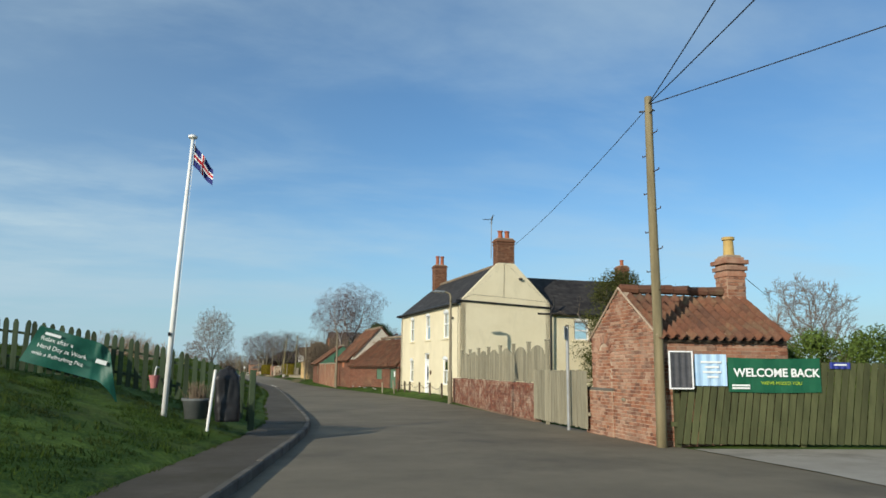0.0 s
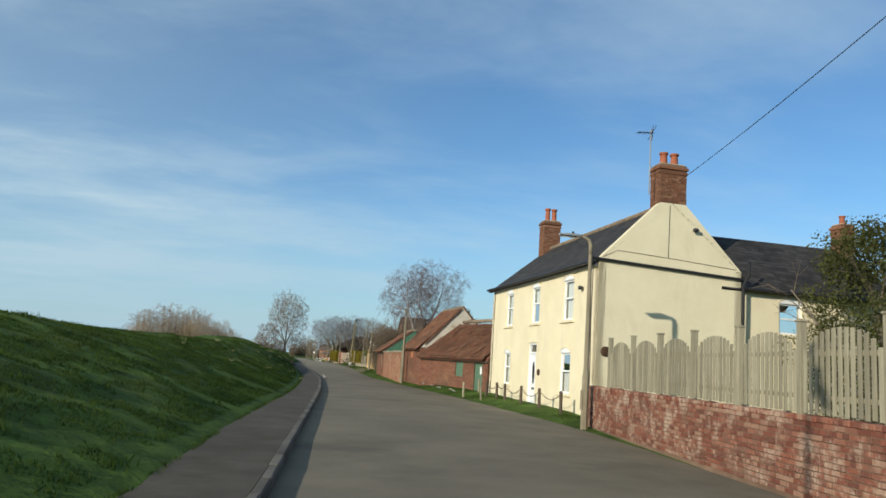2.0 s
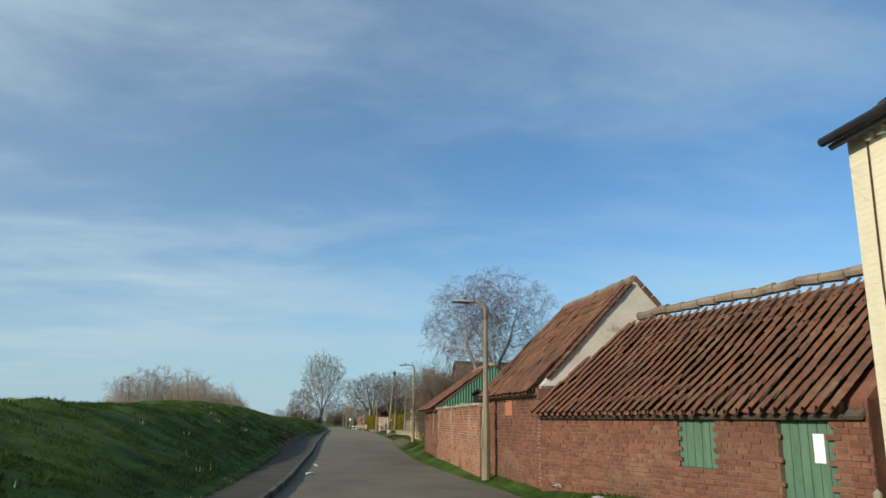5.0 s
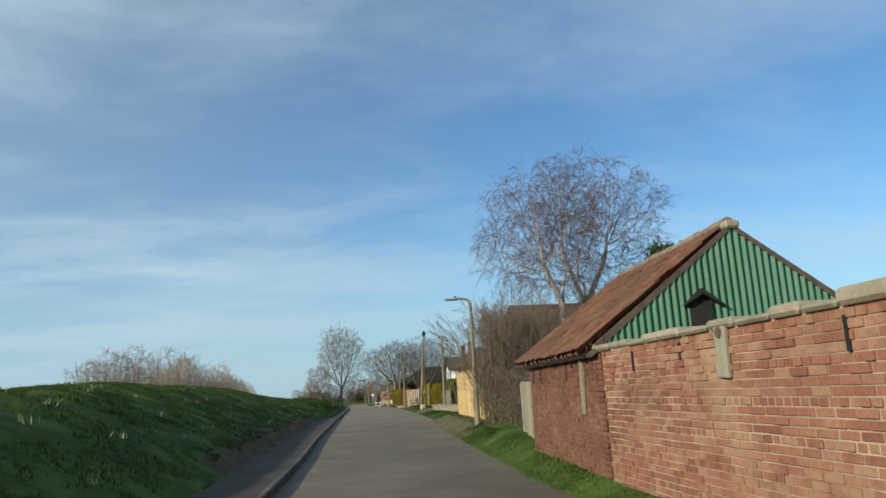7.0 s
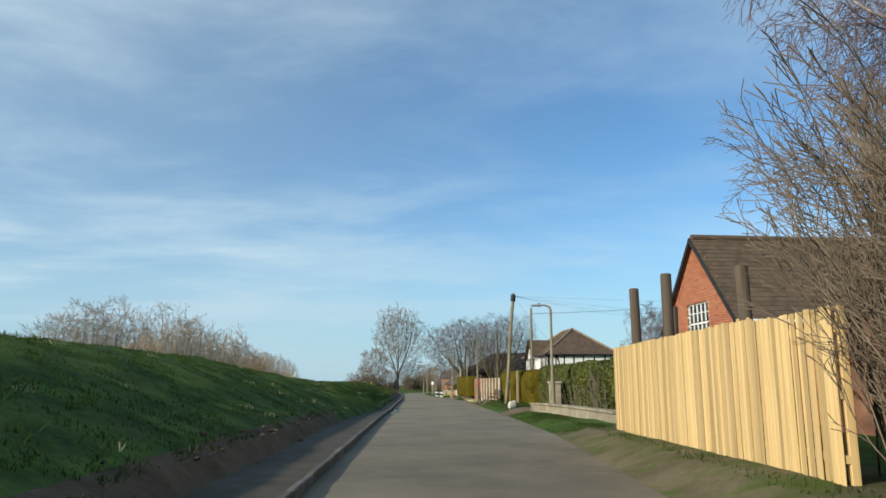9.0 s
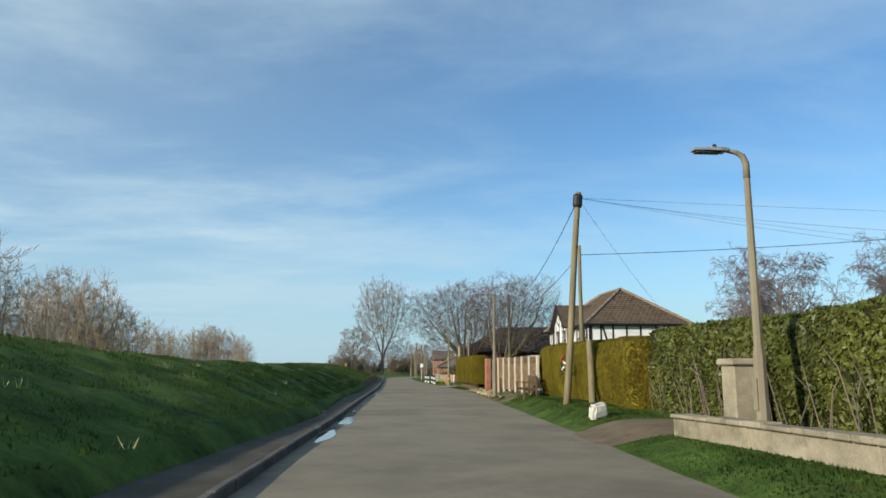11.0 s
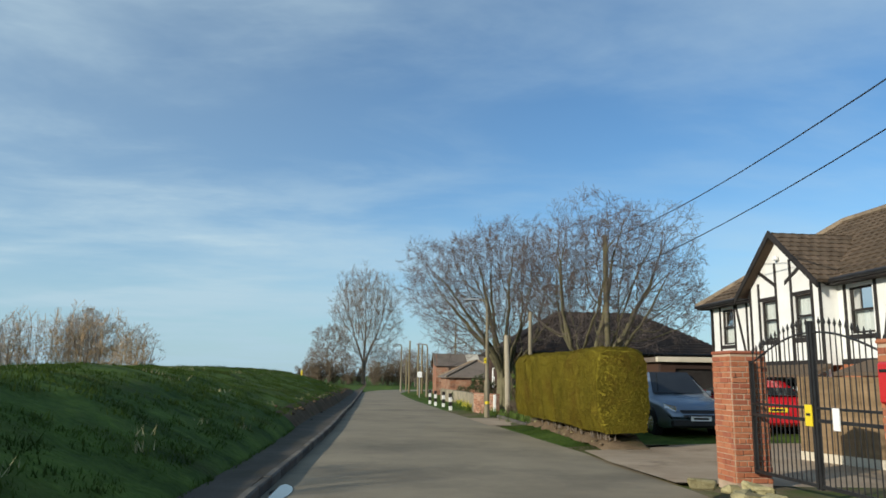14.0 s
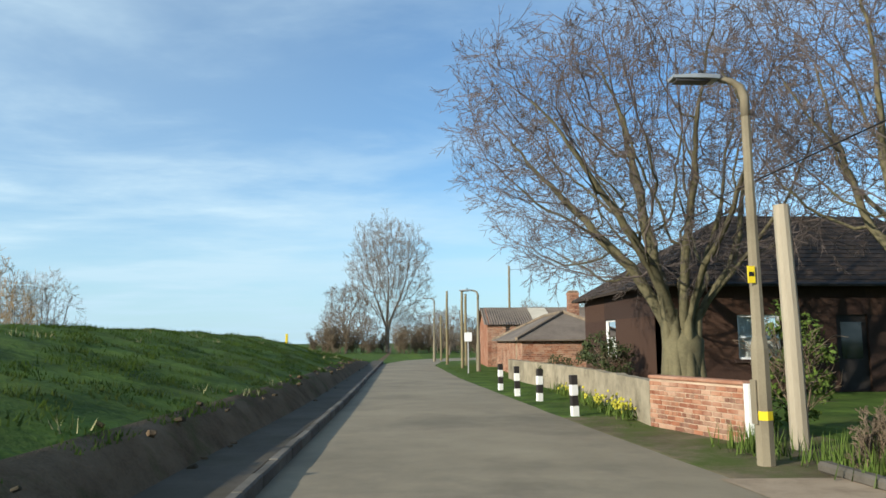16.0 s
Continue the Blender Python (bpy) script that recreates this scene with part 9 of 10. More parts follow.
# ---- trees and shrubs ----
class Wood:
    """Grows branches as tapered limbs; thick ones as round tubes, thin ones as three-sided twigs."""

    def __init__(self, seed):
        self.r = random.Random(seed)
        self.thick = Build()
        self.seg = []
        self.bound = None

    def limb(self, p, d, length, radius, bend=0.12, rise=0.0, n=5, taper=0.55):
        pts, rad, dirs = [p.copy()], [radius], [d.copy()]
        for k in range(n):
            d = (d + Vector((self.r.gauss(0, bend), self.r.gauss(0, bend), self.r.gauss(0, bend) + rise))).normalized()
            p = p + d * (length / n)
            pts.append(p.copy())
            rad.append(radius * (1 - (1 - taper) * (k + 1) / n))
            dirs.append(d.copy())
            if self.bound and k and p.z > self.bound[0][2] and sum(((p[i] - self.bound[0][i]) / self.bound[1][i]) ** 2 for i in range(3)) > 0.85:
                break
        if radius > 0.035:
            self.thick.tube(pts, rad, 8 if radius > 0.08 else 5, caps=False)
        else:
            for a, b, ra, rb in zip(pts, pts[1:], rad, rad[1:]):
                self.seg.append((*a, *b, ra, rb))
        return pts, rad, dirs

    def side(self, d, angle):
        o = d.orthogonal().normalized()
        o.rotate(Matrix.Rotation(self.r.uniform(0, 2 * math.pi), 3, d))
        return (d * math.cos(angle) + o * math.sin(angle)).normalized()

    def grow(self, p, d, length, radius, spec, level=0):
        """spec: for each level (children, first, angle, shrink, bend, rise)."""
        kids, first, ang, shrink, bend, rise = spec[level]
        pts, rad, dirs = self.limb(p, d, length, radius, bend, rise, 6 if level < 2 else (2 if level + 1 >= len(spec) else 3), 0.3 if level else 0.28)
        if level + 1 >= len(spec):
            return
        for k in range(kids):
            u = first + (1 - first) * (k + self.r.random()) / kids
            x = u * (len(pts) - 1)
            i = min(int(x), len(pts) - 2)
            q = pts[i].lerp(pts[i + 1], x - i)
            a = radians(ang * self.r.uniform(0.65, 1.35))
            l = length * shrink * self.r.uniform(0.6, 1.15) * (1.15 - 0.45 * u)
            self.grow(q, self.side(dirs[i], a), l, max(0.004, rad[i] * 0.52), spec, level + 1)

    def trim(self, c, r):
        """Keeps the twigs inside an uneven rounded crown."""
        keep = []
        for s in self.seg:
            q = [(s[3 + k] - c[k]) / r[k] for k in range(3)]
            if (s[5] < c[2] * 0.55 and q[0] ** 2 + q[1] ** 2 < 0.5) or q[0] ** 2 + q[1] ** 2 + q[2] ** 2 < (1 + 0.22 * noise.noise((s[3] * 0.6, s[4] * 0.6, s[5] * 0.6)) + self.r.gauss(0, 0.05)) ** 2:
                keep.append(s)
        self.seg = keep
        return self

    def twig_mesh(self, name, mat, least=0.0045):
        s = np.array(self.seg)
        a, b, ra, rb = s[:, :3], s[:, 3:6], np.maximum(s[:, 6], least), np.maximum(s[:, 7], least * 0.8)
        d = b - a
        d /= np.maximum(np.linalg.norm(d, axis=1, keepdims=True), 1e-9)
        ref = np.where(np.abs(d[:, 2:3]) > 0.9, [[1.0, 0, 0]], [[0, 0, 1.0]])
        x = np.cross(d, ref)
        x /= np.linalg.norm(x, axis=1, keepdims=True)
        y = np.cross(d, x)
        n = len(s)
        v = np.empty((n, 6, 3))
        for k in range(3):
            c, q = math.cos(2.094 * k), math.sin(2.094 * k)
            v[:, k] = a + (x * c + y * q) * ra[:, None]
            v[:, 3 + k] = b + (x * c + y * q) * rb[:, None]
        base = np.arange(n)[:, None] * 6
        quads = np.concatenate([base + np.array([[k, (k + 1) % 3, 3 + (k + 1) % 3, 3 + k]]) for k in range(3)], 0)
        me = bpy.data.meshes.new(name)
        me.vertices.add(6 * n)
        me.vertices.foreach_set("co", v.ravel())
        me.loops.add(quads.size)
        me.loops.foreach_set("vertex_index", quads.ravel())
        me.polygons.add(len(quads))
        me.polygons.foreach_set("loop_start", np.arange(0, quads.size, 4))
        me.materials.append(mat)
        me.update(calc_edges=True)
        return me


def bare_tree(name, label, at, wood, bark, twig, least=0.0045, group="", rz=0.0, scale=1.0):
    t = thing(name, label, "tree", at, rz, group=group)
    t.scale = (scale, scale, scale)
    if wood.thick.f:
        part("trunk", wood.thick, bark, t, "trunk and limbs", smooth=True)
    if wood.seg:
        tagged(part("crown", wood.twig_mesh("crown", twig, least), None, t, "bare winter twigs"), kind="stuff")
    return t


UP = Vector((0, 0, 1))

def colonised(seed, c, r, n, stems, trunk_r, step=0.3, reach=2.6, kill=0.45, pull=0.05, flat=None, tip=0.006, twigs=3, twig_l=0.5, droop=0.0, spread=0.6, hollow=2.6):
    """A crown that fills an uneven ellipsoid: branches grow towards scattered points until each is reached, and thicken by what they carry.
    stems: point lists, the first one from the ground, the others from the top of the first. droop: how far the twigs hang (+) or rise (-)."""
    q = np.random.default_rng(seed)
    p = q.normal(size=(2 * n, 3))
    p /= np.linalg.norm(p, axis=1, keepdims=True)
    lump_r = np.array([1 + 0.3 * noise.noise((1.7 * x, 1.7 * y, 1.7 * z + seed)) for x, y, z in p])[:, None]
    p = p * lump_r * q.random((2 * n, 1)) ** (1 / hollow) * np.array(r) + np.array(c)
    if flat is not None:
        p = p[p[:, 2] > flat + 0.25 * (p[:, 0] % 1.0)]
    p = p[:n]
    pts, par = [], []
    top = -1
    for k, line in enumerate(stems):
        last = -1 if k == 0 else top
        for a in line:
            pts.append(np.array(a, float))
            par.append(last)
            last = len(pts) - 1
        if k == 0:
            top = last
    pos = np.array(pts)
    first = len(pos)
    kids = {}
    d2 = ((p[:, None, :] - pos[None]) ** 2).sum(2)
    near, dist = d2.argmin(1), np.sqrt(d2.min(1))
    for turn in range(90):
        alive = dist > kill
        p, near, dist = p[alive], near[alive], dist[alive]
        act = dist < (reach if turn > 12 else reach * 3)
        if not act.any():
            break
        way = np.zeros((len(pos), 3))
        v = p[act] - pos[near[act]]
        np.add.at(way, near[act], v / np.linalg.norm(v, axis=1, keepdims=True))
        made = []
        for i in np.unique(near[act]):
            d = way[i] / (np.linalg.norm(way[i]) + 1e-9) + q.normal(0, 0.09, 3) + [0, 0, pull]
            d /= np.linalg.norm(d)
            e = pos[i] + d * step
            if len(kids.get(i, [])) > 3 or any(np.linalg.norm(e - f) < 0.45 * step for f in kids.get(i, [])):
                continue
            kids.setdefault(i, []).append(e)
            made.append(e)
            par.append(int(i))
        if not made:
            break
        m = np.array(made)
        d2 = ((p[:, None, :] - m[None]) ** 2).sum(2)
        j, dm = d2.argmin(1), np.sqrt(d2.min(1))
        closer = dm < dist
        near, dist = np.where(closer, j + len(pos), near), np.where(closer, dm, dist)
        pos = np.concatenate([pos, m])
    size = len(pos)
    tips = np.zeros(size)
    child = [[] for _ in range(size)]
    for i in range(size - 1, -1, -1):
        tips[i] = max(tips[i], 1.0) if not child[i] else sum(tips[j] for j in child[i])
        if par[i] >= 0:
            child[par[i]].append(i)
    power = math.log(max(tips[0], 2)) / math.log(trunk_r / tip)
    rad = tip * tips ** (1 / power)
    w = Wood(seed)
    for i in range(size):
        if par[i] >= 0 and max(child[par[i]], key=lambda j: tips[j]) == i:
            continue
        chain = [i] if par[i] < 0 else [par[i], i]
        while child[chain[-1]]:
            chain.append(max(child[chain[-1]], key=lambda j: tips[j]))
        rr = [min(rad[j], rad[i]) for j in chain]
        cut = next((k for k, x in enumerate(rr) if x < 0.022), len(rr))
        if cut > 1:
            w.thick.tube([tuple(pos[j]) for j in chain[:cut + 1]], rr[:cut + 1], 9 if rr[0] > 0.1 else 5, caps=False)
        for k in range(max(cut - 1, 0) if cut > 1 else 0, len(chain) - 1):
            w.seg.append((*pos[chain[k]], *pos[chain[k + 1]], rr[k], rr[k + 1]))
    for i in range(first, size):
        if rad[i] > tip * 3.2:
            continue
        base = pos[i] - pos[par[i]]
        base /= np.linalg.norm(base)
        for k in range(twigs + (2 if not child[i] else 0)):
            a, d, l, x = pos[i], base + q.normal(0, spread, 3), twig_l * q.uniform(0.5, 1.2), tip * 0.75
            for j in range(3):
                d = d / np.linalg.norm(d) + q.normal(0, 0.15, 3) + [0, 0, -droop * (j + 0.4)]
                d /= np.linalg.norm(d)
                e = a + d * l / 3
                w.seg.append((*a, *e, x, x * 0.75))
                if j < 2:
                    f = d + q.normal(0, 0.5, 3) + [0, 0, -droop]
                    f /= np.linalg.norm(f)
                    w.seg.append((*e, *(e + f * l * 0.38), x * 0.7, x * 0.45))
                a, x = e, x * 0.75
    return w


# birches behind the shrubs
def birch(seed, h, lean, fine=8):
    w = Wood(seed)
    w.grow(Vector((0, 0, -0.2)), Vector((lean[0], lean[1], 1)).normalized(), h * 0.8, h * 0.016, [(15, 0.27, 47, 0.62, 0.06, 0.025), (9, 0.2, 45, 0.5, 0.12, 0.05), (fine - 1, 0.15, 50, 0.55, 0.2, -0.06), (fine, 0.1, 40, 0.75, 0.25, -0.22), (0, 0, 0, 0, 0.25, -0.35)])
    return w


def ivy(owner, m, r, z0, z1, n):
    def place():
        a, z = random.uniform(0, 6.28), random.uniform(z0, z1)
        q = r * random.uniform(0.7, 1.3)
        d = Vector((math.cos(a), math.sin(a), 0.1))
        return m @ Vector((q * d.x, q * d.y, z)), d
    leaf_cards(n, place, 0.09, LEAF_DARK, "ivy", owner, "dark ivy on the trunk")


_bl = "bare silver birch with drooping purple-brown twigs"
t = bare_tree("birch_tree", _bl, (17.6, 84.5, 0), colonised(3, (-0.7, 0, 7.6), (2.7, 3.0, 3.2), 800, [[(0, 0, -0.2), (0.03, 0, 1.5), (-0.02, 0.03, 3.2), (0.05, 0, 4.6)], [(-0.25, 0, 5.4), (-0.6, 0, 6.2)], [(0.2, 0.2, 5.5)]], 0.13, droop=0.3, twigs=3, twig_l=0.75, pull=0.14, kill=0.42, reach=2.0, hollow=2.3), BARK_BIRCH, TWIG_PURPLE, 0.0055, "bare birches")
t = bare_tree("birch_tree", "taller bare birch with ivy on its trunk", (19.3, 86.2, 0), colonised(8, (0.5, 0, 8.0), (3.3, 3.4, 3.7), 1150, [[(0, 0, -0.2), (-0.03, 0, 1.6), (0.03, 0, 3.4), (-0.05, 0, 4.8)], [(0.4, 0.1, 5.6), (0.9, 0, 6.6)], [(-0.4, 0, 5.7), (-0.8, 0, 6.8)], [(0.05, 0.3, 5.8)]], 0.19, droop=0.3, twigs=3, twig_l=0.75, pull=0.14, kill=0.42, reach=2.0, hollow=2.3), BARK_BIRCH, TWIG_PURPLE, 0.0055, "bare birches")
ivy(t, pose(0, 0, 0), 0.3, 0.5, 5.2, 2600)
ivy(t, pose(-0.3, -0.5, 0), 0.6, 0.3, 3.0, 4200)
t2 = bare_tree("birch_tree", "bare birch group behind the laurel hedge", (30.5, 134, 0), birch(12, 7.6, (0.05, 0.0), 5), BARK_BIRCH, TWIG_PURPLE, 0.009, "bare birches")
for x, y, s, a in ((33.5, 137, 1.1, 80), (37, 133, 1.2, 150), (34.5, 130, 0.95, 230), (41, 136, 1.15, 300)):
    copy_thing(t2, pose(x, y, 0, 0, 0, a)).scale = (s, s, s)

# spreading trees near the far houses: a stout fluted bole, many stems, a broad dome of fine twigs
def spreading(seed, c, r, flat, n):
    q = random.Random(seed)
    stems = [[(0, 0, -0.3), (0, 0, 0.5), (0.03, 0, 1.15)]]
    for k in range(12):
        a = 2 * math.pi * (k + 0.6 * q.random()) / 12
        u = q.uniform(0.15, 0.75)
        stems.append([(0.2 * math.cos(a), 0.2 * math.sin(a), 1.5), ((0.3 + 0.6 * u) * math.cos(a), (0.3 + 0.6 * u) * math.sin(a), 2.3), ((0.3 + 1.6 * u) * math.cos(a), (0.3 + 1.6 * u) * math.sin(a), 3.1 - 0.5 * u + q.uniform(-0.3, 0.4))])
    w = colonised(seed, c, r, n, stems, 0.44, step=0.3, reach=1.7, kill=0.34, pull=0.0, flat=flat, tip=0.0055, twigs=3, twig_l=0.55, droop=-0.03, spread=0.45, hollow=2.5)
    w.thick.tube([(0, 0, -0.3), (0, 0, 0.1), (0, 0, 0.7), (0.02, 0, 1.4), (0.02, 0, 1.8)], [0.72, 0.55, 0.44, 0.46, 0.3], 14, caps=False)
    for k in range(8):
        a = 2 * math.pi * (k + 0.3 * q.random()) / 8
        w.thick.tube([(0.6 * math.cos(a), 0.6 * math.sin(a), -0.25), (0.4 * math.cos(a), 0.4 * math.sin(a), 0.5), (0.33 * math.cos(a), 0.33 * math.sin(a), 1.3), (0.4 * math.cos(a), 0.4 * math.sin(a), 2.1)], [0.14, 0.12, 0.12, 0.09], 7, caps=False)
    return w


_sl = "large bare spreading tree with a stout greenish bole"
bare_tree("beech_tree", _sl, (17.9, 164.2, 0.0), spreading(23, (-0.8, 0, 5.7), (4.7, 4.5, 3.6), 2.4, 3400), BARK_GREEN, TWIG_BEECH, 0.0052, "bare spreading trees")
bare_tree("beech_tree", "broad bare tree rising behind the clipped hedge", (20.6, 159.3, 0.0), spreading(36, (1.0, 0, 5.8), (4.7, 4.6, 3.5), 2.3, 3500), BARK_GREEN, TWIG_BEECH, 0.0052, "bare spreading trees")


# upright tree beyond the bend, and the smaller ones round it
far = bare_tree("tall_tree", "tall bare oval-crowned tree beyond the bend", (10.7, 262, -0.1), colonised(40, (0, 0, 12.6), (6.6, 6.4, 9.5), 1500, [[(0, 0, -0.3), (0, 0, 2.0), (0, 0, 3.6)], [(-0.6, 0, 5.2), (-1.2, 0.2, 7.0)], [(0.6, 0.2, 5.2), (1.3, 0, 7.0)], [(0, 0, 5.6), (0.1, 0, 7.5)]], 0.36, step=0.6, reach=4.0, kill=0.75, pull=0.5, tip=0.014, twigs=3, twig_l=1.3, droop=-0.14, spread=0.4, hollow=2.2), BARK_GREY, TWIG_FAR, 0.014, "bare trees beyond the bend")
small = bare_tree("small_tree", "bare round-crowned tree in the far hedgerow", (4.8, 257, -0.1), colonised(44, (0, 0, 10.5), (7.0, 7.0, 8.5), 620, [[(0, 0, -0.3), (0, 0, 1.6), (0, 0, 2.8)], [(-0.7, 0, 4.4)], [(0.7, 0.3, 4.4)]], 0.3, step=0.8, reach=6.0, kill=1.1, pull=0.2, tip=0.025, twigs=3, twig_l=1.5, droop=-0.1, spread=0.45), BARK_GREY, TWIG_GREY, 0.026, "bare trees beyond the bend", 50, 0.55)
for x, y, s, a in ((7.5, 252, 0.3, 120), (2.5, 266, 0.34, 200), (14.5, 268, 0.36, 260), (19, 280, 0.4, 10), (25, 276, 0.34, 80), (31, 290, 0.42, 130), (38, 285, 0.38, 190), (47, 300, 0.45, 20), (58, 310, 0.42, 70), (70, 305, 0.4, 250), (84, 320, 0.5, 330), (-4, 330, 0.3, 100), (12, 330, 0.34, 290), (22, 340, 0.36, 45), (52, 340, 0.4, 200)):
    copy_thing(small, pose(x, y, -0.1, 0, 0, a)).scale = (s * 1.15, s * 1.15, s)
c = copy_thing(small, pose(43, 41, -0.1, 0, 0, 30))
c.scale = (0.46, 0.46, 0.46)
for x, y, s in ((26, 201, 0.26), (31, 204, 0.3), (24, 214, 0.28), (36, 198, 0.34), (18, 232, 0.3), (40, 150, 0.45), (46, 165, 0.4)):
    copy_thing(small, pose(x, y, -0.1, 0, 0, x * 37)).scale = (s, s, s)


# willow thicket beyond the bank
def willow(seed, h, w, n, **more):
    stems = [[(0, 0, -0.3), (0, 0, 0.15)]]
    for k in range(9):
        a = 2 * math.pi * (k + 0.3 * (k % 2)) / 9
        u = 0.25 + 0.3 * (k % 3)
        stems.append([(w * 0.5 * u * math.cos(a), w * 0.5 * u * math.sin(a), h * 0.13), (w * 0.8 * u * math.cos(a), w * 0.8 * u * math.sin(a), h * 0.3)])
    return colonised(seed, (0, 0, h * 0.55), (w, w, h * 0.45), n, stems, 0.12, step=0.36, reach=2.6, kill=0.5, pull=0.22, tip=0.0085, twigs=2, twig_l=0.8, droop=-0.12, spread=0.35, **more)


wt = bare_tree("willow", "pale bare willow thicket beyond the bank", (-6.5, 128, -0.15), willow(50, 6.9, 2.3, 420), BARK_GREY, TWIG_PALE, 0.0085, "willow thicket")
wo = bare_tree("willow", "orange-stemmed bare willow beyond the bank", (-3.0, 131, -0.15), willow(57, 5.3, 2.2, 420), TWIG_ORANGE, TWIG_ORANGE, 0.0095, "willow thicket")
_r = random.Random(5)


def dome(x):
    return float(np.interp(x, [-18, -14.6, -10, -7.7, -2.4, 1], [0.45, 0.85, 0.98, 1.0, 0.7, 0.4]))


for k in range(15):
    x, y = -17.5 + 17.0 * (k + _r.random()) / 15, _r.uniform(122, 140)
    s = _r.uniform(0.88, 1.0) * 1.04 * dome(x)
    copy_thing(wt, pose(x, y, -0.15, 0, 0, _r.uniform(0, 360))).scale = (s, s, s)
for k in range(14):
    x, y = -16.0 + 16.2 * (k + _r.random()) / 14, _r.uniform(121, 140)
    s = _r.uniform(0.8, 1.0) * 1.22 * dome(x)
    copy_thing(wo, pose(x, y, -0.15, 0, 0, _r.uniform(0, 360))).scale = (s, s, s)
for k in range(13):
    x = -15.0 + 0.82 * k
    s = 1.12 * math.sin(math.pi * (k + 2.2) / 16.5) ** 0.5
    copy_thing(wt if k % 3 else wo, pose(x, 184 + _r.uniform(-4, 4), -0.15, 0, 0, _r.uniform(0, 360))).scale = (s * (0.78 if k % 3 else 1.0),) * 3

# tangled shrubs beside the lane
def shrub(seed, h, stems, spread, rough=0.16, ang=28):
    w = Wood(seed)
    for k in range(stems):
        a, q = w.r.uniform(0, 2 * math.pi), spread * math.sqrt(w.r.random())
        d = Vector((w.r.gauss(0, 0.16), w.r.gauss(0, 0.16), 1)).normalized()
        w.grow(Vector((q * math.cos(a), q * math.sin(a), -0.1)), d, h * w.r.uniform(0.55, 1.0), 0.017, [(8, 0.1, ang, 0.42, rough * 0.5, 0.02), (5, 0.1, ang + 6, 0.5, rough, 0.0), (2, 0.1, ang + 12, 0.6, rough, 0.0), (0, 0, 0, 0, rough, 0.0)])
    return w


sb = bare_tree("shrub", "dense tangle of bare brown stems beside the lane", (14.2, 80.2, 0.3), shrub(70, 3.5, 34, 1.1, 0.1, 17), TWIG_BROWN, TWIG_BROWN, 0.0055, "bare roadside shrubs")
for x, y, s, a in ((14.2, 76.8, 0.42, 40), (14.5, 74.9, 0.4, 100), (15.9, 78.2, 0.6, 160), (16.2, 75.8, 0.55, 220), (14.3, 81.3, 1.02, 280), (16.0, 80.8, 0.95, 330), (17.8, 79.5, 0.9, 20), (18.6, 81.5, 1.0, 60), (19.6, 82.0, 1.05, 130), (18.0, 83.0, 1.1, 310), (15.4, 83.0, 1.14, 75), (17.4, 82.6, 0.4, 190), (14.9, 82.4, 1.12, 15), (15.6, 84.0, 1.05, 255), (16.6, 84.9, 1.1, 110), (15.0, 81.6, 1.15, 200), (14.4, 78.7, 0.48, 50), (15.0, 76.0, 0.5, 300)):
    copy_thing(sb, pose(x, y, 0.25, 0, 0, a)).scale = (max(s, 0.85), max(s, 0.85), s)
b2 = thing("bramble_leaves", "dark ivy and bramble leaves among the stems", "bramble")
leaf_cards(5200, lambda: (Vector((random.uniform(13.4, 17.5), random.uniform(74.2, 82.0), 0.25 + abs(random.gauss(0, 0.55)))), Vector((-1, -0.4, 0.3))), 0.09, LEAF_DARK, "leaves", b2)
solo("bramble_stems", shrub(75, 1.6, 40, 2.6, 0.3).twig_mesh("bramble_stems", TWIG_BROWN, 0.005), None, "arching bramble stems beside the new fence", "bramble", kind="stuff", m=pose(16.9, 81.6, 0.3))
fs = bare_tree("shrub", "reddish-brown bare shrub by the far bend", (4.2, 250, -0.1), shrub(71, 4.2, 16, 1.5), TWIG_BROWN, TWIG_BROWN, 0.025, "shrubs by the far bend")
for x, y, s in ((2.4, 251, 0.9), (6.2, 252, 0.85), (8.2, 249, 0.6), (0.6, 254, 0.7), (9.9, 255, 0.7)):
    copy_thing(fs, pose(x, y, -0.1, 0, 0, 61 * x)).scale = (s, s, s)
for k in range(44):
    x = 13.0 + 2.3 * k + _r.uniform(-0.8, 0.8)
    u = _r.uniform(0.65, 1.05)
    copy_thing(fs, pose(x, 243 + 0.35 * x + _r.uniform(-4, 4), -0.1, 0, 0, _r.uniform(0, 360))).scale = (u * 1.2, u * 1.2, u * 0.9)
# reaching boughs of the shrub over the fence end
w = Wood(77)
for k in range(7):
    w.grow(Vector((0, 0, 1.6 + 0.2 * k)), Vector((-0.5, 0.6 + 0.1 * k, 0.75)).normalized(), 3.4, 0.03, [(8, 0.2, 30, 0.45, 0.08, 0.0), (5, 0.1, 30, 0.5, 0.1, 0.0), (4, 0.1, 30, 0.5, 0.1, 0.0), (0, 0, 0, 0, 0.1, 0)])
bare_tree("shrub_bough", "long bare boughs reaching over the new fence", (15.9, 83.0, 0.3), w, BARK_GREY, TWIG_BROWN, 0.0045)


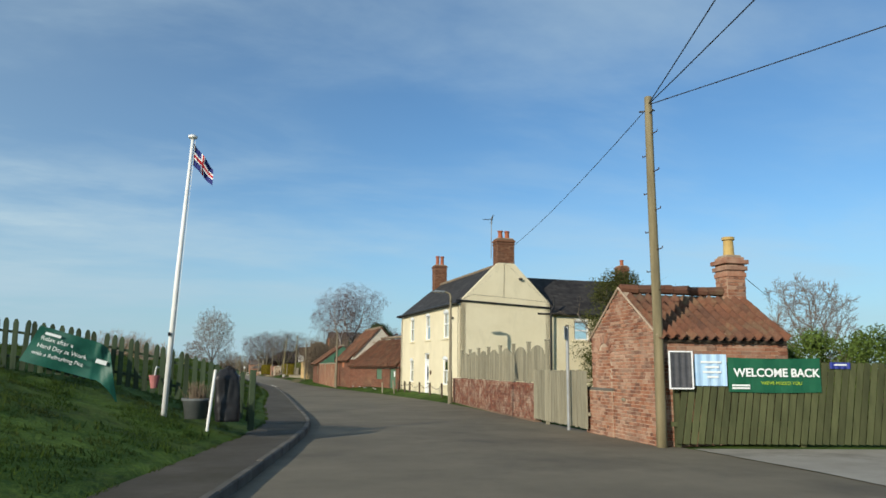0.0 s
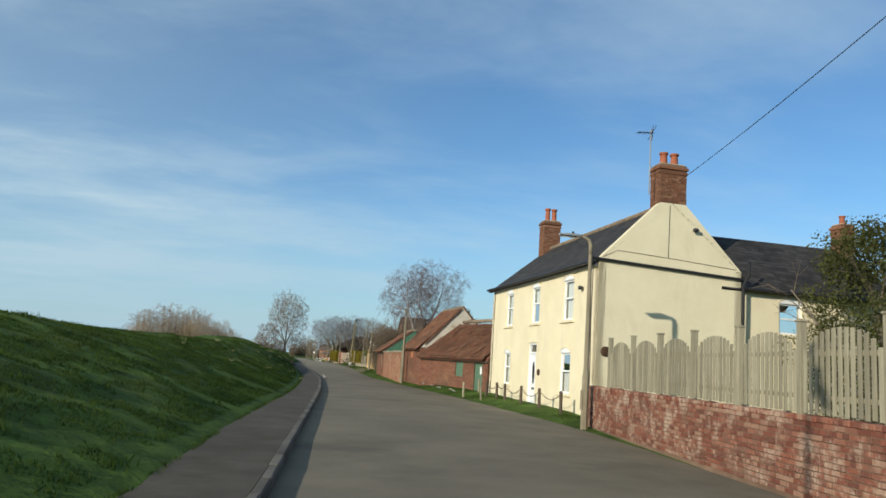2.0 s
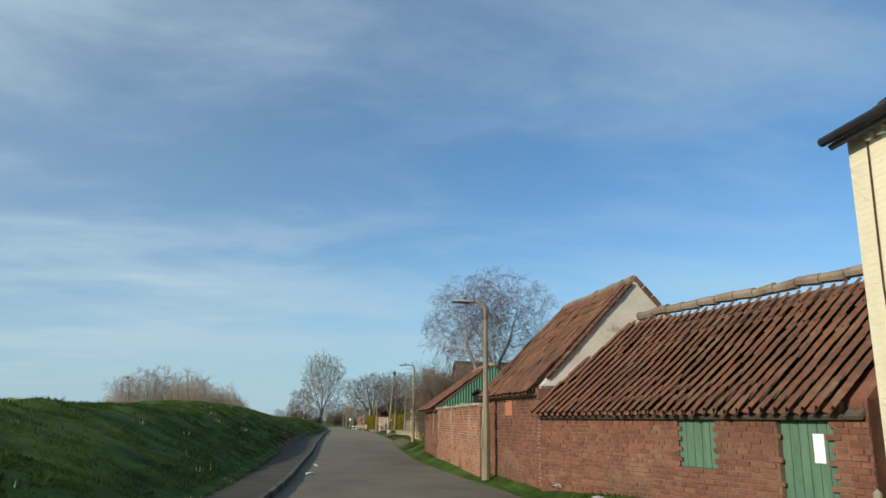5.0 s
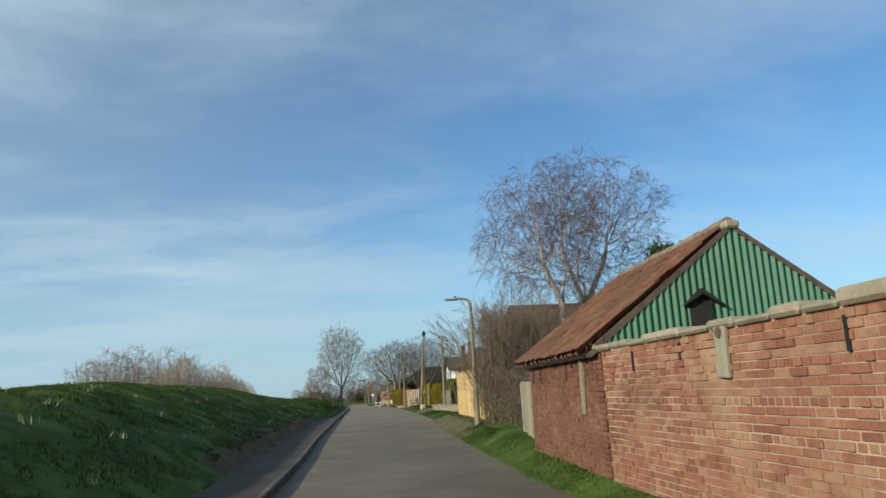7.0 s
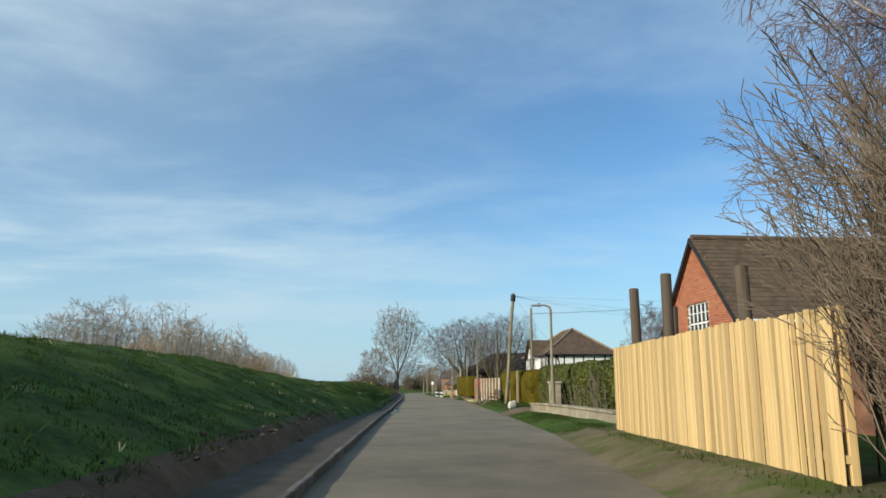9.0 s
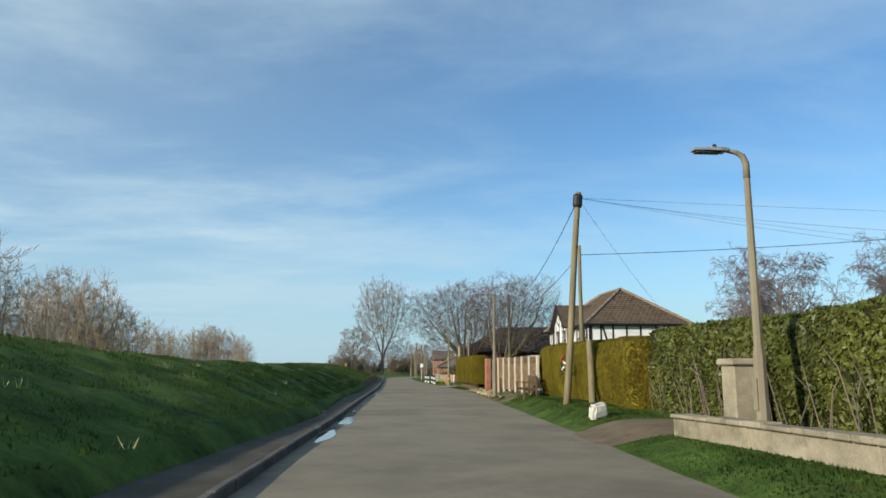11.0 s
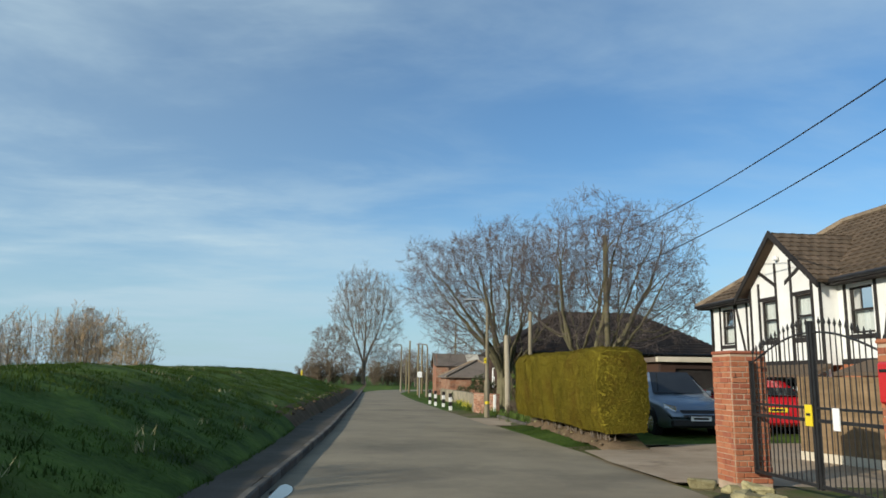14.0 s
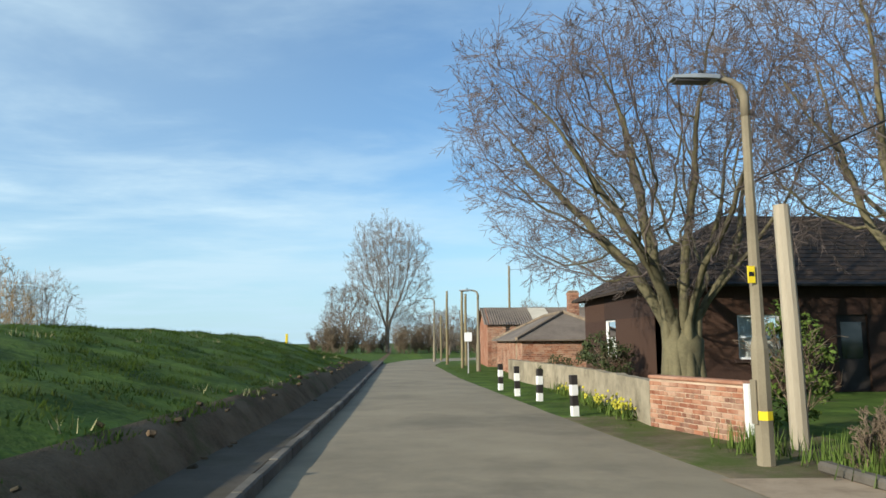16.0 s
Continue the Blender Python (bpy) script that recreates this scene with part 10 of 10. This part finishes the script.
def leafy(name, label, at, r, h, leaf, size, n, trunk=0.08, cone=0.0, low=0.15, bunches=46):
    """A leafy shrub or tree: stems inside, and leaves in uneven clumps with gaps."""
    t = thing(name, label, "shrub", at)
    w = Wood(int(at[0] * 10 + at[1]))
    for k in range(7):
        w.grow(Vector((0, 0, -0.1)), Vector((w.r.gauss(0, 0.25), w.r.gauss(0, 0.25), 1)).normalized(), h * 0.8, trunk * 0.5, [(7, 0.2, 38, 0.45, 0.1, 0.0), (5, 0.2, 40, 0.5, 0.12, 0), (0, 0, 0, 0, 0.1, 0)])
    if w.thick.f:
        part("stems", w.thick, BARK_GREY, t, smooth=True)
    tagged(part("twig_mass", w.twig_mesh("twig_mass", TWIG_BROWN, 0.005), None, t), kind="stuff")
    clumps = []
    for k in range(bunches):
        z = h * (low + (1 - low) * random.random() ** 0.8)
        u = (z / h - low) / (1 - low)
        q = r * (1 - cone * u) * math.sqrt(max(0.05, 1 - (2 * u - 0.9) ** 2 * (1 - cone))) * random.uniform(0.55, 1.08)
        a = random.uniform(0, 6.28)
        clumps.append((Vector((q * math.cos(a), q * math.sin(a), z)), r * random.uniform(0.16, 0.32)))

    def place():
        c, s = random.choice(clumps)
        d = Vector((random.gauss(0, 1), random.gauss(0, 1), random.gauss(0, 1))).normalized()
        return c + d * s * random.uniform(0.5, 1.1), d

    leaf_cards(n, place, size, leaf, "leaves", t)
    return t


leafy("holly_tree", "tall loose evergreen tree beside the house wing", (20.9, 31.9, 0), 2.1, 6.3, LEAF_OLIVE, 0.09, 27000, 0.16, 0.35, 0.02, 150)
for x, y, h in ((13.4, 14.3, 2.2), (14.8, 14.0, 2.3), (16.2, 13.6, 2.35), (18.3, 13.2, 2.5), (20.4, 12.6, 2.3), (22.6, 12.2, 2.55)):
    leafy("conifer_bush", "bright green feathery conifer bush behind the fence", (x, y, 0), 1.35, h, LEAF_CONIFER, 0.065, 14000, 0.08, 0.1, 0.02, 110)
leafy("dark_conifer", "dark green evergreen tree behind the sheds", (21.9, 82.6, 0), 2.2, 6.3, LEAF_DARK, 0.13, 30000, 0.14, 0.45, 0.0, 120)
leafy("dark_shrub", "round dark evergreen shrub beside the wall", (17.4, 168.6, 0), 0.85, 1.6, LEAF_DARK, 0.07, 3200, 0.06, 0.1, 0.05)
leafy("dark_shrub", "small dark evergreen shrub beside the outbuilding", (16.6, 171.0, 0), 0.6, 0.95, LEAF_DARK, 0.06, 1500, 0.05, 0.1, 0.05)
leafy("yellow_shrub", "bright yellow-leaved shrub in the flower bed", (17.3, 155.4, 0), 0.4, 0.85, LEAF_YELLOW, 0.045, 1700, 0.04, 0.1, 0.1)
bare_tree("shrub", "low bare shrub in the flower bed", (16.6, 155.6, 0), shrub(90, 0.75, 30, 0.35), TWIG_BROWN, TWIG_BROWN, 0.0045)
leafy("conifer_bush", "pale green conifer bush beside the pole", (17.5, 158.9, 0), 0.55, 1.9, LEAF_CONIFER, 0.07, 1800, 0.05, 0.3, 0.05)

# ---- overhead cables ----
def cable(a, b, sag=0.3, r=0.011, label="black overhead cable between poles"):
    a, b = Vector(a), Vector(b)
    pts = [a.lerp(b, k / 16) - Vector((0, 0, 4 * sag * (k / 16) * (1 - k / 16))) for k in range(17)]
    solo("cable", Build().tube(pts, r, 5), CABLE, label, "cable", "overhead cables")


P0 = Vector((9.2, 12.67, 7.1))
cable(P0, (15.95, 34.3, 7.75), 0.2, 0.009)
for q in ((7.66, 8.91, 7.4), (8.17, 8.71, 7.4), (10.72, 8.19, 7.4)):
    d = Vector(q) - P0
    cable(P0 + Vector((0, 0, 0.05)), P0 + d * 7.5 + Vector((0, 0, -1.2)), 0.25, 0.012)
PA = Vector((16.18, 118.8, 6.55))
P3 = Vector((19.6, 131.07, 6.75))
PT = Vector((20.8, 157.3, 7.25))
cable(PA, PT, 1.0, 0.013)
cable(P3, (20.8, 157.3, 5.7), 0.55, 0.014)
cable(P3, (46, 128.5, 8.6), 0.3, 0.015)
for q in ((24.5, 113.5, 4.6), (31, 118, 4.6), (36, 121, 5.2), (20.3, 121.0, 2.4), (42, 118, 6.2)):
    cable(PA + Vector((0, 0, 0.05)), q, 0.15, 0.004, "thin service wire from the telegraph pole")
cable((17.2, 155.6, 3.95), (19.5, 198, 6.4), 0.5, 0.012)
cable((43.2, 41, 6.0), (12.28, 13.75, 3.85), 0.5, 0.008)
